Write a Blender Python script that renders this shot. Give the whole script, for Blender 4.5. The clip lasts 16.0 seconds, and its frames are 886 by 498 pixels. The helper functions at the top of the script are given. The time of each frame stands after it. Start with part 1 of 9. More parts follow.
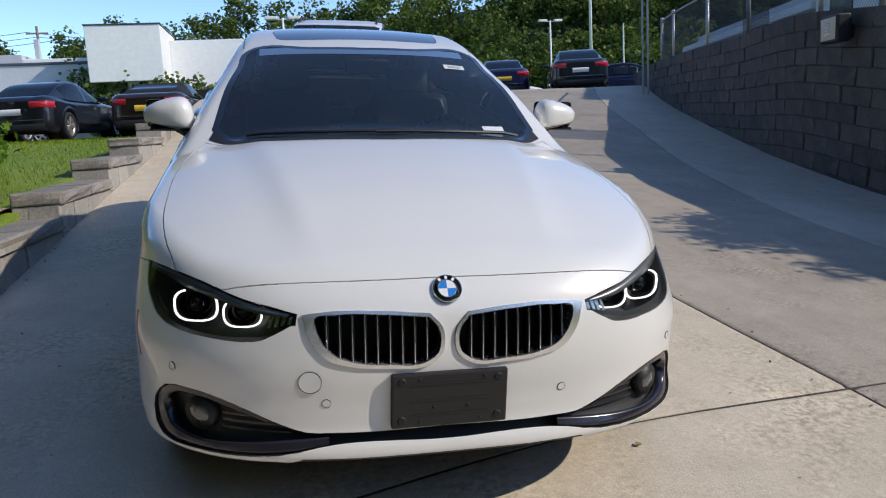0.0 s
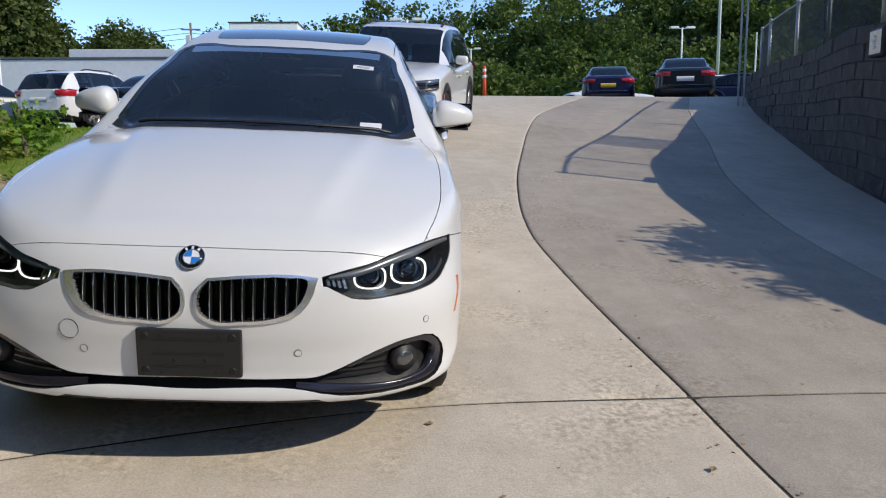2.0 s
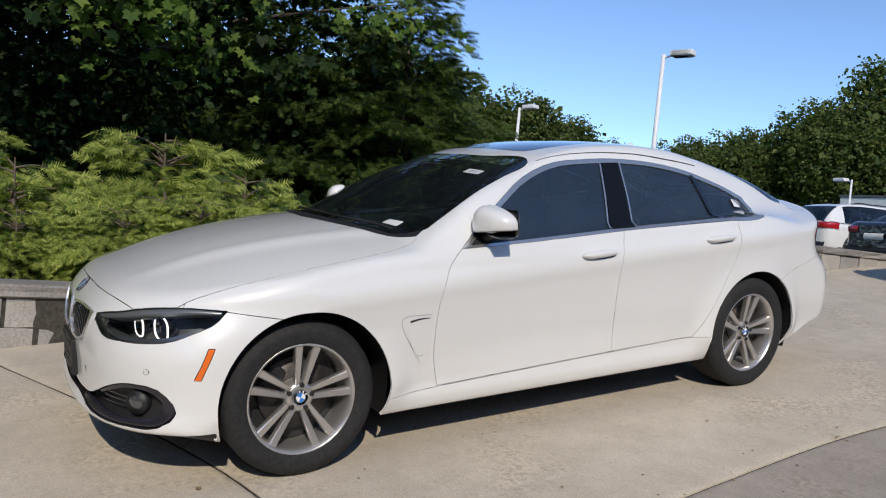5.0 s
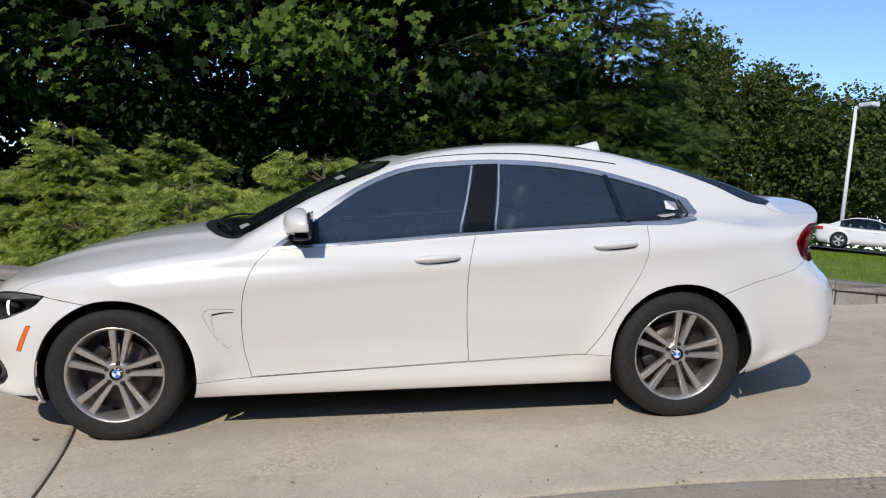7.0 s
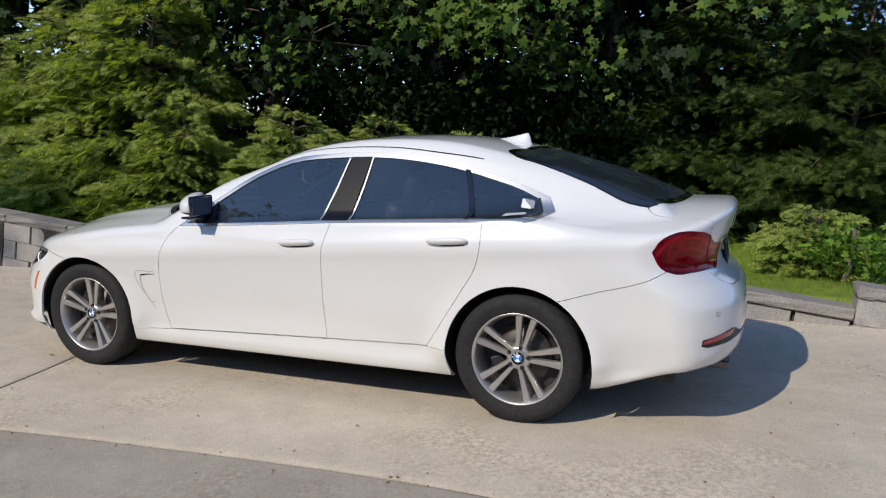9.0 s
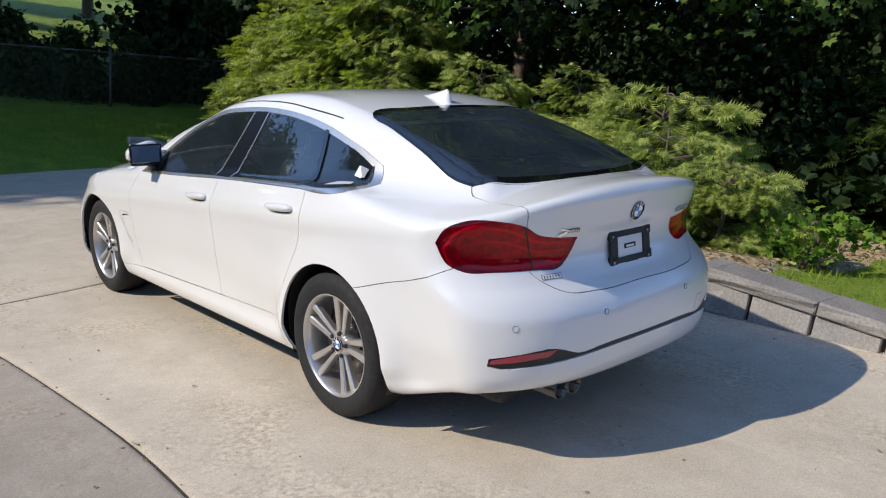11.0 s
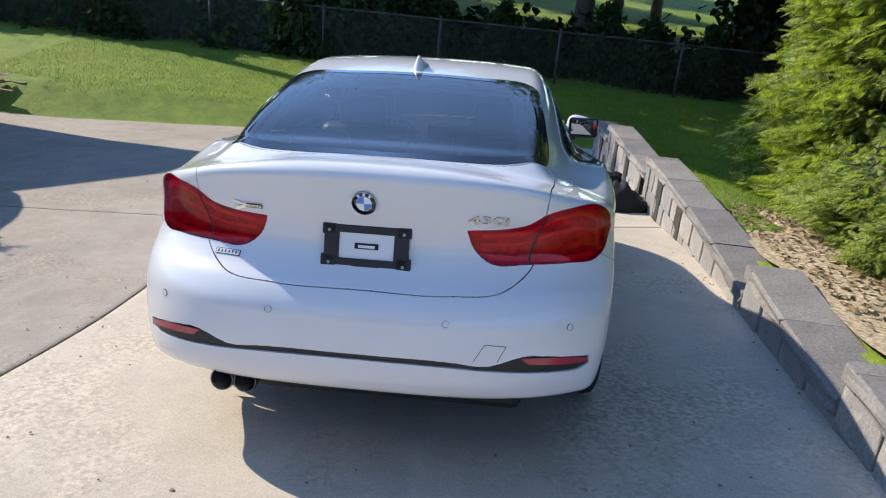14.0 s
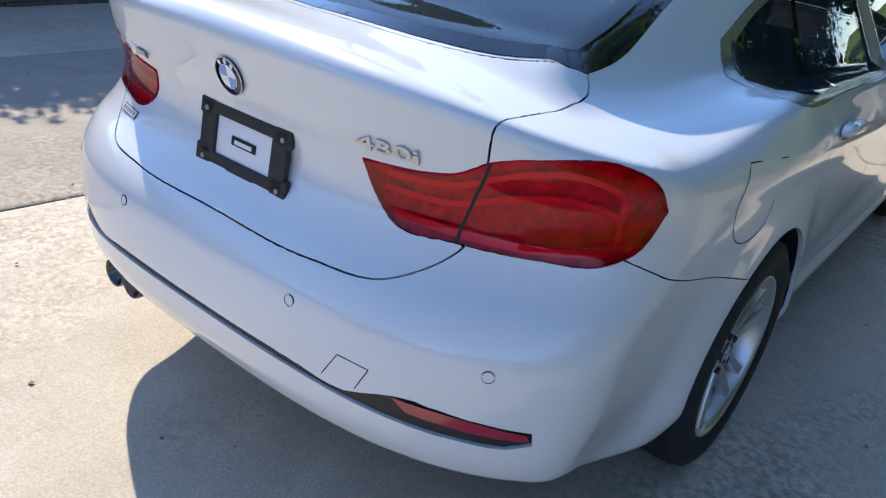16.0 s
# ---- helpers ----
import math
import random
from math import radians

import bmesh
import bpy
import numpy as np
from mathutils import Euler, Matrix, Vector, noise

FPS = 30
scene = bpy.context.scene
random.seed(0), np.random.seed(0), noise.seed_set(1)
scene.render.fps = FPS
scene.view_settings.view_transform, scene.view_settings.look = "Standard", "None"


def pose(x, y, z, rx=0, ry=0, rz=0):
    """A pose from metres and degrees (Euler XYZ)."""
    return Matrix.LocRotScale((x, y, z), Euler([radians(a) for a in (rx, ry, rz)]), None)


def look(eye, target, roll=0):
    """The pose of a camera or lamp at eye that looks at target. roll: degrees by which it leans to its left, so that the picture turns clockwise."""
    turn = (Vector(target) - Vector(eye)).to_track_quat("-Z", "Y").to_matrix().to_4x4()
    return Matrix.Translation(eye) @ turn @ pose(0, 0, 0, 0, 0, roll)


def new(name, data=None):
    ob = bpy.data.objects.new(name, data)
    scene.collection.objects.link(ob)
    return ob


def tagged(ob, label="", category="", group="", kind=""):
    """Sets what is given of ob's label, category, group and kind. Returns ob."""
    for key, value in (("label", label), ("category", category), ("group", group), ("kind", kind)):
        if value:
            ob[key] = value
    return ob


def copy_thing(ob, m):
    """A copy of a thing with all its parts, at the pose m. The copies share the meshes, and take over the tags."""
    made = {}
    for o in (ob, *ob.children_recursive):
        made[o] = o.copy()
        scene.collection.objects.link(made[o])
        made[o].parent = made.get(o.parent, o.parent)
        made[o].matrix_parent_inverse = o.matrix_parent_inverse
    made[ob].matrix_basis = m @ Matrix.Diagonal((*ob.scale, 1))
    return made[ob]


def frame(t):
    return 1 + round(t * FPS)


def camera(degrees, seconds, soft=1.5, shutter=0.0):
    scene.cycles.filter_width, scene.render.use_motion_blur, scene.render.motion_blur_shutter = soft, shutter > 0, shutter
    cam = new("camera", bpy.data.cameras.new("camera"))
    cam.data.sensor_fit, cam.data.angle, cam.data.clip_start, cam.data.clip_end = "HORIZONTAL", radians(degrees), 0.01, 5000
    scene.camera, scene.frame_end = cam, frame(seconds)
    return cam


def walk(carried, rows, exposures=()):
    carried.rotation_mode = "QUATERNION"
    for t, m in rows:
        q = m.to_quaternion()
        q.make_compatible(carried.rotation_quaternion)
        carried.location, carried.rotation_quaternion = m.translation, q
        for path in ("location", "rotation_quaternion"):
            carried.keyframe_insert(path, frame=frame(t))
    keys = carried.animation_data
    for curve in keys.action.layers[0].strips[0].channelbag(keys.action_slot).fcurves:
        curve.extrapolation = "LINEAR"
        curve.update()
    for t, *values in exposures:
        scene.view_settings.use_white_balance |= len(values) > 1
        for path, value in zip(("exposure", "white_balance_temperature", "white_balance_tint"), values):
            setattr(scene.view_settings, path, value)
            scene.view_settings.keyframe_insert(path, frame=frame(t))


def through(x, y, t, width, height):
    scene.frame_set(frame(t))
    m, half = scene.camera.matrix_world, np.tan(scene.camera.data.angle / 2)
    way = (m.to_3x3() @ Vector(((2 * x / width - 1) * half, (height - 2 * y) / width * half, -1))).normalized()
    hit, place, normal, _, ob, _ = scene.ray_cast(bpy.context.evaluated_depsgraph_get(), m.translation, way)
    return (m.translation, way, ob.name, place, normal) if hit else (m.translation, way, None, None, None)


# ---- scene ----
UP = Vector((-0.049, 0.1163, 0.992))  # true up, in the ramp's own axes
RAMP = UP.rotation_difference(Vector((0, 0, 1))).to_matrix().to_4x4()
cam = camera(59.6, 16.0, soft=1.1)
# seconds, eye, target, roll, in the ramp's axes
PATH = [
    (0, (-0.454, -2.685, 1.377), (-0.032, -0.799, 0.86), 1.3),
    (0.5, (-0.732, -2.911, 1.419), (-0.187, -1.049, 0.933), 1.4),
    (1, (-0.41, -3.064, 1.455), (0.041, -1.176, 0.973), 2.5),
    (1.5, (0.093, -3.15, 1.451), (0.416, -1.239, 0.96), 2.9),
    (2, (0.657, -3.077, 1.414), (0.762, -1.148, 0.894), 2.7),
    (2.5, (1.179, -2.873, 1.389), (0.862, -0.968, 0.869), 1.9),
    (3, (1.671, -2.586, 1.378), (0.929, -0.793, 0.895), 1.8),
    (3.5, (2.208, -2.306, 1.393), (1.135, -0.676, 0.956), 2.1),
    (4, (2.751, -1.979, 1.373), (1.426, -0.528, 1.0), 2.2),
    (4.2, (2.976, -1.835, 1.37), (1.562, -0.464, 1.023), 2.2),
    (6.3, (4.525, 0.308, 1.364), (2.602, 0.817, 1.156), 0.0),
    (6.5, (4.577, 0.554, 1.352), (2.634, 0.981, 1.138), -0.2),
    (7, (4.618, 1.228, 1.344), (2.641, 1.422, 1.115), -0.7),
    (7.5, (4.644, 1.895, 1.34), (2.659, 1.867, 1.103), -1.0),
    (8, (4.675, 2.555, 1.372), (2.711, 2.284, 1.112), -0.8),
    (8.5, (4.618, 3.203, 1.359), (2.702, 2.695, 1.1), -0.4),
    (9, (4.454, 3.848, 1.441), (2.615, 3.118, 1.147), -0.4),
    (9.2, (4.376, 4.085, 1.393), (2.566, 3.278, 1.122), 0.3),
    (11.3, (2.352, 5.698, 1.468), (1.154, 4.147, 1.069), 1.2),
    (11.5, (2.102, 5.789, 1.398), (1.001, 4.161, 1.025), 2.1),
    (12, (1.593, 5.957, 1.445), (0.705, 4.214, 1.029), 1.8),
    (12.5, (1.039, 6.098, 1.445), (0.395, 4.254, 1.014), 2.5),
    (13, (0.467, 6.194, 1.441), (0.105, 4.28, 0.991), 2.2),
    (13.5, (-0.018, 6.254, 1.453), (-0.113, 4.312, 0.987), 2.7),
    (14, (-0.479, 6.192, 1.436), (-0.306, 4.258, 0.958), 3.3),
    (14.5, (-0.87, 6.091, 1.442), (-0.464, 4.2, 0.93), 4.4),
    (15, (-1.14, 5.82, 1.433), (-0.512, 4.01, 0.856), 5.6),
    (15.5, (-1.249, 5.315, 1.427), (-0.398, 3.648, 0.722), 7.0),
    (16, (-1.278, 4.726, 1.387), (-0.216, 3.271, 0.517), 7.9),
]
walk(cam, [(t, RAMP @ look(eye, target, roll)) for t, eye, target, roll in PATH],
     exposures=[(0.0, 0.66), (2.0, 0.64), (4.0, 0.42), (7.0, 0.50), (9.0, 0.54), (11.5, 0.90), (13.0, 1.14), (14.5, 1.36), (16.0, 1.50)])

# ---- light ----
SUN = (RAMP.to_3x3() @ Vector((1.12, -0.44, 1.0))).normalized()
world = bpy.data.worlds.new("sky")
scene.world = world
world.use_nodes = True
_n = world.node_tree.nodes
_sky = _n.new("ShaderNodeTexSky")
_sky.sky_type, _sky.sun_disc = "NISHITA", False
_sky.sun_elevation = math.asin(SUN.z)
_sky.sun_rotation = math.atan2(SUN.x, SUN.y)
_sky.altitude = 2200
_sky.air_density, _sky.dust_density, _sky.ozone_density = 0.85, 0.0, 3.4
_n["Background"].inputs["Strength"].default_value = 0.15
world.node_tree.links.new(_sky.outputs[0], _n["Background"].inputs["Color"])
_l = bpy.data.lights.new("sun", "SUN")
_l.energy, _l.angle, _l.color = 2.4, radians(0.55), (1.0, 0.905, 0.77)
sun = new("sun", _l)
sun.matrix_world = look(SUN * 50, (0, 0, 0))


# ---- materials ----
def material(name, build):
    m = bpy.data.materials.new(name)
    m.use_nodes = True
    t = m.node_tree
    build(t, t.nodes["Principled BSDF"])
    return m


def link(t, a, b):
    t.links.new(a, b)


def tex(t, kind, scale, detail=4.0, rough=0.6, coord="Object", stretch=None):
    c = t.nodes.new("ShaderNodeTexCoord")
    src = c.outputs[coord]
    if stretch:
        mp = t.nodes.new("ShaderNodeMapping")
        mp.inputs["Scale"].default_value = stretch
        link(t, src, mp.inputs[0])
        src = mp.outputs[0]
    n = t.nodes.new("ShaderNodeTexNoise" if kind == "noise" else "ShaderNodeTexVoronoi")
    n.inputs["Scale"].default_value = scale
    if kind == "noise":
        n.inputs["Detail"].default_value, n.inputs["Roughness"].default_value = detail, rough
    link(t, src, n.inputs["Vector"])
    return n.outputs["Fac"] if kind == "noise" else n.outputs["Distance"]


def ramp(t, fac, *stops):
    r = t.nodes.new("ShaderNodeValToRGB")
    e = r.color_ramp.elements
    while len(e) < len(stops):
        e.new(0.5)
    for i, (p, c) in enumerate(stops):
        e[i].position, e[i].color = p, (*c, 1) if len(c) == 3 else c
    link(t, fac, r.inputs[0])
    return r.outputs[0]


def mix(t, fac, a, b, mode="MIX"):
    m = t.nodes.new("ShaderNodeMix")
    m.data_type, m.blend_type = "RGBA", mode
    for k, v in ((0, fac), (6, a), (7, b)):
        if hasattr(v, "is_linked"):
            link(t, v, m.inputs[k])
        elif k == 0:
            m.inputs[0].default_value = v
        else:
            m.inputs[k].default_value = (*v, 1)
    return m.outputs[2]


def bump(t, p, height, strength, distance):
    b = t.nodes.new("ShaderNodeBump")
    b.inputs["Strength"].default_value, b.inputs["Distance"].default_value = strength, distance
    link(t, height, b.inputs["Height"])
    link(t, b.outputs[0], p.inputs["Normal"])


def concrete(base, dark, tint):
    def build(t, p):
        big = tex(t, "noise", 0.55, 5, 0.62)
        mid = tex(t, "noise", 4.0, 6, 0.7)
        fine = tex(t, "noise", 120, 3, 0.6)
        streak = tex(t, "noise", 1.3, 5, 0.65, stretch=(3.0, 0.5, 1))
        c = ramp(t, big, (0.3, dark), (0.62, base))
        c = mix(t, 0.5, c, ramp(t, mid, (0.3, (0.72, 0.69, 0.64)), (0.7, (1.14, 1.12, 1.1))), "MULTIPLY")
        speck = tex(t, "noise", 38, 2, 0.5)
        c = mix(t, ramp(t, tex(t, "noise", 0.9, 5, 0.7), (0.48, (0, 0, 0)), (0.66, (0.8, 0.8, 0.8))), c, mix(t, 1.0, c, ramp(t, speck, (0.35, (0.62, 0.6, 0.57)), (0.62, (1.28, 1.26, 1.22))), "MULTIPLY"))
        c = mix(t, ramp(t, streak, (0.55, (0, 0, 0)), (0.75, (0.55, 0.55, 0.55))), c, tint)
        c = mix(t, 0.55, c, ramp(t, fine, (0.25, (0.6, 0.58, 0.55)), (0.75, (1.25, 1.25, 1.25))), "MULTIPLY")
        link(t, c, p.inputs["Base Color"])
        p.inputs["Roughness"].default_value = 0.86
        p.inputs["Specular IOR Level"].default_value = 0.3
        bump(t, p, fine, 0.35, 0.004)
    return build


def plain(color, rough=0.5, metal=0.0, coat=0.0, spec=0.5, grain=0.0, scale=60):
    def build(t, p):
        p.inputs["Base Color"].default_value = (*color, 1)
        p.inputs["Roughness"].default_value, p.inputs["Metallic"].default_value = rough, metal
        p.inputs["Coat Weight"].default_value, p.inputs["Coat Roughness"].default_value = coat, 0.03
        p.inputs["Specular IOR Level"].default_value = spec
        if grain:
            n = tex(t, "noise", scale, 4, 0.6)
            lo, hi = [tuple(v * k for v in color) for k in (1 - grain, 1 + grain)]
            link(t, ramp(t, n, (0.3, lo), (0.7, hi)), p.inputs["Base Color"])
            bump(t, p, n, 0.25, 0.003)
    return build


def leaf_material(lo, mid, hi, through=0.35, patch=0.9):
    def build(t, p):
        g = t.nodes.new("ShaderNodeNewGeometry")
        c = ramp(t, g.outputs["Random Per Island"], (0.0, lo), (0.55, mid), (1.0, hi))
        big = tex(t, "noise", patch, 3, 0.6)
        c = mix(t, 0.6, c, ramp(t, big, (0.3, (0.6, 0.65, 0.6)), (0.7, (1.2, 1.15, 1.0))), "MULTIPLY")
        link(t, c, p.inputs["Base Color"])
        p.inputs["Roughness"].default_value = 0.6
        p.inputs["Specular IOR Level"].default_value = 0.2
        tr = t.nodes.new("ShaderNodeBsdfTranslucent")
        link(t, mix(t, 1.0, c, (1.2, 1.35, 0.5), "MULTIPLY"), tr.inputs["Color"])
        ms = t.nodes.new("ShaderNodeMixShader")
        ms.inputs[0].default_value = through
        link(t, p.outputs[0], ms.inputs[1])
        link(t, tr.outputs[0], ms.inputs[2])
        link(t, ms.outputs[0], t.nodes["Material Output"].inputs["Surface"])
    return build


def grass_build(t, p):
    big = tex(t, "noise", 0.25, 4, 0.6)
    mid = tex(t, "noise", 2.2, 6, 0.75)
    fine = tex(t, "noise", 45, 3, 0.7)
    c = ramp(t, mid, (0.3, (0.105, 0.175, 0.010)), (0.6, (0.20, 0.30, 0.020)), (0.8, (0.33, 0.39, 0.045)))
    c = mix(t, ramp(t, big, (0.45, (0, 0, 0)), (0.7, (0.5, 0.5, 0.5))), c, (0.27, 0.31, 0.04))
    c = mix(t, 0.7, c, ramp(t, fine, (0.3, (0.45, 0.45, 0.4)), (0.7, (1.4, 1.4, 1.3))), "MULTIPLY")
    link(t, c, p.inputs["Base Color"])
    p.inputs["Roughness"].default_value = 0.8
    bump(t, p, fine, 0.9, 0.03)


def paint(color, flake=0.0):
    def build(t, p):
        p.inputs["Base Color"].default_value = (*color, 1)
        p.inputs["Roughness"].default_value = 0.32
        p.inputs["Coat Weight"].default_value, p.inputs["Coat Roughness"].default_value = 1.0, 0.02
        p.inputs["Coat IOR"].default_value = 1.5
        if flake:
            p.inputs["Metallic"].default_value = flake
        n = tex(t, "noise", 1.5, 3, 0.5)
        lo = tuple(v * 0.955 for v in color)
        link(t, ramp(t, n, (0.3, lo), (0.7, color)), p.inputs["Base Color"])
    return build


def block_build(lo, hi, rough_bump, island=False):
    def build(t, p):
        o = t.nodes.new("ShaderNodeNewGeometry" if island else "ShaderNodeObjectInfo")
        pick_one = o.outputs["Random Per Island" if island else "Random"]
        big = tex(t, "noise", 3.0, 5, 0.65)
        fine = tex(t, "noise", 55, 4, 0.7)
        c = ramp(t, big, (0.3, lo), (0.7, hi))
        c = mix(t, 0.8, c, ramp(t, pick_one, (0.0, (0.78, 0.78, 0.8)), (1.0, (1.15, 1.12, 1.08))), "MULTIPLY")
        c = mix(t, 0.6, c, ramp(t, fine, (0.3, (0.5, 0.5, 0.5)), (0.7, (1.35, 1.35, 1.35))), "MULTIPLY")
        link(t, c, p.inputs["Base Color"])
        p.inputs["Roughness"].default_value = 0.92
        p.inputs["Specular IOR Level"].default_value = 0.2
        bump(t, p, fine, 0.7, rough_bump)
    return build


def cloth_build(t, p):
    p.inputs["Base Color"].default_value = (0.02, 0.03, 0.025, 1)
    p.inputs["Roughness"].default_value = 0.9
    tr = t.nodes.new("ShaderNodeBsdfTransparent")
    ms = t.nodes.new("ShaderNodeMixShader")
    ms.inputs[0].default_value = 0.38
    link(t, p.outputs[0], ms.inputs[1])
    link(t, tr.outputs[0], ms.inputs[2])
    link(t, ms.outputs[0], t.nodes["Material Output"].inputs["Surface"])


def glass_build(tint, alpha_mix, sky_dust_film=0.0):
    def build(t, p):
        tr = t.nodes.new("ShaderNodeBsdfTransparent")
        tr.inputs[0].default_value = (*tint, 1)
        gl = t.nodes.new("ShaderNodeBsdfGlossy")
        gl.inputs["Roughness"].default_value = 0.01
        fr = t.nodes.new("ShaderNodeFresnel")
        fr.inputs[0].default_value = alpha_mix
        ms = t.nodes.new("ShaderNodeMixShader")
        link(t, fr.outputs[0], ms.inputs[0])
        link(t, tr.outputs[0], ms.inputs[1])
        link(t, gl.outputs[0], ms.inputs[2])
        out = ms.outputs[0]
        if sky_dust_film:
            # bluish film: thin dust, with the sky's reflection put into its colour
            df = t.nodes.new("ShaderNodeBsdfDiffuse")
            df.inputs[0].default_value = (0.45, 0.62, 0.80, 1)
            film = t.nodes.new("ShaderNodeMixShader")
            link(t, ramp(t, tex(t, "noise", 2.2, 5, 0.6), (0.3, (sky_dust_film * 0.6,) * 3), (0.7, (sky_dust_film * 1.3,) * 3)), film.inputs[0])
            link(t, out, film.inputs[1])
            link(t, df.outputs[0], film.inputs[2])
            out = film.outputs[0]
        link(t, out, t.nodes["Material Output"].inputs["Surface"])
    return build


M = {
    "slab": material("light_concrete", concrete((0.60, 0.535, 0.44), (0.51, 0.455, 0.37), (0.64, 0.58, 0.485))),
    "lane": material("grey_concrete", concrete((0.42, 0.375, 0.32), (0.32, 0.285, 0.245), (0.46, 0.41, 0.345))),
    "joint": material("joint_filler", plain((0.05, 0.045, 0.035), 0.9, grain=0.5, scale=40)),
    "asphalt": material("asphalt", plain((0.06, 0.06, 0.062), 0.9, grain=0.35, scale=90)),
    "grass": material("lawn", grass_build),
    "mulch": material("mulch", plain((0.24, 0.17, 0.10), 0.95, grain=0.6, scale=30)),
    "dry_bed": material("dry_needle_bed", plain((0.44, 0.34, 0.21), 0.95, grain=0.65, scale=34)),
    "block": material("wall_block", block_build((0.30, 0.285, 0.265), (0.43, 0.41, 0.385), 0.006)),
    "cap": material("cap_stone", block_build((0.22, 0.205, 0.19), (0.33, 0.31, 0.285), 0.008)),
    "dark_block": material("retaining_block", block_build((0.085, 0.08, 0.075), (0.15, 0.14, 0.13), 0.012)),
    "dark_block_far": material("retaining_block_far", block_build((0.085, 0.08, 0.075), (0.15, 0.14, 0.13), 0.012, True)),
    "white": material("white_paint", paint((0.76, 0.76, 0.75))),
    "black_paint": material("black_paint", paint((0.006, 0.006, 0.009))),
    "blue_paint": material("dark_blue_paint", paint((0.006, 0.008, 0.05))),
    "brown_paint": material("brown_paint", paint((0.035, 0.022, 0.018), 0.4)),
    "grey_paint": material("grey_paint", paint((0.10, 0.11, 0.12), 0.5)),
    "tyre": material("tyre_rubber", plain((0.022, 0.022, 0.023), 0.75, spec=0.3, grain=0.3, scale=50)),
    "alloy": material("alloy", plain((0.62, 0.60, 0.58), 0.35, 0.85)),
    "chrome": material("chrome", plain((0.85, 0.85, 0.85), 0.14, 1.0)),
    "satin": material("satin_trim", plain((0.62, 0.62, 0.61), 0.25, 0.85)),
    "black_gloss": material("gloss_black", plain((0.006, 0.006, 0.007), 0.08, coat=1.0)),
    "black_plastic": material("black_plastic", plain((0.016, 0.016, 0.017), 0.5, grain=0.2, scale=200)),
    "violet_plastic": material("satin_dark_trim", plain((0.020, 0.018, 0.026), 0.22, coat=0.4)),
    "seal": material("rubber_seal", plain((0.008, 0.008, 0.008), 0.7)),
    "glass": material("tinted_glass", glass_build((0.60, 0.66, 0.69), 2.25, 0.03)),
    "screen": material("windscreen_glass", glass_build((0.76, 0.80, 0.79), 1.8, 0.012)),
    "clear": material("clear_lens", glass_build((0.93, 0.94, 0.95), 1.35)),
    "bark": material("bark", plain((0.13, 0.10, 0.075), 0.95, grain=0.5, scale=14)),
    # maple leaves: shade put into the near-black copy, sunlight into the brighter one
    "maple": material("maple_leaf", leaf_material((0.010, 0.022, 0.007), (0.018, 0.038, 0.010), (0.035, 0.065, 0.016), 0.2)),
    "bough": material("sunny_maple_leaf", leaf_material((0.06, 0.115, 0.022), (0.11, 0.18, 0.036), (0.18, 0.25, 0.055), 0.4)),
    # hemlock needles: sunlight put into the bright copy, shade into the dark one
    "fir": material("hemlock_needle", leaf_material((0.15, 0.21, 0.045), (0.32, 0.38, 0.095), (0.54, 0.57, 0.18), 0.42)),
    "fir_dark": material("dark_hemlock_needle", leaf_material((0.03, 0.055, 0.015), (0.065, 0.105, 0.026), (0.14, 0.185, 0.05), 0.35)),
    "hedge_leaf": material("evergreen_leaf", leaf_material((0.018, 0.04, 0.014), (0.034, 0.068, 0.02), (0.06, 0.10, 0.03), 0.15)),
    "sucker": material("maple_sucker_leaf", leaf_material((0.06, 0.13, 0.02), (0.14, 0.26, 0.035), (0.26, 0.38, 0.06), 0.35)),
    "hill_leaf": material("hillside_leaf", leaf_material((0.05, 0.085, 0.025), (0.10, 0.15, 0.04), (0.18, 0.22, 0.065), 0.3, 0.13)),
    "gutter": material("pale_concrete", concrete((0.54, 0.49, 0.42), (0.43, 0.39, 0.33), (0.58, 0.53, 0.455))),
    "wood_leaf": material("woodland_leaf", leaf_material((0.034, 0.072, 0.018), (0.072, 0.125, 0.03), (0.14, 0.19, 0.048))),
    # near-black leaves: deep shade below and between trees put into the colour
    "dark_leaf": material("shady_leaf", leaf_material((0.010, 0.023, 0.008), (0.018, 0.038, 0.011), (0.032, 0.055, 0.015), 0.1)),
    "render_white": material("white_render", plain((0.78, 0.78, 0.77), 0.85, grain=0.04, scale=3)),
    "steel": material("galvanised_steel", plain((0.42, 0.43, 0.44), 0.45, 0.7, grain=0.12, scale=20)),
    "lamp_white": material("white_pole_paint", plain((0.74, 0.74, 0.73), 0.5, grain=0.04, scale=5)),
    "red": material("red_sign", plain((0.55, 0.02, 0.025), 0.5)),
    "orange": material("orange_plastic", plain((0.75, 0.07, 0.02), 0.5)),
    "bag": material("black_fabric", plain((0.009, 0.009, 0.010), 0.8, grain=0.4, scale=35)),
    "timber": material("scrap_timber", plain((0.27, 0.20, 0.14), 0.9, grain=0.4, scale=12)),
}


# ---- mesh helpers ----
def smooth(me, on=True):
    me.polygons.foreach_set("use_smooth", [on] * len(me.polygons))
    return me


def mesh_of(name, bm, mat, shade=False):
    me = bpy.data.meshes.new(name)
    bm.normal_update()
    bm.to_mesh(me)
    bm.free()
    if mat:
        me.materials.append(mat)
    return smooth(me, shade)


def part(name, bm, mat, parent=None, label="", shade=False):
    ob = new(name, mesh_of(name, bm, mat, shade))
    if parent is not None:
        ob.parent = parent
    return tagged(ob, label) if label else ob


def thing(name, m, label, category, group="", kind=""):
    ob = new(name)
    ob.matrix_world = m
    return tagged(ob, label, category, group, kind)


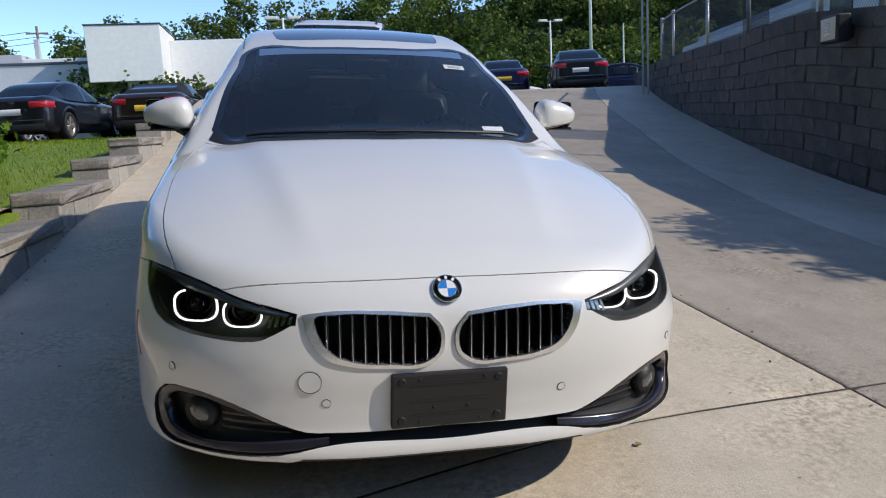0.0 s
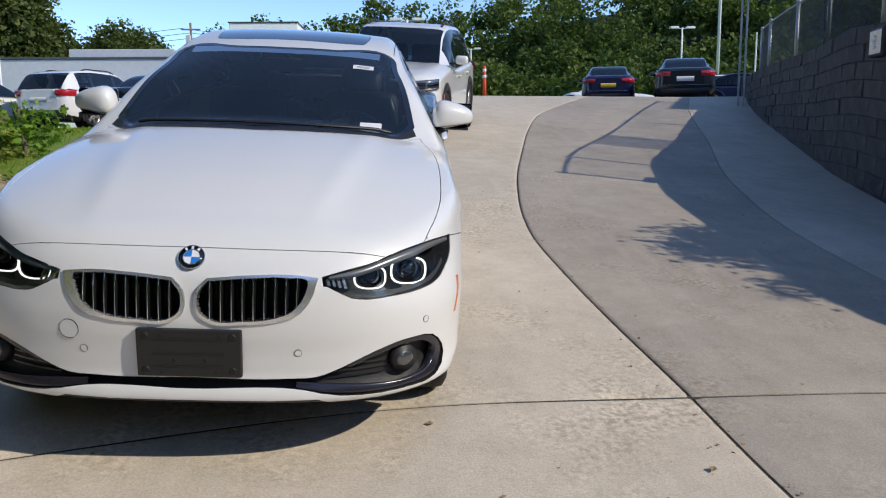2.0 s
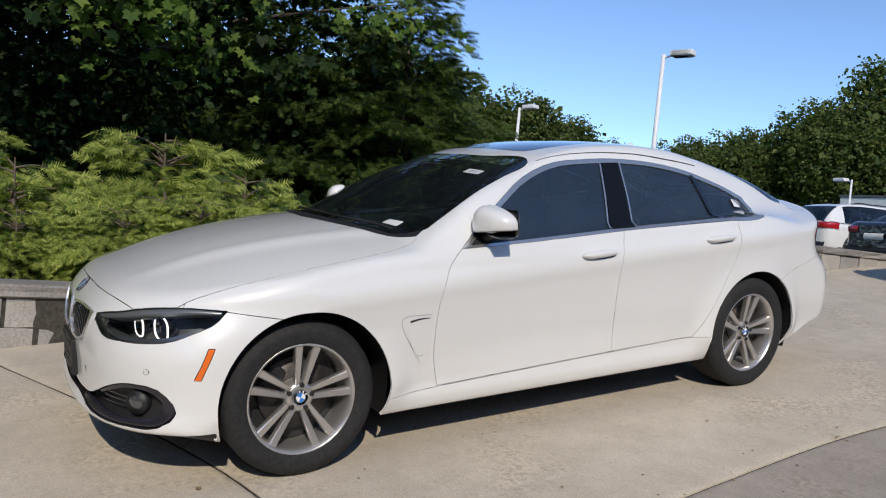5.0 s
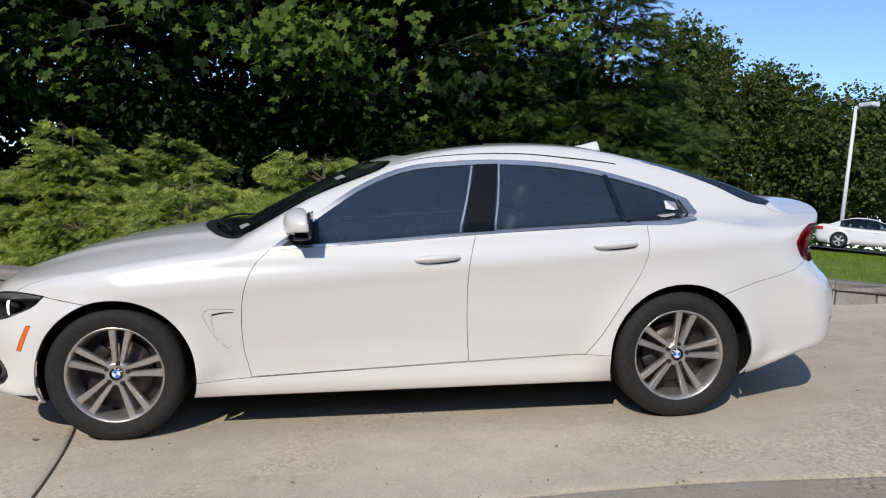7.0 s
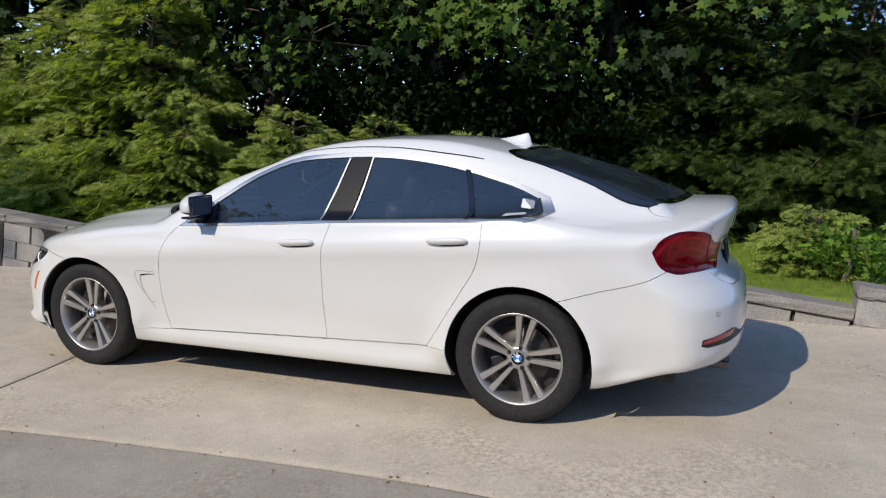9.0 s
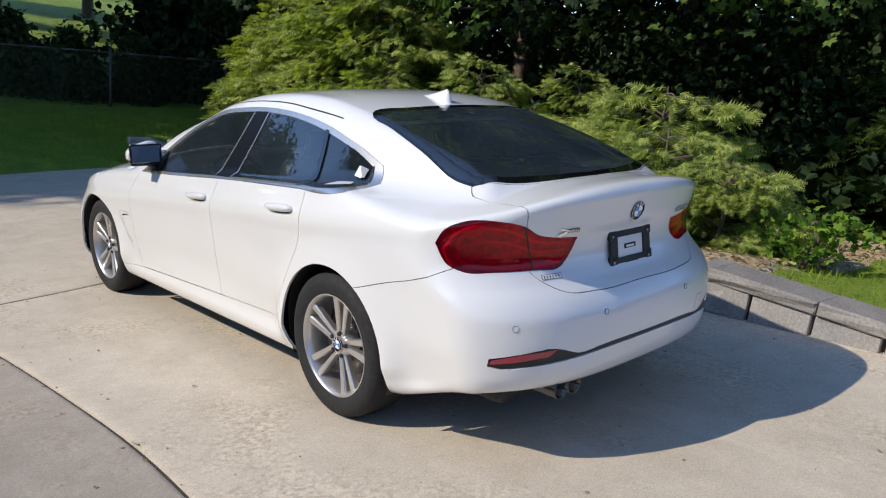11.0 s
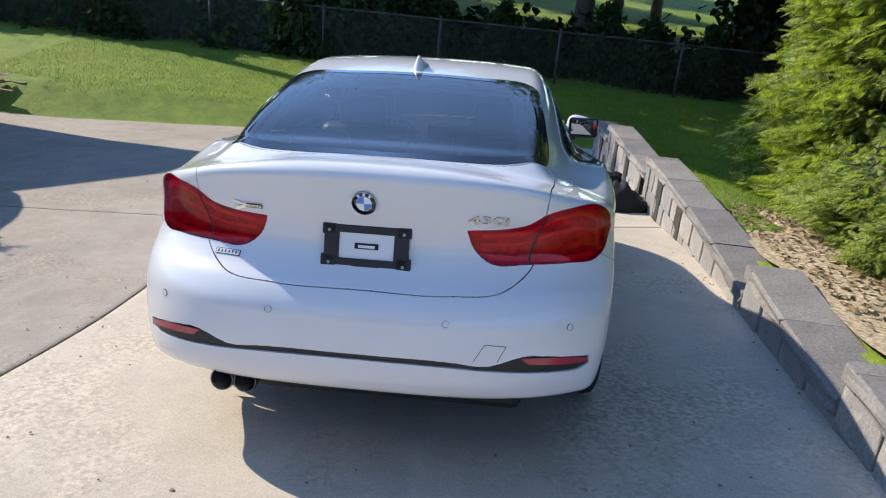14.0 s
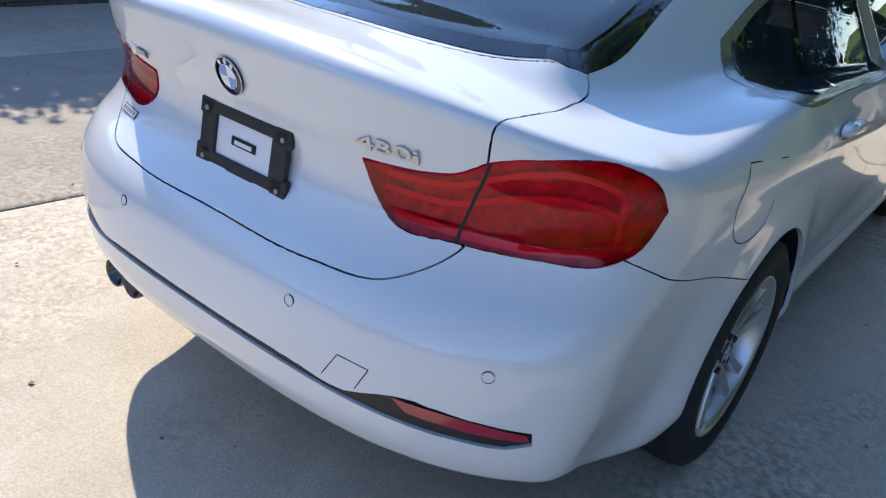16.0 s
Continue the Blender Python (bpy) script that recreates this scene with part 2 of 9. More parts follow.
def grid_mesh(name, pts, mat, shade=True, close=False):
    """A mesh from an array of points, rows by columns."""
    pts = np.asarray(pts, float)
    r, c = pts.shape[:2]
    i = np.arange(r * c).reshape(r, c)
    a, b, d, e = i[:-1, :-1], i[:-1, 1:], i[1:, 1:], i[1:, :-1]
    faces = np.stack([a, b, d, e], -1).reshape(-1, 4)
    if close:
        faces = np.vstack([faces, np.stack([i[:-1, -1], i[:-1, 0], i[1:, 0], i[1:, -1]], -1)])
    return raw_mesh(name, pts.reshape(-1, 3), faces, mat, shade)


def raw_mesh(name, v, f, mat, shade=False):
    v, f = np.asarray(v, np.float32), np.asarray(f, np.int32)
    me = bpy.data.meshes.new(name)
    k = f.shape[1]
    me.vertices.add(len(v))
    me.vertices.foreach_set("co", v.ravel())
    me.loops.add(f.size)
    me.loops.foreach_set("vertex_index", f.ravel())
    me.polygons.add(len(f))
    me.polygons.foreach_set("loop_start", np.arange(len(f), dtype=np.int32) * k)
    me.polygons.foreach_set("use_smooth", np.full(len(f), shade))
    me.update(calc_edges=True)
    me.materials.append(mat)
    return me


def box(bm, lo, hi, bevel=0.0, m=None):
    lo, hi = Vector(lo), Vector(hi)
    r = bmesh.ops.create_cube(bm, size=1, matrix=Matrix.Translation((lo + hi) / 2) @ Matrix.Diagonal((*(hi - lo), 1)))
    vs = r["verts"]
    if bevel:
        es = list({e for v in vs for e in v.link_edges})
        vs = list({v for f in bmesh.ops.bevel(bm, geom=es, offset=bevel, segments=2, affect="EDGES", profile=0.5)["faces"] for v in f.verts} | {v for v in vs if v.is_valid})
    if m is not None:
        bmesh.ops.transform(bm, matrix=m, verts=vs)
    return vs


def tube(bm, a, b, r0, r1=None, seg=10, cap=True):
    a, b = Vector(a), Vector(b)
    d = b - a
    m = Matrix.Translation((a + b) / 2) @ d.to_track_quat("Z", "Y").to_matrix().to_4x4()
    return bmesh.ops.create_cone(bm, cap_ends=cap, segments=seg, radius1=r0, radius2=r0 if r1 is None else r1, depth=d.length, matrix=m)["verts"]


def spline(pts, n):
    """n points on a smooth curve through pts (Catmull-Rom, by chord length)."""
    p = np.asarray(pts, float)
    s = np.r_[0, np.cumsum(np.linalg.norm(np.diff(p, axis=0), axis=1))]
    u = np.linspace(0, s[-1], n)
    return np.stack([hermite(s, p[:, k], u) for k in range(p.shape[1])], 1)


def hermite(x, y, u):
    """Smooth monotone-friendly cubic interpolation of y(x) at u."""
    x, y, u = np.asarray(x, float), np.asarray(y, float), np.asarray(u, float)
    d = np.diff(y) / np.diff(x)
    m = np.empty_like(y)
    h = np.diff(x)
    m[0], m[-1] = d[0], d[-1]
    m[1:-1] = (d[:-1] * h[1:] + d[1:] * h[:-1]) / (h[1:] + h[:-1])
    i = np.clip(np.searchsorted(x, u) - 1, 0, len(x) - 2)
    t = np.clip((u - x[i]) / h[i], 0, 1)
    return ((2 * t**3 - 3 * t**2 + 1) * y[i] + (t**3 - 2 * t**2 + t) * h[i] * m[i]
            + (-2 * t**3 + 3 * t**2) * y[i + 1] + (t**3 - t**2) * h[i] * m[i + 1])


def step(a, b, v):
    t = np.clip((v - a) / (b - a), 0, 1)
    return t * t * (3 - 2 * t)


# ---- ground, ramp and walls (world axes) ----
SX, SY = -UP.x / UP.z * -1, UP.y / UP.z


def plane(x, y):
    """Height of the ramp's plane; it levels off below and above."""
    yy = np.where(y > 16.0, 16.0 + 1.5 * np.tanh((y - 16.0) / 1.5), y)
    yy = np.where(yy < -7.0, -7.0 + 2.0 * np.tanh((yy + 7.0) / 2.0), yy)
    xx = np.clip(x, -5, 8)
    fade = 1 - 0.75 * step(8, 17, y)
    return SX * xx * fade + SY * yy


CURVE = np.array([(3.75, -5.2), (2.81, -3.37), (2.34, -2.43), (1.97, -0.76), (1.90, -0.06), (1.80, 0.75), (1.71, 1.7), (1.66, 2.6), (1.68, 3.2),
                  (1.83, 4.7), (2.34, 7.8), (2.75, 10.0), (3.45, 12.8), (5.0, 16.2), (6.2, 19.0)])
RWALL = np.array([(10.6, -2.35), (8.2, -2.3), (6.9, -1.85), (6.10, -1.05), (5.50, 0.15), (5.34, 1.6), (5.40, 3.2), (5.86, 5.5), (7.08, 9.4), (8.4, 14.0), (9.7, 17.5), (10.7, 20.0)])


def curve_x(y):
    return hermite(CURVE[:, 1], CURVE[:, 0], y)


def wall_x(y):
    k = RWALL[3:]
    return hermite(k[:, 1], k[:, 0], np.clip(y, -0.95, 20))


def wall_top(y):
    return hermite([-2.6, 1.2, 2.4, 4.2, 5.5, 8.0, 11.0, 14.0, 20.0], [1.62, 1.74, 1.84, 2.05, 2.17, 2.20, 2.27, 2.30, 2.36], np.clip(y, -2.6, 20))


def ground_z(x, y):
    base = plane(x, y) - 0.07
    lawn = plane(np.minimum(x, -2.4), y) + 0.20 - 0.12 * step(-3.0, -7.5, y)
    lawn = 1.16 - 0.25 * np.log1p(np.exp(np.clip((1.16 - lawn) / 0.25, -40, 40)))
    lawn = lawn - 0.38 * step(-2.6, -4.2, x) * step(4.6, 2.4, y)
    far = step(-6, -22, x) * step(4, 14, y)
    lawn = lawn * (1 - far) + far * 1.05
    south = step(-7.6, -9.0, y - 0.12 * np.maximum(x - 2, 0))
    z = np.where(x < -2.15, lawn, base)
    z = z * (1 - south) + south * (-0.80 + 0.06 * np.clip(-y - 9, 0, 7) + 0.055 * np.clip(-y - 18, 0, 40))
    up = step(0.15, 0.35, x - wall_x(y)) * step(-1.6, -0.9, y) * step(17.0, 15.0, y)
    z = z * (1 - up) + up * (wall_top(y) - 0.12)
    d = np.hypot(x, y - 5)
    return np.where(d > 70, z + (d - 70) * 0.0, z)


def axis_steps(lo, hi, fine_lo, fine_hi, fine):
    mid = np.arange(fine_lo, fine_hi + 1e-6, fine)
    a = fine_lo - np.cumsum(fine * 1.25 ** np.arange(1, 60))
    b = fine_hi + np.cumsum(fine * 1.25 ** np.arange(1, 60))
    return np.r_[a[a > lo][::-1], mid, b[b < hi]]


gx = axis_steps(-2500, 2500, -9, 13, 0.16)
gy = axis_steps(-2500, 2500, -17, 20, 0.2)
gx = np.sort(np.r_[gx, -2.16, -2.14])
X, Y = np.meshgrid(gx, gy)
ground = new("ground", grid_mesh("ground", np.stack([X, Y, ground_z(X, Y)], -1), M["grass"]))
tagged(ground, "mown sunlit green lawn with worn dry patches", "lawn", kind="structure")

drive = new("driveway")
tagged(drive, "sloping tan and grey concrete driveway with dark joints", "driveway", kind="structure")


def cross_y(x):
    return hermite([-2.2, -1.3, 0.75, 1.9, 2.9, 6.5], [-1.3, -0.95, -0.25, -0.1, 0.0, 0.2], x)


def slab(xl, xr, yb, yt, mat, nx, ny, label):
    """A slab between two long edges xl(y), xr(y) and two cross edges yb(x), yt(x), with rounded arrises."""
    s = np.r_[0, 0.004, 0.012, np.linspace(0.03, 0.97, nx), 0.988, 0.996, 1]
    v = np.r_[0, 0.0015, 0.004, np.linspace(0.01, 0.99, ny), 0.996, 0.9985, 1]
    S, V = np.meshgrid(s, v)
    x = xl(0 * V) + (xr(0 * V) - xl(0 * V)) * S
    for _ in range(12):
        y = yb(x) + (yt(x) - yb(x)) * V
        x = 0.5 * x + 0.5 * (xl(y) + (xr(y) - xl(y)) * S)
    z = plane(x, y) + 0.002 * np.sin(3.1 * x + 1.7 * y)
    z = z - 0.006 * (np.minimum(S, 1 - S) < 0.001) - 0.006 * (np.minimum(V, 1 - V) < 0.001)
    p = np.stack([x, y, z], -1)
    ob = new("slab", grid_mesh("slab", p, mat))
    ob.parent = drive
    edge = np.concatenate([p[0], p[1:, -1], p[-1, ::-1][1:], p[::-1, 0][1:]])
    low = edge.copy()
    low[:, 2] -= 0.10
    side = new("slab_edge", grid_mesh("slab_edge", np.stack([low, edge]), mat))
    side.parent = drive
    return tagged(ob, label)


gap = 0.008
slab(lambda y: -2.06 + 0 * y, lambda y: curve_x(y) - gap, lambda x: -7.9 + 0 * x, lambda x: cross_y(x) - gap, M["slab"], 24, 60, "tan concrete slab")
slab(lambda y: -2.06 + 0 * y, lambda y: curve_x(y) - gap, lambda x: cross_y(x) + gap, lambda x: 21 + 0 * x, M["slab"], 24, 120, "tan concrete slab")
slab(lambda y: curve_x(y) + gap, lambda y: 13 + 0 * y, lambda x: -8.0 + 0.16 * np.maximum(x - 3, 0), lambda x: cross_y(x) - gap, M["lane"], 30, 60, "grey concrete slab")
slab(lambda y: curve_x(y) + gap, lambda y: np.maximum(wall_x(y) - 1.45, curve_x(y) + 0.5), lambda x: cross_y(x) + gap, lambda x: 21 + 0 * x, M["lane"], 24, 120, "grey concrete slab")
slab(lambda y: np.maximum(wall_x(y) - 1.442, curve_x(y) + 0.508), lambda y: wall_x(y) + 0.1, lambda x: cross_y(x) + gap, lambda x: 21 + 0 * x, M["gutter"], 10, 120, "pale concrete strip along the wall")
yj = np.linspace(-5.0, 19, 200)
xj = curve_x(yj)
p = np.stack([np.stack([xj + o, yj, plane(xj, yj) - 0.012], -1) for o in (-0.02, 0.02)])
tagged(new("joint_strip", grid_mesh("joint_strip", p, M["joint"])), "dark dirt-filled joint").parent = drive
xj = np.linspace(-2.05, 6, 90)
yj = cross_y(xj)
p = np.stack([np.stack([xj, yj + o, plane(xj, yj) - 0.008], -1) for o in (-0.02, 0.02)])
tagged(new("joint_strip", grid_mesh("joint_strip", p, M["joint"])), "dark dirt-filled joint").parent = drive

# upper car park behind the crest and the far left car park
X, Y = np.meshgrid(np.linspace(-3.5, 60, 30), np.linspace(20.5, 75, 30))
lot = new("car_park", grid_mesh("car_park", np.stack([X, Y, plane(X, Y) - 0.004 * (Y - 20)], -1), M["asphalt"]))
tagged(lot, "grey asphalt car park at the top of the ramp", "car park", kind="structure")
X, Y = np.meshgrid(np.linspace(-70, -3.8, 40), np.linspace(15.0, 62, 30))
Z = np.maximum(ground_z(X, Y), 1.12 + 0 * X) + 0.05
lot2 = new("car_park", grid_mesh("car_park", np.stack([X, Y, Z], -1), M["asphalt"]))
tagged(lot2, "grey asphalt car park beyond the lawn", "car park", kind="structure")


# ---- walls, garage and fences ----
def block_mesh(name, size, chamfer, rough, seed, mat):
    """A split-faced block: x out of the wall, y along it, z up; front at x = 0."""
    r = np.random.default_rng(seed)
    d, w, h = size
    ys = np.array([-w / 2, -w / 2 + chamfer, -w / 6, w / 6, w / 2 - chamfer, w / 2])
    zs = np.array([0, chamfer, h / 2, h - chamfer, h])
    g = np.zeros((5, 6, 3))
    for i, z in enumerate(zs):
        for j, y in enumerate(ys):
            edge = (j in (0, 5)) + (i in (0, 4))
            g[i, j] = (-chamfer * 0.8 * edge + (r.uniform(-rough, rough) if not edge else r.uniform(-rough, 0) * 0.4), y, z)
    g[0, :, 2] = 0
    g[-1, :, 2] = h
    v = g.reshape(-1, 3)
    f = [(i * 6 + j, i * 6 + j + 1, i * 6 + j + 7, i * 6 + j + 6) for i in range(4) for j in range(5)]
    n = len(v)
    v = np.vstack([v, [(-d, -w / 2, 0), (-d, w / 2, 0), (-d, w / 2, h), (-d, -w / 2, h)]])
    me = bpy.data.meshes.new(name)
    top = [24 + j for j in range(6)]
    bot = [j for j in range(6)]
    lf, rt = [i * 6 for i in range(5)], [i * 6 + 5 for i in range(5)]
    faces = [list(q) for q in f] + [top + [n + 2, n + 3], bot[::-1] + [n, n + 1], lf + [n + 3, n], rt[::-1] + [n + 1, n + 2], [n + 1, n, n + 3, n + 2]]
    me.from_pydata([tuple(p) for p in v], [], faces)
    me.materials.append(mat)
    return me


LOW_STEPS = [(-5.95, -4.75, 0.04), (-4.75, -2.2, 0.22), (-2.2, 1.40, 0.40), (1.40, 2.97, 0.58), (2.97, 4.57, 0.76), (4.57, 6.1, 0.94), (6.1, 7.7, 1.12), (7.7, 9.3, 1.30)]


def face_x(y):
    return float(hermite([-7, -4.7, -2.2, 0, 2, 10], [-1.56, -1.69, -1.83, -1.935, -1.907, -1.755], y))


def face_turn(y):
    return -math.degrees(math.atan((face_x(y + 0.1) - face_x(y - 0.1)) / 0.2))


low_wall = new("wall_low")
tagged(low_wall, "low stepped garden wall of pale concrete blocks and rough caps", "garden wall", kind="structure")
rng = random.Random(4)
bm = bmesh.new()
for y0, y1, top in LOW_STEPS:
    for a in np.arange(y0, y1, 0.8):
        b = min(a + 0.8, y1)
        box(bm, (face_x(a) - 0.30, a + 0.01, SY * y0 - 0.25), (face_x(a) - 0.035, b + 0.01, top - 0.09))
part("wall_core", bm, M["joint"], low_wall)
bodies = [block_mesh("block", (0.20, 0.375, 0.196), 0.006, 0.003, k, M["block"]) for k in range(4)]
caps = [block_mesh("cap_stone", (0.33, 0.80, 0.088), 0.012, 0.012, k + 9, M["cap"]) for k in range(4)]
returns = [block_mesh("block", (0.20, 0.31, 0.196), 0.006, 0.003, k + 20, M["block"]) for k in range(2)]
cap_ends = [block_mesh("cap_stone", (0.12, 0.33, 0.088), 0.012, 0.010, k + 30, M["cap"]) for k in range(2)]


def piece(name, me, m, parent):
    ob = new(name, me)
    ob.parent = parent
    ob.matrix_basis = m
    return ob


for y0, y1, top in LOW_STEPS:
    base = SY * y0 + 0.09 - 0.12
    courses = max(1, math.ceil((top - 0.09 - base) / 0.2))
    for c in range(courses):
        z = top - 0.09 - 0.2 * (c + 1) + 0.002
        y = y0 + 0.19 + (0.2 if c % 2 else 0.0)
        while y < y1 - 0.1:
            lo = SX * -1.95 + SY * (y + 0.2)
            if z + 0.2 > lo - 0.02:
                piece("block", rng.choice(bodies), pose(face_x(y) + rng.uniform(-0.006, 0.004), y + rng.uniform(-0.004, 0.004), z, 0, 0, face_turn(y) + rng.uniform(-0.7, 0.7)), low_wall)
            y += 0.4
    n = max(2, round((y1 - y0) / 0.83))
    w = (y1 - y0) / n
    for i in range(n):
        y = y0 + (i + 0.5) * w
        ob = piece("cap_stone", rng.choice(caps), pose(face_x(y) + 0.022 + rng.uniform(-0.006, 0.006), y, top - 0.088 + rng.uniform(-0.003, 0.003), 0, 0, face_turn(y) + rng.uniform(-0.5, 0.5)), low_wall)
        ob.scale = (1, (w - 0.008) / 0.80, 1)
    for c in range(2):
        piece("block", returns[c], pose(face_x(y0) - 0.155, y0 + 0.004, top - 0.09 - 0.2 * (c + 1) + 0.002, 0, 0, -90), low_wall)
    piece("cap_stone", rng.choice(cap_ends), pose(face_x(y0) - 0.145, y0 - 0.012, top - 0.087, 0, 0, -90), low_wall)

# tall retaining wall along the lane
WCURVE = spline(RWALL, 420)
WS = np.r_[0, np.cumsum(np.linalg.norm(np.diff(WCURVE, axis=0), axis=1))]


def along(s):
    p = np.array([np.interp(s, WS, WCURVE[:, k]) for k in (0, 1)])
    q = np.array([np.interp(s + 0.05, WS, WCURVE[:, k]) for k in (0, 1)])
    r = np.array([np.interp(s - 0.05, WS, WCURVE[:, k]) for k in (0, 1)])
    t = (q - r) / np.linalg.norm(q - r)
    return p, t


tall_wall = new("wall_retaining")
tagged(tall_wall, "tall curved retaining wall of dark weathered concrete blocks", "retaining wall", kind="structure")
core = []
for i in range(0, 420, 4):
    p, t = along(WS[i])
    nrm = np.array([-t[1], t[0]])
    row = [(*(p - nrm * 0.05), plane(p[0], p[1]) - 0.4), (*(p - nrm * 0.05), wall_top(p[1]) - 0.03), (*(p - nrm * 0.34), wall_top(p[1]) - 0.03), (*(p - nrm * 0.34), plane(p[0], p[1]) - 0.4)]
    core.append(row)
ob = new("wall_core", grid_mesh("wall_core", np.array(core), M["joint"], False))
ob.parent = tall_wall

# garage at the foot of the ramp
GD = Vector((0.30, 0.954, 0)).normalized()
GM = Matrix(((GD.y, GD.x, 0, 9.1), (-GD.x, GD.y, 0, -6.3), (0, 0, 1, -0.85), (0, 0, 0, 1)))  # x into the house, y along the front
M["garage_wall"] = material("grey_render", plain((0.52, 0.53, 0.55), 0.85, grain=0.08, scale=6))
garage = thing("garage", GM, "pale grey rendered garage with an open dark bay", "garage")
bm = bmesh.new()
box(bm, (0.0, 0.0, 0.0), (0.45, 0.55, 2.9), 0.012)
part("pier", bm, M["garage_wall"], garage)
bm = bmesh.new()
box(bm, (0.0, 4.0, 0.0), (0.3, 4.9, 2.9), 0.01)
part("pier", bm, M["garage_wall"], garage)
bm = bmesh.new()
box(bm, (0.0, 0.0, 2.9), (0.3, 4.9, 4.6), 0.01)
part("front_wall", bm, M["garage_wall"], garage)
bm = bmesh.new()
box(bm, (0.45, 0.0, 0.0), (9.0, 0.28, 4.6))
part("side_wall", bm, M["garage_wall"], garage)
bm = bmesh.new()
box(bm, (0.3, 4.6, 0.0), (9.0, 4.9, 4.6))
part("side_wall", bm, M["garage_wall"], garage)
bm = bmesh.new()
box(bm, (8.7, 0.28, 0.0), (9.0, 4.6, 4.6))
part("back_wall", bm, M["garage_wall"], garage)
bm = bmesh.new()
box(bm, (0.05, 0.28, 0.0), (8.7, 4.6, 0.12))
part("floor_slab", bm, M["lane"], garage)
bm = bmesh.new()
box(bm, (-0.35, -0.35, 4.6), (9.3, 5.2, 4.8), 0.02)
part("roof", bm, M["render_white"], garage, "white flat roof edge")
bm = bmesh.new()
for z in (2.30, 2.45, 2.6, 2.75):
    box(bm, (0.36, 0.56, z), (0.40, 3.99, z + 0.14), 0.01)
part("rolled_door", bm, M["steel"], garage, "raised sectional steel door")

# chain-link fences
M["rust"] = material("weathered_steel", plain((0.10, 0.095, 0.09), 0.7, 0.3, grain=0.3, scale=20))
M["wire"] = material("fence_wire", plain((0.16, 0.165, 0.165), 0.55, 0.5, grain=0.15, scale=9))


def wires(segs, r):
    """Thin three-sided wires as one mesh from pairs of end points."""
    a, b = np.asarray(segs[0]), np.asarray(segs[1])
    d = b - a
    d = d / np.linalg.norm(d, axis=1)[:, None]
    u = np.cross(d, (0.3, 0.9, 0.2))
    u = u / np.linalg.norm(u, axis=1)[:, None]
    w = np.cross(d, u)
    ring3 = [u, -0.5 * u + 0.87 * w, -0.5 * u - 0.87 * w]
    v = np.stack([e + k * r for e in (a, b) for k in ring3], 1).reshape(-1, 3)
    o = np.arange(len(a))[:, None, None] * 6
    f = (np.array([(0, 1, 4, 3), (1, 2, 5, 4), (2, 0, 3, 5)])[None] + o).reshape(-1, 4)
    return v, f


def chain_fence(line, height, posts, label, pitch, metal):
    """line: points (x, y, z) of the foot; posts: their places along it in metres."""
    line = np.asarray(line, float)
    s = np.r_[0, np.cumsum(np.linalg.norm(np.diff(line[:, :2], axis=0), axis=1))]
    at = lambda u: np.stack([np.interp(u, s, line[:, k]) for k in range(3)], -1)
    fence = thing("chain_link_fence", Matrix.Identity(4), label, "fence")
    for u in posts:
        p = at(u)
        bm = bmesh.new()
        tube(bm, p - (0, 0, 0.15), p + (0, 0, height + 0.03), 0.032, seg=10)
        bmesh.ops.create_uvsphere(bm, u_segments=10, v_segments=6, radius=0.04, matrix=Matrix.Translation(p + np.array((0, 0, height + 0.04))))
        part("post", bm, metal, fence, shade=True)
    bm = bmesh.new()
    k = np.linspace(0, s[-1], max(2, int(s[-1] / 0.7)))
    for u0, u1 in zip(k[:-1], k[1:]):
        tube(bm, at(u0) + (0, 0, height), at(u1) + (0, 0, height), 0.02, seg=8)
    part("top_rail", bm, metal, fence, shade=True)
    A, B = [], []
    n = int((s[-1] + height) / pitch)
    for i in range(n):
        for sg in (1, -1):
            u0 = i * pitch - (height if sg > 0 else 0)
            u1 = u0 + sg * height
            if sg < 0:
                u0, u1 = i * pitch, i * pitch - height
            z0, z1 = 0.03, height
            if min(u0, u1) < 0 or max(u0, u1) > s[-1]:
                lo, hi = max(min(u0, u1), 0), min(max(u0, u1), s[-1])
                if hi - lo < 0.02:
                    continue
                f0, f1 = [(q - u0) / (u1 - u0) for q in ((lo, hi) if u1 > u0 else (hi, lo))]
                u0, u1 = u0 + (u1 - u0) * f0, u0 + (u1 - u0) * f1
                z0, z1 = 0.03 + (height - 0.03) * f0, 0.03 + (height - 0.03) * f1
            A.append(at(u0) + (0, 0, z0))
            B.append(at(u1) + (0, 0, z1))
    v, f = wires((np.array(A), np.array(B)), 0.0022)
    ob = new("wire_mesh", raw_mesh("wire_mesh", v, f, M["wire"]))
    ob.parent = fence
    return fence


yy = np.linspace(4.2, 14.6, 26)
chain_fence([(wall_x(y) + 0.2, y, wall_top(y) - 0.04) for y in yy], 1.0, [0, 1.35, 4.2, 6.7, 9.4, 11.2], "galvanised chain-link fence on top of the retaining wall", 0.055, M["steel"])
xx = np.linspace(-16, 20, 30)
chain_fence([(x, -13.4, float(ground_z(np.array(x), np.array(-13.4)))) for x in xx], 1.25, [0.3 + 2.9 * i for i in range(13)], "old grey chain-link fence in front of the hedge", 0.075, M["rust"])

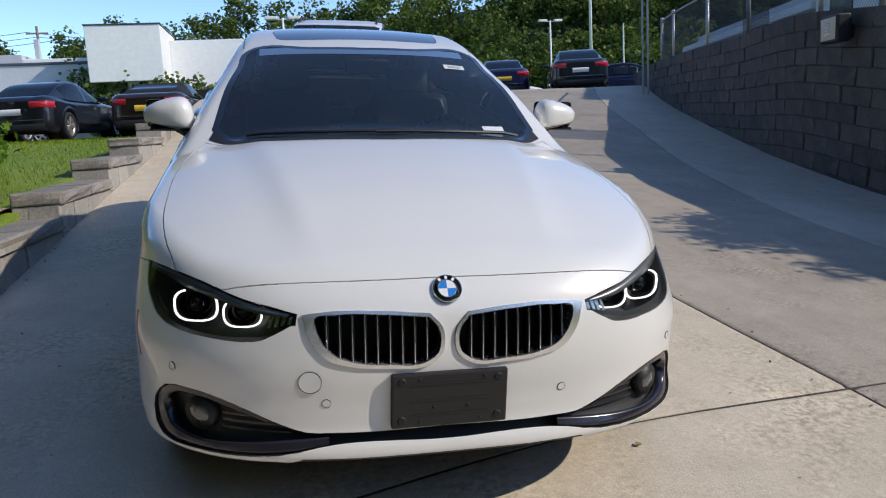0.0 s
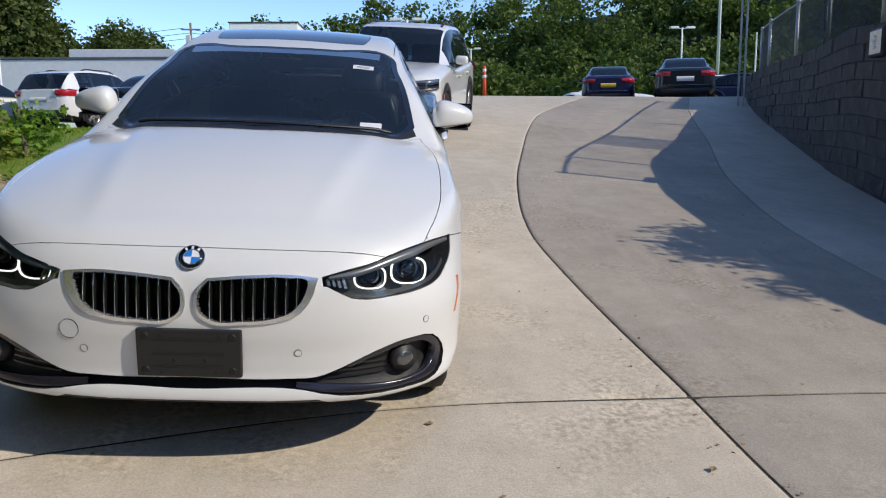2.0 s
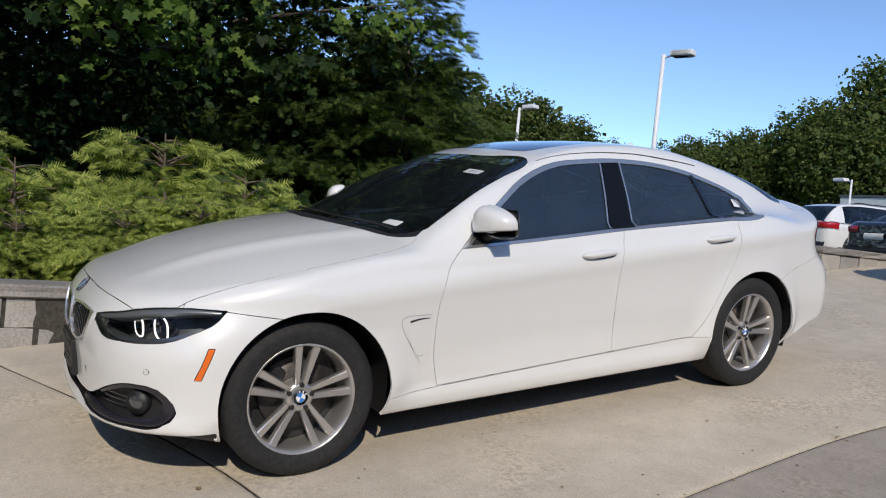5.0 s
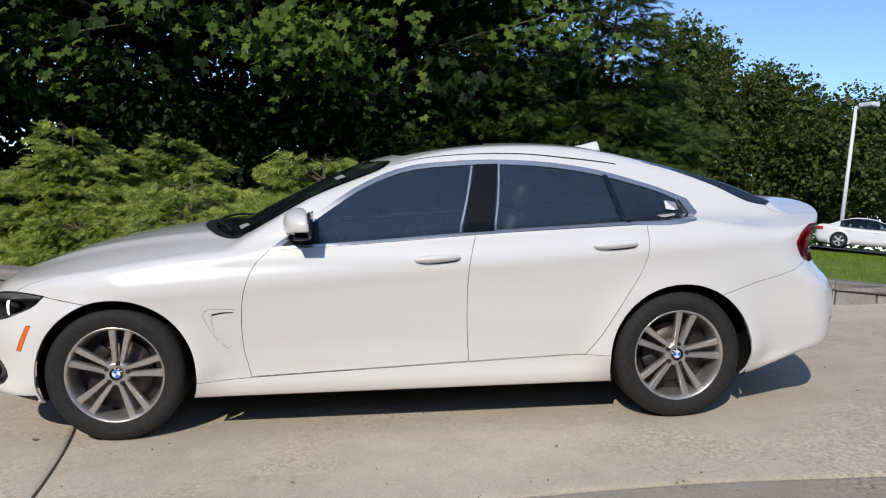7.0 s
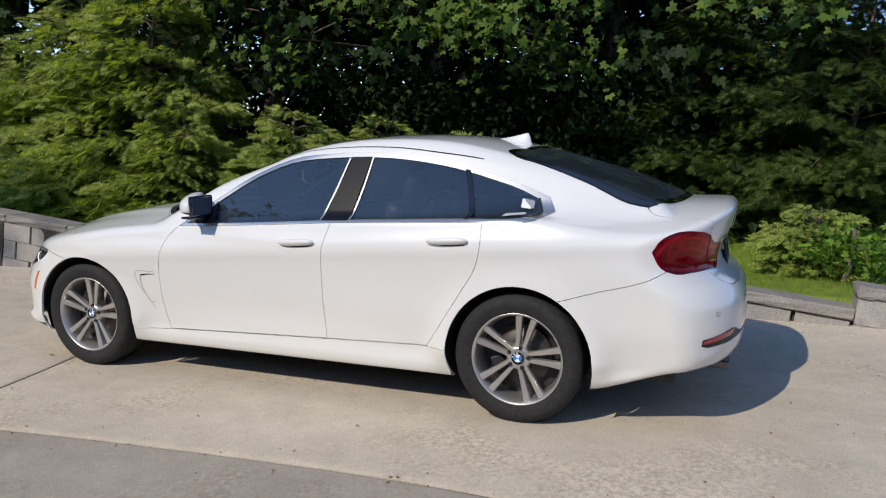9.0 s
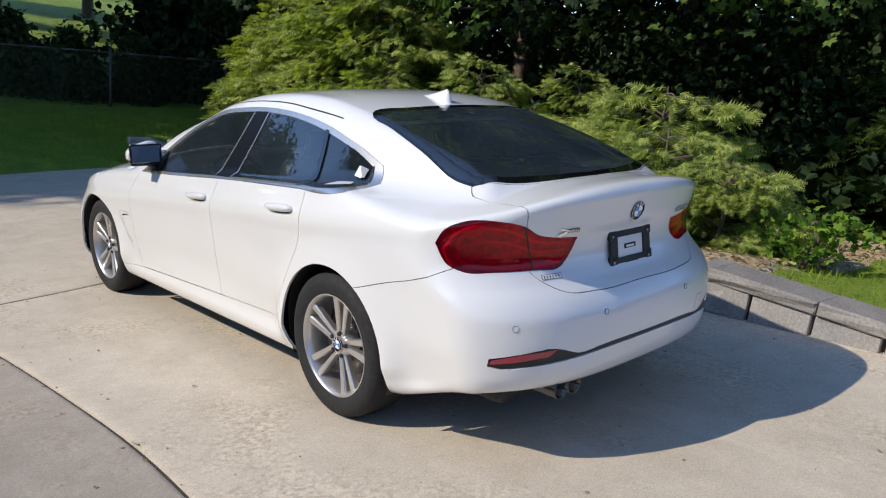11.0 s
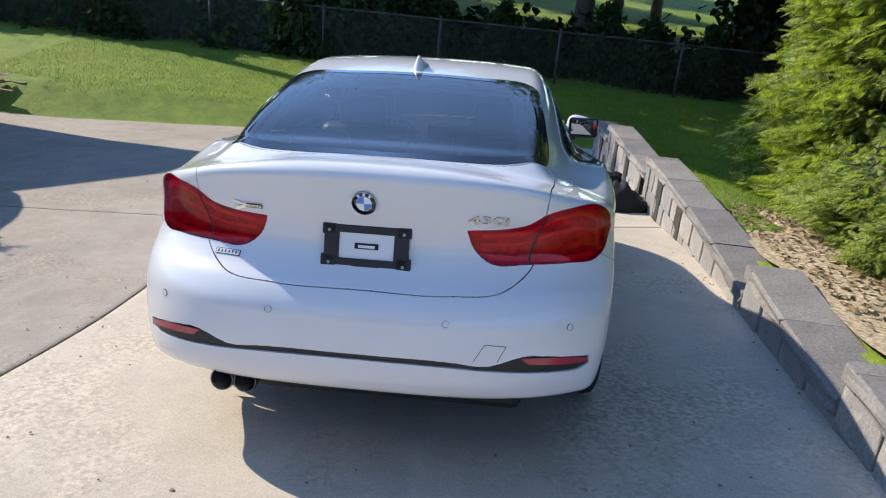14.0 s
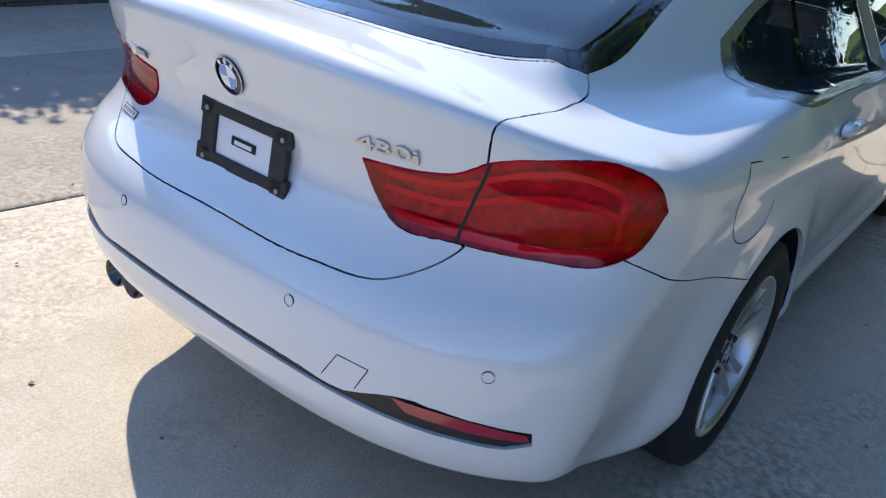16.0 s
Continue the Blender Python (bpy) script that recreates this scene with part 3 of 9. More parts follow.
# dark privacy cloth tied to one bay of the upper fence
M["screen_cloth"] = material("privacy_cloth", cloth_build)
cloth = thing("privacy_screen", Matrix.Identity(4), "dark woven privacy cloth tied to the chain-link fence", "privacy screen")
yy = np.linspace(7.15, 8.45, 14)
rows = [[(float(wall_x(y)) + 0.16 + 0.012 * math.sin(9 * y + 5 * k), y, float(wall_top(y)) + 0.03 + 0.9 * k) for y in yy] for k in np.linspace(0, 1, 6)]
new("cloth", grid_mesh("cloth", np.array(rows), M["screen_cloth"])).parent = cloth
for y in (7.17, 7.8, 8.43):
    for k in (0.06, 0.9):
        bm = bmesh.new()
        tube(bm, (float(wall_x(y)) + 0.155, y, float(wall_top(y)) + k), (float(wall_x(y)) + 0.21, y, float(wall_top(y)) + k), 0.006, seg=6)
        part("tie", bm, M["steel"], cloth)

# flood lamp on the retaining wall
p, t = along(float(np.interp(4.45, WCURVE[90:, 1], WS[90:])))
nrm = np.array([-t[1], t[0]])
FL = Matrix(((nrm[0], -t[0], 0, p[0]), (nrm[1], -t[1], 0, p[1]), (0, 0, 1, 1.86), (0, 0, 0, 1)))
flood = thing("flood_lamp", FL, "black floodlight bracketed to the retaining wall", "floodlight")
bm = bmesh.new()
box(bm, (0.10, -0.19, -0.13), (0.24, 0.19, 0.15), 0.018)
housing = part("housing", bm, M["black_plastic"], flood, shade=False)
for i in range(6):
    bm = bmesh.new()
    box(bm, (0.06, -0.12 + 0.045 * i, -0.08), (0.10, -0.105 + 0.045 * i, 0.10))
    part("cooling_fin", bm, M["black_plastic"], housing)
bm = bmesh.new()
box(bm, (0.0, -0.06, -0.09), (0.06, 0.06, 0.05), 0.01)
tube(bm, (0.0, 0, -0.03), (0.12, 0, -0.03), 0.025)
part("bracket", bm, M["black_plastic"], flood)
bm = bmesh.new()
box(bm, (0.241, -0.16, -0.105), (0.246, 0.16, 0.125), 0.002)
part("lens", bm, M["black_gloss"], flood)
for i in range(4):
    bm = bmesh.new()
    box(bm, (0.247, -0.06, 0.055 - 0.035 * i), (0.250, 0.02, 0.075 - 0.035 * i), 0.001)
    part("led_strip", bm, M["lamp_white"], flood, "white light strip")


# ---- trees and shrubs ----
NP = np.random.default_rng(11)
_a = np.radians(np.array([-90, -50, -15, 8, 32, 62, 90, 118, 148, 172, 195, 230]))
_r = np.array([0.12, 0.62, 0.86, 0.60, 0.98, 0.64, 1.10, 0.64, 0.98, 0.60, 0.86, 0.62])
MAPLE = np.vstack([[(0, 0, 0)], np.stack([_r * np.cos(_a), _r * np.sin(_a), -0.18 * _r ** 2], 1)]) * 0.5
MAPLE_F = np.array([(0, i, i + 1) for i in range(1, 12)] + [(0, 12, 1)])
OVAL = np.array([(0, 0, 0), (0.28, 0.45, 0.05), (0, 1.0, -0.08), (-0.28, 0.45, 0.05)], float)
OVAL_F = np.array([(0, 1, 2), (0, 2, 3)])
CLUMP = np.array([(0, 0, 0), (0.5, 0.3, 0.1), (0.35, 0.95, -0.1), (-0.3, 0.8, 0.12), (-0.5, 0.25, -0.05)], float)
CLUMP_F = np.array([(0, 1, 2), (0, 2, 3), (0, 3, 4)])


def spray_shape():
    """A flat feathery twig: a stalk with narrow side twigs, about one long."""
    v, f = [(-0.012, 0, 0), (0.012, 0, 0), (0, 1.0, -0.16)], [(0, 1, 2)]
    for i in range(6):
        y = 0.10 + 0.145 * i
        length = 0.40 * (1 - 0.75 * (i / 6) ** 1.4)
        for sg in (-1, 1):
            o = len(v)
            z = -0.16 * y * y
            v += [(0, y - 0.07, z), (0, y + 0.075, z), (sg * length, y + 0.19, z - 0.05)]
            f.append((o, o + 1, o + 2) if sg > 0 else (o + 1, o, o + 2))
    return np.array(v, float), np.array(f)


SPRAY, SPRAY_F = spray_shape()


def frames_for(up, along_dir):
    """Rotation matrices whose z leans to up and whose y leans to along_dir."""
    y = along_dir / np.linalg.norm(along_dir, axis=1)[:, None]
    x = np.cross(y, up)
    x = x / (np.linalg.norm(x, axis=1)[:, None] + 1e-9)
    z = np.cross(x, y)
    return np.stack([x, y, z], -1)


def scatter(shape, faces, at, rot, size):
    v = np.einsum("nij,kj->nki", rot, shape) * size[:, None, None] + at[:, None, :]
    f = faces[None] + (np.arange(len(at)) * len(shape))[:, None, None]
    return v.reshape(-1, 3), f.reshape(-1, 3)


def leaves_round(tips, per, spread, size, shape, faces, flat=0.6, hang=0.5):
    """Leaves in clumps round the tips of the twigs."""
    n = len(tips) * per
    at = np.repeat(tips, per, 0) + NP.normal(size=(n, 3)) * spread * np.array([1, 1, flat])
    up = NP.normal(size=(n, 3)) * 0.55 + (0, 0, 1)
    go = NP.normal(size=(n, 3)) + (0, 0, -hang)
    return scatter(shape, faces, at, frames_for(up, go), size * NP.uniform(0.6, 1.25, n))


def shell(n, centre, radii, lo=0.7, floor=-1.0):
    """Points in the outer part of an ellipsoid, with an uneven outline."""
    d = NP.normal(size=(n * 3, 3))
    d /= np.linalg.norm(d, axis=1)[:, None]
    d = d[d[:, 2] > floor][:n]
    bumps = 1 + 0.13 * np.sin(d[:, 0] * 5 + centre[0]) * np.cos(d[:, 1] * 6 + centre[1]) + 0.10 * np.sin(d[:, 2] * 7 + centre[0])
    r = (lo + (1 - lo) * NP.random(len(d)) ** 0.6) * bumps
    return np.asarray(centre) + d * r[:, None] * np.asarray(radii)


def limbs(paths, mat, name="trunk"):
    """Tapered round limbs as one mesh: each path is (points, first radius, last radius)."""
    V, F, o = [], [], 0
    for pts, r0, r1 in paths:
        c = spline(pts, 9) if len(pts) > 2 else np.linspace(pts[0], pts[1], 6)
        n, k = len(c), 8
        d = np.gradient(c, axis=0)
        d /= np.linalg.norm(d, axis=1)[:, None]
        u = np.cross(d, (0.21, 0.93, 0.31))
        u /= np.linalg.norm(u, axis=1)[:, None]
        w = np.cross(d, u)
        a = np.linspace(0, 2 * np.pi, k, endpoint=False)
        r = np.linspace(r0, r1, n)[:, None, None] * (1 + 0.06 * NP.normal(size=(n, k, 1)))
        V.append((c[:, None] + r * (u[:, None] * np.cos(a)[None, :, None] + w[:, None] * np.sin(a)[None, :, None])).reshape(-1, 3))
        i = np.arange(n * k).reshape(n, k)
        F.append(np.stack([i[:-1], np.roll(i, -1, 1)[:-1], np.roll(i, -1, 1)[1:], i[1:]], -1).reshape(-1, 4) + o)
        o += n * k
    return raw_mesh(name, np.vstack(V), np.vstack(F), mat, True)


def tree_of(name, at, label, category, trunk, crown, group="", boughs=None):
    t = thing(name, at, label, category, group)
    if boughs:
        leaves = new(boughs.name.split(".")[0], boughs)
        leaves.parent = t
        tagged(leaves, "bright young leaves at the tips of the boughs", kind="stuff")
    if trunk is not None:
        new("trunk", trunk).parent = t
    new("crown", crown).parent = t
    return t


def ground_at(x, y):
    return float(ground_z(np.array(float(x)), np.array(float(y))))


def broadleaf(seed, h, r, low, n, leaf, mat, shape=CLUMP, faces=CLUMP_F, per=9, heart=0):
    global NP
    NP = np.random.default_rng(seed)
    zc = (h + low) / 2
    lobes = [((0, 0, zc), (r * 0.8, r * 0.8, (h - low) / 2), 0.5)]
    for i in range(7):
        a = i * 0.9 + seed
        k = NP.uniform(0.35, 0.6)
        lobes.append(((r * 0.5 * np.cos(a), r * 0.5 * np.sin(a), low + (h - low) * NP.uniform(0.25, 0.75)), (r * k, r * k, (h - low) * 0.26), 0.35))
    tips = np.vstack([shell(int(n * s / (0.5 + 7 * 0.35)), c, q, 0.6) for c, q, s in lobes])
    v, f = leaves_round(tips, per, max(leaf, 0.04 * h) if not heart else 0.30, leaf, shape, faces)
    if heart:
        core = np.vstack([shell(int(heart * s), c, tuple(0.80 * v_ for v_ in q), 0.5) for c, q, s in lobes])
        v2, f2 = leaves_round(core, 4, 0.3, 0.42, CLUMP, np.array(CLUMP_F))
        v, f = np.vstack([v, v2]), np.vstack([f, f2 + len(v)])
    paths = [([(0, 0, -0.3), (0.1, 0, low), (0.0, 0.1, zc), (0, 0, h * 0.85)], 0.03 * h, 0.05)]
    for i in range(8 if h > 2 else 0):
        a = i * 2.4
        z = low + (zc - low) * i / 8
        paths.append(([(0, 0, z), (r * 0.35 * np.cos(a), r * 0.35 * np.sin(a), z + 0.12 * h), (r * 0.75 * np.cos(a), r * 0.75 * np.sin(a), z + 0.2 * h)], 0.012 * h, 0.02))
    return limbs(paths, M["bark"]), raw_mesh("crown", v, f, mat)


# maples with wide low crowns beside the drive
def maple(seed, reach):
    global NP
    NP = np.random.default_rng(seed)
    lobes = [((0, 0, 8.2), (5.0, 5.0, 3.6), 420, -0.75), ((reach * 0.5, 0.6, 6.6), (3.6, 4.4, 1.7), 230, -1), ((0.4, -2.4, 5.4), (3.4, 2.6, 1.6), 150, -1),
             ((0.2, 2.6, 5.2), (3.2, 2.6, 1.6), 150, -1), ((-2.6, 0, 5.4), (3.0, 4.2, 2.2), 150, -1), ((1.0, 0.2, 4.3), (2.6, 3.6, 1.1), 130, -1)]
    tips = np.vstack([shell(n, c, r, 0.45, fl) for c, r, n, fl in lobes])
    big = leaves_round(tips, 5, 0.28, 0.235, MAPLE, MAPLE_F, 0.6, 0.9)
    low_tips = np.stack([NP.uniform(3.6, 5.5, 22), NP.uniform(-3.4, 3.4, 22), NP.uniform(2.7, 3.9, 22)], 1)
    low = leaves_round(low_tips, 11, 0.2, 0.24, MAPLE, MAPLE_F, 0.7, 1.2)
    big = (np.vstack([big[0], low[0]]), np.vstack([big[1], low[1] + len(big[0])]))
    inner = leaves_round(shell(900, (0, 0, 8.0), (4.6, 4.6, 4.2), 0.15, -0.8), 5, 0.4, 0.42, OVAL, OVAL_F)
    # high lobes above the view, added to shade the leaves below
    outer = leaves_round(np.vstack([shell(700, (3.4, 0, 8.2), (2.6, 5.2, 1.9), 0.3), shell(500, (2.0, 0, 9.0), (4.5, 5, 2.5), 0.4)]), 8, 0.35, 0.34, OVAL, OVAL_F)
    v = np.vstack([big[0], inner[0], outer[0]])
    f = np.vstack([big[1], inner[1] + len(big[0]), outer[1] + len(big[0]) + len(inner[0])])
    paths = [([(0, 0, -0.2), (0.05, 0.03, 1.8), (0.0, -0.05, 4.0), (0.1, 0, 9.5)], 0.24, 0.05)]
    for i in range(9):
        a = i * 2.4 + seed
        z = 2.4 + 0.5 * i
        paths.append(([(0, 0, z), (1.3 * np.cos(a), 1.3 * np.sin(a), z + 0.7), (3.3 * np.cos(a), 3.3 * np.sin(a), z + 1.1)], 0.085, 0.02))
    for i in range(14):
        q = tips[NP.integers(420, len(tips))]
        paths.append(([tuple(q * 0.45 + np.array((0, 0, 2.2))), tuple(q * 0.75 + np.array((0, 0, 0.9))), tuple(q)], 0.03, 0.008))
    # leafy boughs reaching out into the sun, its light put into their leaf colour
    V, F, o = [], [], 0
    for i in range(30):
        z = NP.uniform(2.9, 8.6)
        c = np.array([NP.uniform(4.6, 6.2) + 0.10 * (z - 3), NP.uniform(-3.3, 3.3), z])
        n = int(NP.integers(50, 150))
        spread = NP.uniform(0.24, 0.5)
        off = np.clip(NP.normal(size=(n, 3)), -1.8, 1.8) * spread * (0.8, 1.25, 0.45)
        at = c + off
        at[:, 2] -= 0.35 * np.abs(off[:, 0]) + 0.25 * np.abs(off[:, 1])
        up = NP.normal(size=(n, 3)) * 0.36 + (0.7, -0.28, 0.65)
        go = NP.normal(size=(n, 3)) * 0.7 + (0.5, 0, -0.75)
        v2, f2 = scatter(MAPLE, MAPLE_F, at, frames_for(up, go), NP.uniform(0.13, 0.23, n))
        V.append(v2)
        F.append(f2 + o)
        o += len(v2)
        paths.append(([tuple(c * (0.45, 0.5, 0.75) + np.array((0, 0, 1.0))), tuple(c * (0.8, 0.85, 0.95) + np.array((0, 0, 0.25))), tuple(c)], 0.028, 0.006))
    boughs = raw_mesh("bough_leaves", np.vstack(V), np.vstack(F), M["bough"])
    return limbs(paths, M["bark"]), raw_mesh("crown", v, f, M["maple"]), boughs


kinds = [maple(3, 5.0), maple(8, 4.4)]
for i, (x, y, turn, k, size) in enumerate([(-10.9, 0.9, 6, 0, 0.95), (-10.2, -2.4, -14, 1, 1.0), (-10.4, -6.4, 24, 0, 1.0), (-10.6, -11.2, -8, 1, 1.0), (-16.5, 0.2, 160, 0, 1.0), (-16.2, -9.2, 90, 1, 1.1)]):
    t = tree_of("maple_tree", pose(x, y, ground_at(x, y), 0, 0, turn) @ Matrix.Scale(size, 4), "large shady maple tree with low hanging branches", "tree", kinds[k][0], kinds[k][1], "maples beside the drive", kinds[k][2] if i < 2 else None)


# undergrowth closing the view below the crowns; deep shade is put into its colour
def undergrowth(name, label, boxes, mat, size, per):
    tips = np.vstack([np.stack([NP.uniform(x0, x1, n), NP.uniform(y0, y1, n), NP.random(n) ** 0.8 * h], 1) for x0, x1, y0, y1, h, n in boxes])
    tips[:, 2] += ground_z(tips[:, 0], tips[:, 1])
    v, f = leaves_round(tips, per, 0.35, size, CLUMP, CLUMP_F)
    return tagged(new(name, raw_mesh(name, v, f, mat)), label, "undergrowth", kind="stuff")


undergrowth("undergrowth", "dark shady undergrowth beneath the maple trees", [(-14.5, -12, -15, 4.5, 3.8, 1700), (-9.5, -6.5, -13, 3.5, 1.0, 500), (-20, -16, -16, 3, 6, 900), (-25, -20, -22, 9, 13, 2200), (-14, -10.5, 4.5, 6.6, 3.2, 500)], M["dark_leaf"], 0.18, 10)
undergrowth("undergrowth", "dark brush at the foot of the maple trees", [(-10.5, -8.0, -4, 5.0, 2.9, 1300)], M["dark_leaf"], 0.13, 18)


# feathery hemlock shrubs behind the low wall
def hemlock(seed, h, r, needle="fir"):
    """Full drooping boughs round a leader, each a convex pad of sprays with dark gaps below it."""
    global NP
    NP = np.random.default_rng(seed)
    at, go, up, size, tip, paths = [], [], [], [], [], [([(0, 0, -0.1), (0.03, 0.02, h * 0.5), (0, 0, h * 0.97)], 0.045, 0.006)]
    sunward = np.array((0.70, -0.30, 0.62))
    z, turn = 0.12, 0.0
    while z < h * 0.98:
        full = (1 - (z / h) ** 1.5) ** 0.75
        n = 8 if z < h * 0.7 else 6
        for i in range(n):
            a = turn + i * 2 * np.pi / n + NP.normal() * 0.25
            reach = r * full * NP.uniform(0.55, 1.2) + 0.14
            d = np.array([np.cos(a), np.sin(a), 0.0])
            side = np.array([-d[1], d[0], 0.0])
            z0 = z + NP.uniform(-0.10, 0.12)
            rise, tilt = NP.uniform(0.25, 0.75), NP.uniform(-0.3, 0.3)
            line = lambda u: d * reach * u + np.array((0, 0, z0 + reach * (rise * u - 0.42 * u * u)))
            paths.append(([tuple(line(0.0)), tuple(line(0.5)), tuple(line(0.95))], 0.010, 0.002))
            m = max(4, int(reach / 0.075))
            for j in range(m):
                u = 0.30 + 0.70 * (j + 0.5) / m
                p = line(u)
                wing = (0.10 + 0.34 * reach) * np.sqrt(max(0.0, 1 - (2 * (u - 0.30) / 0.76 - 0.9) ** 2 / 1.25)) * NP.uniform(0.8, 1.15)
                k = max(1, int(wing / 0.085))
                for sg in (-1, 1):
                    for q in range(k):
                        v = (q + NP.uniform(0.2, 0.9)) / k
                        o = p + (side * sg * 0.9 + d * 0.35) * wing * v
                        o[2] += -0.38 * wing * v * v + tilt * sg * wing * v * 0.4
                        nrm = sunward * 0.75 + d * (0.25 + 0.35 * u) + side * sg * 0.45 * v + np.array((0, 0, 0.35))
                        at.append(o + NP.normal(size=3) * 0.02)
                        go.append(d * NP.uniform(0.5, 1.0) + side * sg * NP.uniform(0.0, 0.9) + np.array((0, 0, NP.uniform(-0.55, 0.35))))
                        up.append(nrm + NP.normal(size=3) * 0.30)
                        size.append(NP.uniform(0.11, 0.19))
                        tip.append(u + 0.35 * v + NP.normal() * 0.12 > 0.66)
            for _ in range(3):
                at.append(line(NP.uniform(0.9, 1.0)))
                go.append(d + NP.normal(size=3) * 0.3 + (0, 0, -0.3))
                up.append(sunward + d * 0.5 + NP.normal(size=3) * 0.25)
                size.append(NP.uniform(0.14, 0.20))
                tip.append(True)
        turn += 0.9
        z += NP.uniform(0.17, 0.25)
    at, up, go, size, tip = np.array(at), np.array(up), np.array(go), np.array(size), np.array(tip)
    # inner sprays carry shade in their colour, tip sprays carry sunlight
    old, lit_mesh = [raw_mesh(n_, *scatter(SPRAY, SPRAY_F, at[k_], frames_for(up[k_], go[k_]), size[k_]), M[m_]) for n_, k_, m_ in (("crown", ~tip, "fir_dark"), ("new_growth", tip, needle))]
    return limbs(paths, M["bark"]), old, lit_mesh


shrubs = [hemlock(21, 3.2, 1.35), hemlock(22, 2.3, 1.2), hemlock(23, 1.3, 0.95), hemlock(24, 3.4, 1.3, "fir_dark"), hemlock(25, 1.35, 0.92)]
for x, y, k, turn, size in [(-5.8, -5.7, 0, 0, 1.4), (-6.4, -7.9, 0, 28, 1.35), (-3.3, 1.5, 2, -20, 0.62), (-3.45, 2.3, 4, 22, 0.7), (-4.2, 1.2, 2, 30, 1.0), (-3.5, 0.6, 4, -17, 0.7), (-5.2, -2.5, 1, 20, 0.88), (-4.9, -4.2, 1, -28, 0.9), (-4.5, -0.9, 2, 14, 1.1), (-5.1, 0.55, 4, 20, 1.28),
                            (-3.9, 0.35, 2, -10, 0.85), (-6.6, -10.2, 0, -30, 1.0), (-6.2, -1.5, 1, 6, 0.85), (-3.3, -0.1, 4, 15, 0.6), (-3.95, -1.9, 2, -30, 0.85), (-3.5, -0.9, 4, 25, 0.65),
                            (-3.0, 0.9, 2, 7, 0.38), (-3.45, 4.35, 4, 10, 0.5), (-7.9, 4.9, 3, 12, 1.3), (-8.9, 3.2, 3, -20, 1.35)]:
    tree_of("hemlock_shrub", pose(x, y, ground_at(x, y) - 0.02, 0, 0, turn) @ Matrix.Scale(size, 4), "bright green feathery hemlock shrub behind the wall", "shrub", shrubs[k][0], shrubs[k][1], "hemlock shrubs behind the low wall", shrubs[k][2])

# low maple suckers among the shrubs
for x, y, size, seed in ((-4.7, 1.75, 1.0, 81), (-3.6, 3.0, 0.6, 82), (-3.1, 4.6, 0.6, 83)):
    b = broadleaf(seed, 0.95, 0.75, 0.1, 90, 0.15, M["sucker"], MAPLE, MAPLE_F, 5)
    tree_of("maple_sucker", pose(x, y, ground_at(x, y) - 0.02) @ Matrix.Scale(size, 4), "low leafy maple sucker behind the low wall", "shrub", *b, "maple suckers")

# mulch and litter in the bed
X, Y = np.meshgrid(np.linspace(-6.6, -2.2, 44), np.linspace(-2.4, 3.9, 80))
bed_edge = -3.3 + 0.25 * np.sin(Y * 2.1) + 0.15 * np.sin(Y * 5.3)
Z = ground_z(X, Y) + 0.012 * np.sin(X * 9) * np.cos(Y * 8) + 0.045 - 0.2 * step(2.9, 3.6, Y) - 0.2 * step(-1.3, -2.2, Y) - 0.2 * step(-2.9, -2.5, X) * step(-0.1, -0.7, Y)
ob = new("planting_bed", grid_mesh("planting_bed", np.stack([X, Y, Z], -1), M["dry_bed"]))
tagged(ob, "straw-brown mulch bed strewn with dry leaf litter", "planting bed", kind="structure")
NP = np.random.default_rng(5)
n = 5200
at = np.stack([NP.uniform(-6.0, -2.3, n), NP.uniform(-1.5, 3.1, n), np.zeros(n)], 1)
at[:, 2] = ground_z(at[:, 0], at[:, 1]) + 0.06
v, f = scatter(OVAL, OVAL_F, at, frames_for(NP.normal(size=(n, 3)) * 0.4 + (0, 0, 1), NP.normal(size=(n, 3)) * (1, 1, 0.2)), NP.uniform(0.03, 0.08, n))
M["dry_leaf"] = material("dry_leaf", leaf_material((0.16, 0.10, 0.05), (0.30, 0.22, 0.13), (0.46, 0.37, 0.24), 0.1))
tagged(new("leaf_litter", raw_mesh("leaf_litter", v, f, M["dry_leaf"])), "dry brown leaves lying on the mulch", "leaf litter", kind="stuff")

# lawn blades near the camera
n = 90000
gx_ = np.r_[NP.uniform(-9, -2.3, n // 2), NP.uniform(-6, 10.5, n // 2)]
gy_ = np.r_[NP.uniform(-12, 14, n // 2), NP.uniform(-12.6, -7.7, n // 2)]
keep = ~((gx_ > -6.4) & (gx_ < -2.2) & (gy_ > -1.2) & (gy_ < 3.0)) & ~((gy_ > -8.6 + 0.14 * np.maximum(gx_ - 3, 0)) & (gx_ > -2.2)) & ~((gx_ > 8.6) & (gy_ > -8.4))
gx_, gy_ = gx_[keep], gy_[keep]
n = len(gx_)
at = np.stack([gx_, gy_, ground_z(gx_, gy_) - 0.004], 1)
BLADE = np.array([(-0.07, 0, 0), (0.07, 0, 0), (0.05, 1.0, 0.35)])
v, f = scatter(BLADE, np.array([(0, 1, 2)]), at, frames_for(NP.normal(size=(n, 3)) * (1, 1, 0.1), NP.normal(size=(n, 3)) * 0.45 + (0, 0, 1)), NP.uniform(0.03, 0.075, n))
M["blade"] = material("grass_blade", leaf_material((0.10, 0.17, 0.010), (0.19, 0.285, 0.02), (0.31, 0.37, 0.045), 0.3))
tagged(new("grass_blades", raw_mesh("grass_blades", v, f, M["blade"])), "short mown green grass blades on the lawn", "grass", kind="stuff")


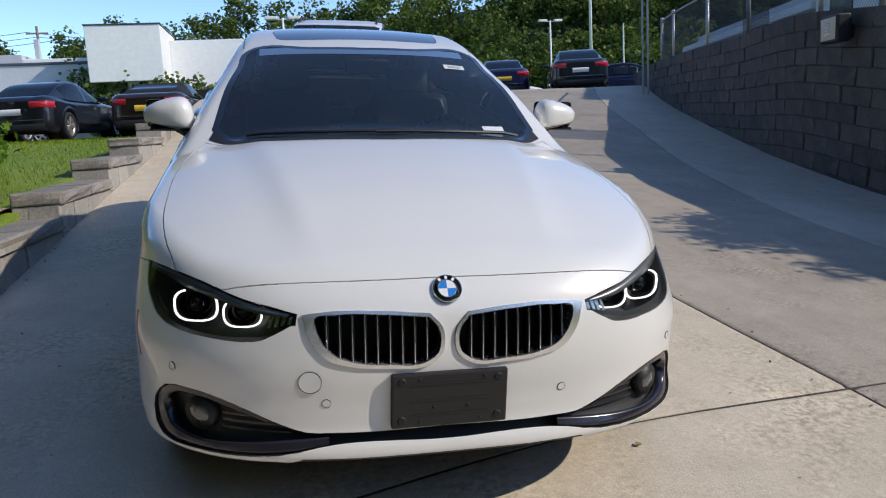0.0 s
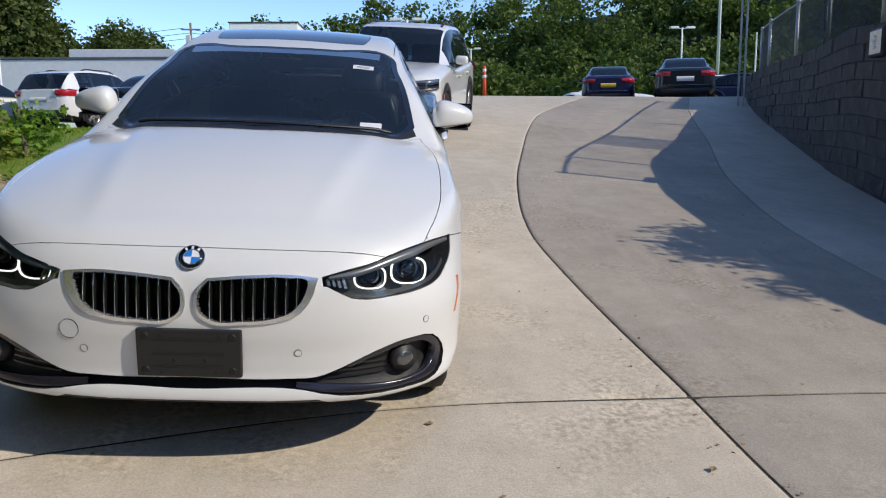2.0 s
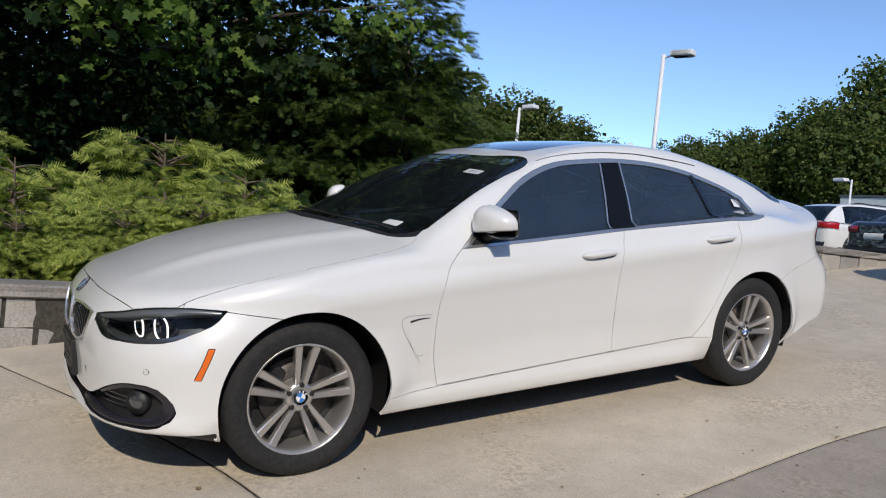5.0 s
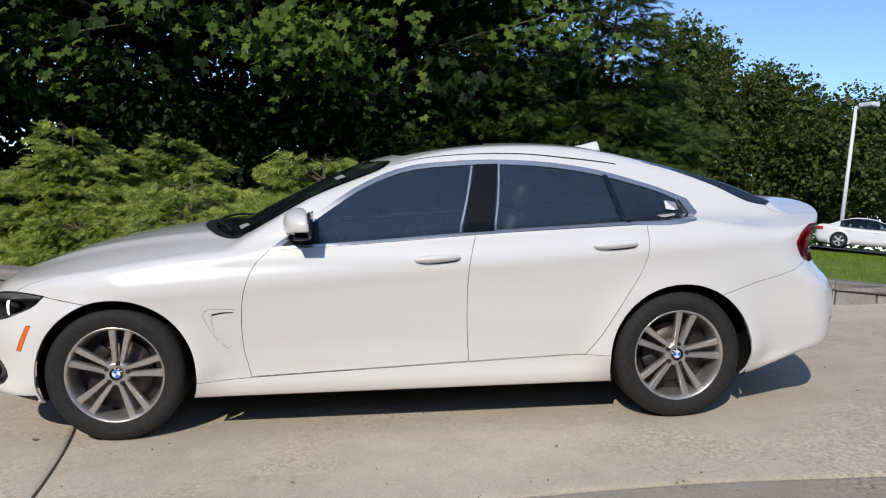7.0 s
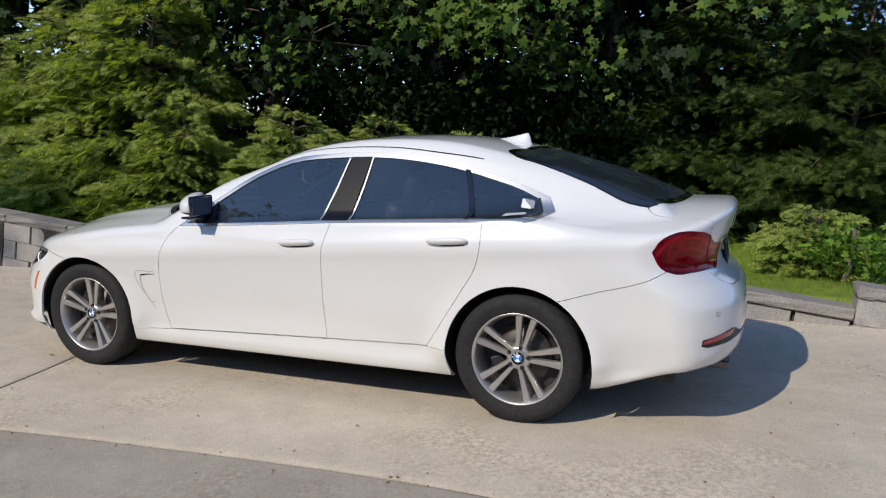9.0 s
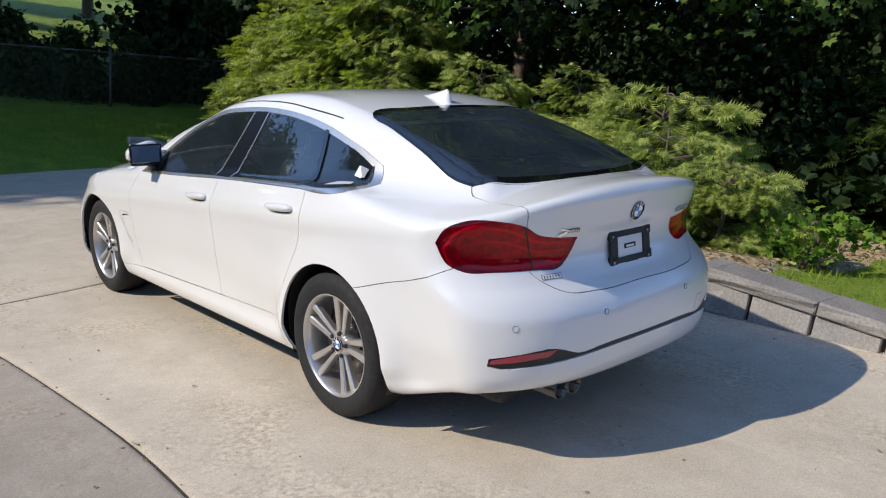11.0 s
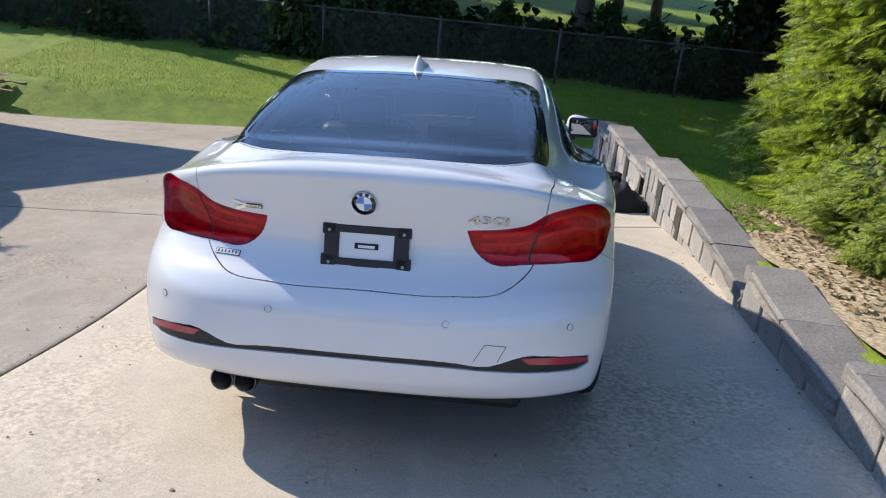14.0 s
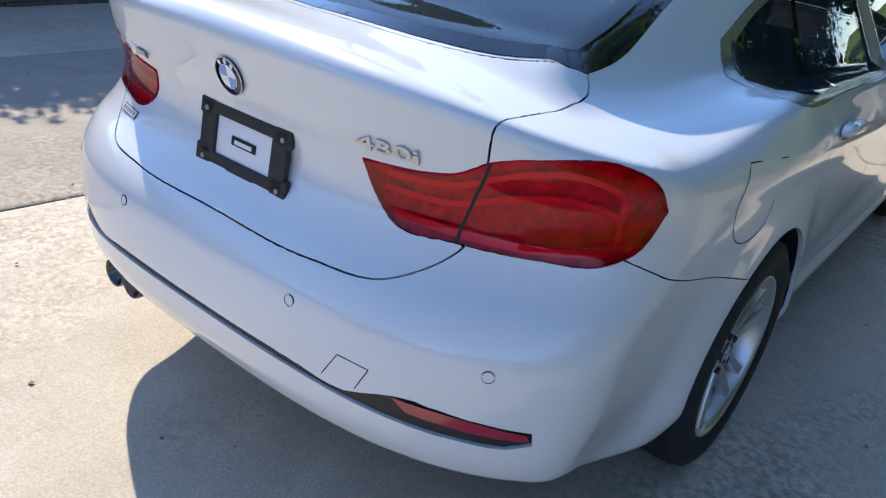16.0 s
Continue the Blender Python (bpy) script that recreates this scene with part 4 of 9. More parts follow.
# dark hedge and wood south of the lawn
def conifer(seed, h, r):
    global NP
    NP = np.random.default_rng(seed)
    z = h * NP.random(900) ** 1.2
    a = NP.uniform(0, 6.283, 900)
    q = r * (1 - (z / h) ** 1.6) * NP.uniform(0.6, 1.1, 900) * (1 + 0.15 * np.sin(3 * a + z * 2)) + 0.05
    tips = np.stack([q * np.cos(a), q * np.sin(a), z], 1)
    v, f = leaves_round(tips, 5, 0.14, 0.25, OVAL, OVAL_F, 0.8, 0.3)
    return limbs([([(0, 0, -0.1), (0, 0, h * 0.9)], 0.06, 0.01)], M["bark"]), raw_mesh("crown", v, f, M["hedge_leaf"])


hedge = [conifer(31, 2.9, 1.15), conifer(32, 2.4, 1.25)]
for i in range(27):
    x = -15.5 + 1.32 * i + 0.3 * math.sin(i * 3.1)
    y = -14.6 + 0.35 * math.sin(i * 1.7)
    low_one = 0.62 if -6.5 < x < 2.6 else 0.98
    tree_of("hedge_bush", pose(x, y, ground_at(x, y) - 0.03, 0, 0, i * 67) @ Matrix.Scale(low_one * (0.85 + 0.2 * math.sin(i * 2.3) ** 2), 4), "dark green dense evergreen bush in a shady row", "bush", *hedge[i % 2], "evergreen hedge bushes")


south = [broadleaf(41, 14, 5.5, 3.4, 1100, 0.36, M["wood_leaf"], per=9), broadleaf(42, 12, 5.0, 2.9, 1100, 0.36, M["wood_leaf"], per=9)]
for i, (x, y) in enumerate([(-13, -18), (-7.5, -17.2), (-2, -18.2), (4.0, -17.6), (9.5, -20.5), (15.5, -23), (23, -26), (20, -31), (-11, -24), (0.5, -26.5), (12, -29), (-6, -31), (6.5, -25), (-3.5, -23.5), (17, -35), (4, -36), (-12, -38), (-20, -30), (27, -37), (10.5, -41), (-2, -44)]):
    tree_of("shade_tree", pose(x, y, ground_at(x, y), 0, 0, i * 50) @ Matrix.Scale(0.66 + 0.12 * (i % 3) / 2, 4), "tall leafy broadleaf tree behind the hedge", "tree", *south[i % 2], "wood behind the hedge")
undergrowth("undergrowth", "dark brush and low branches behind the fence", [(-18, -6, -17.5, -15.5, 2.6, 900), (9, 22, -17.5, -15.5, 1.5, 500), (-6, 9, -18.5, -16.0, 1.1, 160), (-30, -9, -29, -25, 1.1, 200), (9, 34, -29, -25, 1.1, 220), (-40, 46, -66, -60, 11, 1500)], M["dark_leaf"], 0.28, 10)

# tall tree added out of view so that its crown shades the lawn
tall = broadleaf(45, 17.4, 2.9, 13.6, 900, 0.36, M["wood_leaf"], per=9)
tree_of("tall_tree", pose(19.9, -18.2, ground_at(19.9, -18.2)), "tall broadleaf tree with a high shady crown", "tree", *tall)

# bush on top of the retaining wall
for x, y, size in ((6.15, 1.15, 0.8), (6.25, 0.2, 0.55)):
    b = broadleaf(int(50 + 10 * y), 1.5, 0.85, 0.15, 260, 0.11, M["wood_leaf"], OVAL, OVAL_F, 12)
    tree_of("wall_top_bush", pose(x, y, float(wall_top(y)) - 0.15) @ Matrix.Scale(size, 4), "leafy green bush on top of the retaining wall", "bush", *b)

# trees beyond the far car park
M["far_leaf"] = material("olive_woodland_leaf", leaf_material((0.045, 0.075, 0.022), (0.095, 0.13, 0.04), (0.17, 0.19, 0.062)))
far = [broadleaf(61, 11, 4.2, 1.2, 1300, 0.20, M["far_leaf"], CLUMP, CLUMP_F, 14, 420), broadleaf(62, 9, 4.4, 0.8, 1300, 0.20, M["far_leaf"], CLUMP, CLUMP_F, 14, 420), broadleaf(63, 12.5, 3.6, 1.6, 1300, 0.20, M["far_leaf"], CLUMP, CLUMP_F, 14, 420)]
for az, dist, k, size in [(-70, 42, 0, 0.84), (-66, 46, 1, 0.92), (-61, 44, 2, 0.92), (-57, 48, 0, 0.9), (-52.5, 47, 1, 0.98), (-48.5, 52, 0, 0.74), (-45.5, 56, 2, 0.6), 
                          (-37, 112, 0, 1.6), (-34, 116, 1, 1.9), (-30.8, 110, 0, 1.95), (-27.5, 112, 2, 2.15), (-25.2, 116, 1, 1.9), (-20, 118, 1, 1.7), (-41, 100, 0, 1.3), (-44, 92, 1, 1.0)]:
    x, y = 2 + dist * math.sin(radians(az)), -2.5 + dist * math.cos(radians(az))
    tree_of("leafy_tree", pose(x, y, 0.9, 0, 0, az * 7) @ Matrix.Scale(size, 4), "leafy broadleaf tree beyond the car park", "tree", *far[k], "trees beyond the car park")

undergrowth("far_wood", "low green trees closing the far side of the car park", [(-66, -54, -5, 48, 7, 1500)], M["wood_leaf"], 0.5, 8)

# wooded hill on the skyline
NP = np.random.default_rng(71)


def hill_z(az, d):
    el = np.interp(az, [-14, -7, -3, 1.7, 5.7, 12, 20, 32, 50, 70], [4.2, 5.5, 6.1, 6.6, 7.6, 9.0, 10.0, 10.5, 10.5, 10])
    return 0.8 + np.tan(np.radians(el)) * 132 * step(84, 140, d) * 0.92


A, D = np.meshgrid(np.linspace(-16, 75, 60), np.linspace(82, 230, 24))
hx, hy = 1 + D * np.sin(np.radians(A)), -3 + D * np.cos(np.radians(A))
hill = new("hillside", grid_mesh("hillside", np.stack([hx, hy, hill_z(A, D)], -1), M["dark_leaf"]))
tagged(hill, "dark wooded hillside behind the car park", "hill", kind="structure")
V, F, o = [], [], 0
for row, d in enumerate((88, 98, 112, 130)):
    for az in np.arange(-13, 62, 2.7 - 0.15 * row):
        a, dd = az + NP.normal() * 0.5, d + NP.normal() * 2.5
        h, r = NP.uniform(6.5, 9.5), NP.uniform(3.0, 4.4)
        if row == 0:
            h *= 0.9
        c = (1 + dd * np.sin(np.radians(a)), -3 + dd * np.cos(np.radians(a)), hill_z(a, dd))
        tips = np.vstack([shell(60, (c[0], c[1], c[2] + h * 0.55), (r * 0.8, r * 0.8, h * 0.48), 0.75, -0.9)]
                         + [shell(26, (c[0] + r * 0.55 * np.cos(q), c[1] + r * 0.55 * np.sin(q), c[2] + h * NP.uniform(0.3, 0.8)), (r * 0.5, r * 0.5, h * 0.22), 0.7) for q in (0.3, 1.6, 2.9, 4.2, 5.5)])
        v, f = leaves_round(tips, 8, 0.42, 0.48, CLUMP, CLUMP_F, 0.8)
        V.append(v)
        F.append(f + o)
        o += len(v)
ob = new("hillside_wood", raw_mesh("hillside_wood", np.vstack(V), np.vstack(F), M["hill_leaf"]))
tagged(ob, "dense green broadleaf wood covering the hillside", "wood", kind="stuff")


# ---- the white car: its outer form as one smooth field ----
# axes: x to the car's left, y towards its tail, z up from the ground under the front axle
def smax(r, *v):
    """Rounded maximum: the fillet where surfaces meet has about the radius r."""
    out = v[0]
    for w in v[1:]:
        h = np.clip(0.5 + 0.5 * (out - w) / r, 0, 1)
        out = w + (out - w) * h + r * h * (1 - h)
    return out


def prof(table, u):
    a = np.array(table, float)
    lo, hi = a[0], a[-1]
    v = hermite(a[:, 0], a[:, 1], np.clip(u, lo[0], hi[0]))
    s0 = (a[1, 1] - a[0, 1]) / (a[1, 0] - a[0, 0])
    s1 = (a[-1, 1] - a[-2, 1]) / (a[-1, 0] - a[-2, 0])
    return v + np.minimum(u - lo[0], 0) * s0 + np.maximum(u - hi[0], 0) * s1


SIDE = [(0.15, 0.775), (0.20, 0.825), (0.25, 0.842), (0.32, 0.838), (0.38, 0.848), (0.50, 0.872), (0.62, 0.886), (0.72, 0.897),
        (0.79, 0.905), (0.825, 0.899), (0.88, 0.878), (0.95, 0.855), (1.02, 0.825), (1.12, 0.76)]
HOOD = [(-0.85, 0.60), (-0.74, 0.715), (-0.66, 0.772), (-0.5, 0.832), (-0.3, 0.892), (-0.1, 0.936), (0.1, 0.969), (0.3, 0.994), (0.5, 1.012), (0.7, 1.02),
        (1.0, 0.965), (1.6, 0.985), (2.2, 1.01), (2.8, 1.045), (3.1, 1.085), (3.4, 1.098), (3.62, 1.094), (3.775, 1.090), (3.9, 1.05)]
ROOF = [(0.30, 0.90), (0.55, 1.030), (0.8, 1.158), (1.0, 1.250), (1.18, 1.322), (1.32, 1.364), (1.5, 1.400), (1.72, 1.426), (1.95, 1.437),
        (2.2, 1.434), (2.42, 1.416), (2.64, 1.376), (3.05, 1.263), (3.40, 1.133), (3.52, 1.07), (3.62, 0.9)]
NOSE = [(0.17, -0.590), (0.20, -0.745), (0.24, -0.790), (0.29, -0.795), (0.33, -0.775), (0.40, -0.770), (0.50, -0.775), (0.58, -0.770), (0.66, -0.755),
        (0.72, -0.728), (0.78, -0.680), (0.85, -0.540), (1.0, -0.090)]
TAIL = [(0.20, 3.466), (0.27, 3.716), (0.32, 3.806), (0.38, 3.848), (0.45, 3.861), (0.56, 3.864), (0.64, 3.851), (0.69, 3.818), (0.735, 3.772),
        (0.80, 3.732), (0.88, 3.737), (0.945, 3.764), (1.00, 3.781), (1.06, 3.798), (1.10, 3.791), (1.2, 3.756)]


def lower(x, y, z):
    ax = np.abs(x)
    lift = 0.060 * (y - 1.1) * step(0.45, 0.75, z)
    side = prof(SIDE, z - lift)
    # flared wheel arches
    for ya, out in ((0.017, 0.886), (2.815, 0.902)):
        w = np.exp(-((np.hypot(y - ya, z - 0.33) - 0.375) / 0.095) ** 2) * step(0.18, 0.36, z)
        side = side + w * np.maximum(out - side, 0.0)
    # waist between the axles, and the taper to both ends
    side = side - 0.026 * np.exp(-((y - 1.35) / 0.75) ** 2) * step(0.3, 0.5, z)
    side = side - 0.055 * step(2.7, 3.6, y) * step(0.7, 1.0, z)
    side = side - 0.028 * step(2.95, 3.6, y)
    fa = ax - side
    k = np.clip(ax / 0.915, 0, 0.9999)
    round_f = 0.80 * (1 - (1 - k ** 3.0) ** (1 / 3.0))
    round_r = 0.70 * (1 - (1 - k ** 3.0) ** (1 / 3.0))
    # the lamps and bonnet edge sweep back more than the bumper
    fn = prof(NOSE, z) + round_f * (1 + 0.45 * step(0.52, 0.75, z)) - y
    fr = y - (prof(TAIL, z) - round_r * (1 + 0.22 * step(0.7, 1.0, z)))
    crown = 0.046 * (ax / 0.6) ** 2.4 * step(1.0, 0.6, y) + 0.09 * (ax / 0.7) ** 2.4 * step(2.7, 3.4, y)
    crease = 0.006 * np.exp(-((ax - (0.44 + 0.16 * y)) / 0.06) ** 2) * step(-0.72, -0.3, y) * step(0.75, 0.5, y)
    swell = 0.010 * step(0.13, -0.12, ax - (0.44 + 0.16 * y)) * step(-0.7, -0.2, y) * step(0.9, 0.55, y)
    ft = z - (prof(HOOD, y) - crown + crease + swell)
    fb = 0.17 + 0.078 * step(-0.25, -0.55, y) + 0.162 * step(3.0, 3.7, y) - z
    return smax(0.045, smax(0.05, smax(0.035, fa, ft), fn), smax(0.035, fr, fb))


def cabin(x, y, z):
    ax = np.abs(x)
    s = 0.818 - 0.54 * (z - 0.95) - 0.06 * (z - 0.95) ** 2
    s = s - 0.092 * np.clip((y - 2.05) / 1.0, 0, 2) ** 2
    fs = ax - s
    yy = y - 0.33 * ax ** 2 * step(2.0, 1.2, y) + 0.16 * ax ** 2 * step(2.0, 2.6, y)
    ft = z - (prof(ROOF, yy) - 0.032 * (ax / 0.6) ** 2.5 * step(0.9, 1.3, y) * step(3.4, 2.6, y))
    return smax(0.05, fs, ft * 0.9, 0.85 - z)


def car_field(x, y, z):
    a, b = lower(x, y, z), cabin(x, y, z)
    return -smax(0.02 + 0.05 * step(2.2, 2.9, y), -a, -b)


def car_skin(res):
    """Right half-space excluded: the skin of the half car with x >= 0, as points and quads, sampled from a box round a spine."""
    W, Y0, Y1, Z0, Z1 = 0.9, -0.8, 3.86, 0.16, 1.42
    nx, ny, nz = round(W / res), round((Y1 - Y0) / res), round((Z1 - Z0) / res)
    xs, ys, zs = np.linspace(0, W, nx + 1), np.linspace(Y0, Y1, ny + 1), np.linspace(Z0, Z1, nz + 1)
    pts, faces, index = [], [], {}

    def sheet(p, key, flip):
        r, c = p.shape[:2]
        ids = np.empty((r, c), int)
        for i in range(r):
            for j in range(c):
                k = key(i, j)
                if k not in index:
                    index[k] = len(pts)
                    pts.append(p[i, j])
                ids[i, j] = index[k]
        q = np.stack([ids[:-1, :-1], ids[:-1, 1:], ids[1:, 1:], ids[1:, :-1]], -1).reshape(-1, 4)
        faces.append(q[:, ::-1] if flip else q)

    A, B = np.meshgrid(ys, zs, indexing="ij")
    sheet(np.stack([0 * A + W, A, B], -1), lambda i, j: (nx, i, j), True)
    A, B = np.meshgrid(xs, ys, indexing="ij")
    sheet(np.stack([A, B, 0 * A + Z1], -1), lambda i, j: (i, j, nz), True)
    A, B = np.meshgrid(xs, zs, indexing="ij")
    sheet(np.stack([A, 0 * A + Y0, B], -1), lambda i, j: (i, 0, j), True)
    sheet(np.stack([A, 0 * A + Y1, B], -1), lambda i, j: (i, ny, j), False)
    P = np.array(pts)
    C = np.stack([0 * P[:, 0], np.clip(P[:, 1], 0.05, 3.0), 0.60 + 0 * P[:, 0]], 1)
    D = P - C
    D /= np.linalg.norm(D, axis=1)[:, None]
    lo, hi = np.full(len(P), 0.05), np.full(len(P), 1.6)
    s = np.linspace(0.05, 1.6, 60)
    f = np.stack([car_field(*(C + D * k).T) for k in s])
    first = np.argmax(f > 0, axis=0)
    lo, hi = s[np.maximum(first - 1, 0)], s[first]
    for _ in range(22):
        m = (lo + hi) / 2
        out = car_field(*(C + D * m[:, None]).T) > 0
        hi, lo = np.where(out, m, hi), np.where(out, lo, m)
    P = C + D * lo[:, None]
    P[np.abs(P[:, 0]) < 1e-6, 0] = 0
    return P, np.vstack(faces)


def car_normal(p):
    e = 2e-3
    x, y, z = p.T
    g = np.stack([car_field(x + e, y, z) - car_field(x - e, y, z), car_field(x, y + e, z) - car_field(x, y - e, z),
                  car_field(x, y, z + e) - car_field(x, y, z - e)], 1)
    return g / np.maximum(np.linalg.norm(g, axis=1), 1e-9)[:, None]


R2 = 0.5 ** 0.5
VIEWS = {  # from where an outline is laid on the skin: direction, horizontal, vertical
    "side": ((1, 0, 0), (0, 1, 0), (0, 0, 1)),
    "front": ((0, -1, 0), (1, 0, 0), (0, 0, 1)),
    "rear": ((0, 1, 0), (1, 0, 0), (0, 0, 1)),
    "top": ((0, 0, 1), (1, 0, 0), (0, 1, 0)),
    "nose_corner": ((R2, -R2, 0), (R2, R2, 0), (0, 0, 1)),
    "tail_corner": ((R2, R2, 0), (R2, -R2, 0), (0, 0, 1)),
    "tail_top": ((0, R2, R2), (1, 0, 0), (0, -R2, R2)),
}


def ring(pts, n, closed=True):
    """A smooth outline through corner points; points given twice stay sharp."""
    p = [tuple(q) for q in pts]
    runs, cur = [], [p[0]]
    for a, b in zip(p, p[1:] + ([p[0]] if closed else [])):
        if a == b:
            if len(cur) > 1:
                runs.append(cur)
            cur = [b]
        else:
            cur.append(b)
    if len(cur) > 1:
        runs.append(cur)
    out = []
    for r in runs:
        k = max(2, int(n * len(r) / len(p)) + 1)
        out += [tuple(q) for q in (spline(r, k) if len(r) > 2 else np.array(r))[:-1]]
    if not closed:
        out.append(p[-1])
    return np.array(out)


def sharp(*pts):
    return [q for p in pts for q in (p, p)]


def inside(poly, uv):
    x, y = uv[:, 0], uv[:, 1]
    hit = np.zeros(len(uv), bool)
    for (x0, y0), (x1, y1) in zip(poly, np.roll(poly, -1, 0)):
        c = (y0 > y) != (y1 > y)
        with np.errstate(divide="ignore", invalid="ignore"):
            hit ^= c & (x < (x1 - x0) * (y - y0) / (y1 - y0) + x0)
    return hit


def to_view(view, p):
    d, h, v = (np.array(a, float) for a in VIEWS[view])
    p = np.asarray(p, float)
    return np.stack([p @ h, p @ v], -1)


def cut(bm, view, outline, test, closed=True):
    """Cuts the skin along an outline seen from one side."""
    d, h, v = (Vector(a) for a in VIEWS[view])
    lo, hi = outline.min(0) - 0.05, outline.max(0) + 0.05
    cand = []
    for f in bm.faces:
        c = f.calc_center_median()
        u, w = c.dot(h), c.dot(v)
        if lo[0] < u < hi[0] and lo[1] < w < hi[1] and test(c):
            cand.append(f)
    segs = list(zip(outline, np.roll(outline, -1, 0)))
    for a, b in segs if closed else segs[:-1]:
        du, dw = b - a
        if du * du + dw * dw < 1e-10:
            continue
        l0, l1 = np.minimum(a, b) - 0.022, np.maximum(a, b) + 0.022
        near, rest = [], []
        for f in cand:
            if not f.is_valid:
                continue
            c = f.calc_center_median()
            u, w = c.dot(h), c.dot(v)
            (near if l0[0] < u < l1[0] and l0[1] < w < l1[1] else rest).append(f)
        if not near:
            continue
        geom = list({e for f in near for e in f.edges}) + list({x for f in near for x in f.verts}) + near
        n = (h * du + v * dw).cross(d)
        got = bmesh.ops.bisect_plane(bm, geom=geom, dist=1e-5, plane_co=h * a[0] + v * a[1], plane_no=n)
        cand = rest + [g for g in got["geom"] if isinstance(g, bmesh.types.BMFace)]


# outlines of the car's panels, windows and lamps
DLO = ring([(0.81, 0.936), (0.81, 0.936), (1.035, 1.095), (1.205, 1.201), (1.438, 1.288), (1.673, 1.312), (1.911, 1.317), (2.208, 1.296), (2.416, 1.261), (2.624, 1.206),
            (2.80, 1.146), (2.893, 1.085), (2.893, 1.048), (2.81, 1.033), (2.533, 1.022), (1.872, 0.992), (1.145, 0.950)], 56)
DLO_OUT = ring([(0.757, 0.923), (0.757, 0.923), (1.02, 1.113), (1.20, 1.224), (1.438, 1.312), (1.674, 1.336), (1.913, 1.341), (2.21, 1.320), (2.45, 1.279), (2.652, 1.221),
                (2.828, 1.161), (2.945, 1.098), (2.958, 1.050), (2.86, 1.019), (2.533, 1.008), (1.872, 0.979), (1.145, 0.937)], 56)
FRONT_DOOR = ring([(0.757, 0.923), (0.757, 0.923), (0.686, 0.853), (0.631, 0.721), (0.615, 0.580), (0.619, 0.436), (0.648, 0.298), (0.648, 0.298), (1.722, 0.334), (1.722, 0.334),
                   (1.714, 0.51), (1.715, 0.686), (1.726, 0.829), (1.762, 0.973), (1.762, 0.973), (1.145, 0.937)], 60)
REAR_DOOR = ring([(1.722, 0.334), (1.722, 0.334), (2.322, 0.353), (2.322, 0.353), (2.385, 0.439), (2.438, 0.521), (2.521, 0.651), (2.604, 0.793), (2.629, 0.892), (2.628, 1.010), (2.628, 1.010),
                  (1.872, 0.979), (1.762, 0.973), (1.762, 0.973), (1.726, 0.829), (1.715, 0.686), (1.714, 0.51)], 60)
SILL = np.array([(0.30, 0.276), (0.648, 0.294), (1.722, 0.330), (2.322, 0.349), (2.55, 0.352), (2.55, 0.0), (0.30, 0.0)])


def wheel_arch(y, r):
    a = np.radians(np.linspace(-25, 205, 48))
    return np.stack([y + r * np.cos(a), 0.33 + r * np.sin(a)], 1)


ARCH_F, ARCH_R = wheel_arch(0.017, 0.374), wheel_arch(2.815, 0.374)
HEADLAMP = ring(to_view("nose_corner", [(0.410, -0.722, 0.672), (0.410, -0.722, 0.672), (0.48, -0.69, 0.688), (0.55, -0.655, 0.700), (0.62, -0.59, 0.719), (0.70, -0.51, 0.731), (0.76, -0.437, 0.734),
                                        (0.832, -0.306, 0.725), (0.832, -0.306, 0.725), (0.832, -0.352, 0.680), (0.81, -0.435, 0.641), (0.785, -0.50, 0.616), (0.705, -0.60, 0.600), (0.62, -0.665, 0.597),
                                        (0.548, -0.697, 0.597), (0.50, -0.712, 0.604), (0.458, -0.72, 0.624), (0.412, -0.729, 0.644), (0.412, -0.729, 0.642)]), 64)
TAILLAMP = ring(to_view("tail_corner", [(0.807, 3.425, 0.893), (0.797, 3.455, 0.940), (0.750, 3.53, 0.980), (0.668, 3.63, 0.979), (0.587, 3.678, 0.957), (0.525, 3.692, 0.918), (0.48, 3.705, 0.907), (0.341, 3.731, 0.893),
                                        (0.341, 3.731, 0.893), (0.380, 3.725, 0.826), (0.422, 3.729, 0.793), (0.557, 3.691, 0.787), (0.68, 3.62, 0.788), (0.770, 3.535, 0.791), (0.797, 3.475, 0.818)]), 64)
KIDNEY = ring([(0.053, 0.667), (0.177, 0.677), (0.32, 0.679), (0.393, 0.670), (0.393, 0.670), (0.372, 0.604), (0.332, 0.556), (0.27, 0.536), (0.165, 0.526), (0.062, 0.529), (0.026, 0.553), (0.020, 0.63)], 48)
KIDNEY_IN = ring([(0.056, 0.659), (0.177, 0.669), (0.300, 0.671), (0.362, 0.662), (0.351, 0.613), (0.314, 0.567), (0.262, 0.547), (0.165, 0.536), (0.067, 0.538), (0.035, 0.559), (0.030, 0.628)], 44)
INTAKE = ring([(-0.01, 0.341), (-0.01, 0.341), (0.30, 0.339), (0.40, 0.343), (0.47, 0.368), (0.57, 0.412), (0.69, 0.441), (0.77, 0.430), (0.802, 0.390), (0.815, 0.34), (0.806, 0.300), (0.785, 0.282),
               (0.69, 0.276), (0.567, 0.277), (0.445, 0.288), (0.360, 0.306), (-0.01, 0.311), (-0.01, 0.311)], 60)
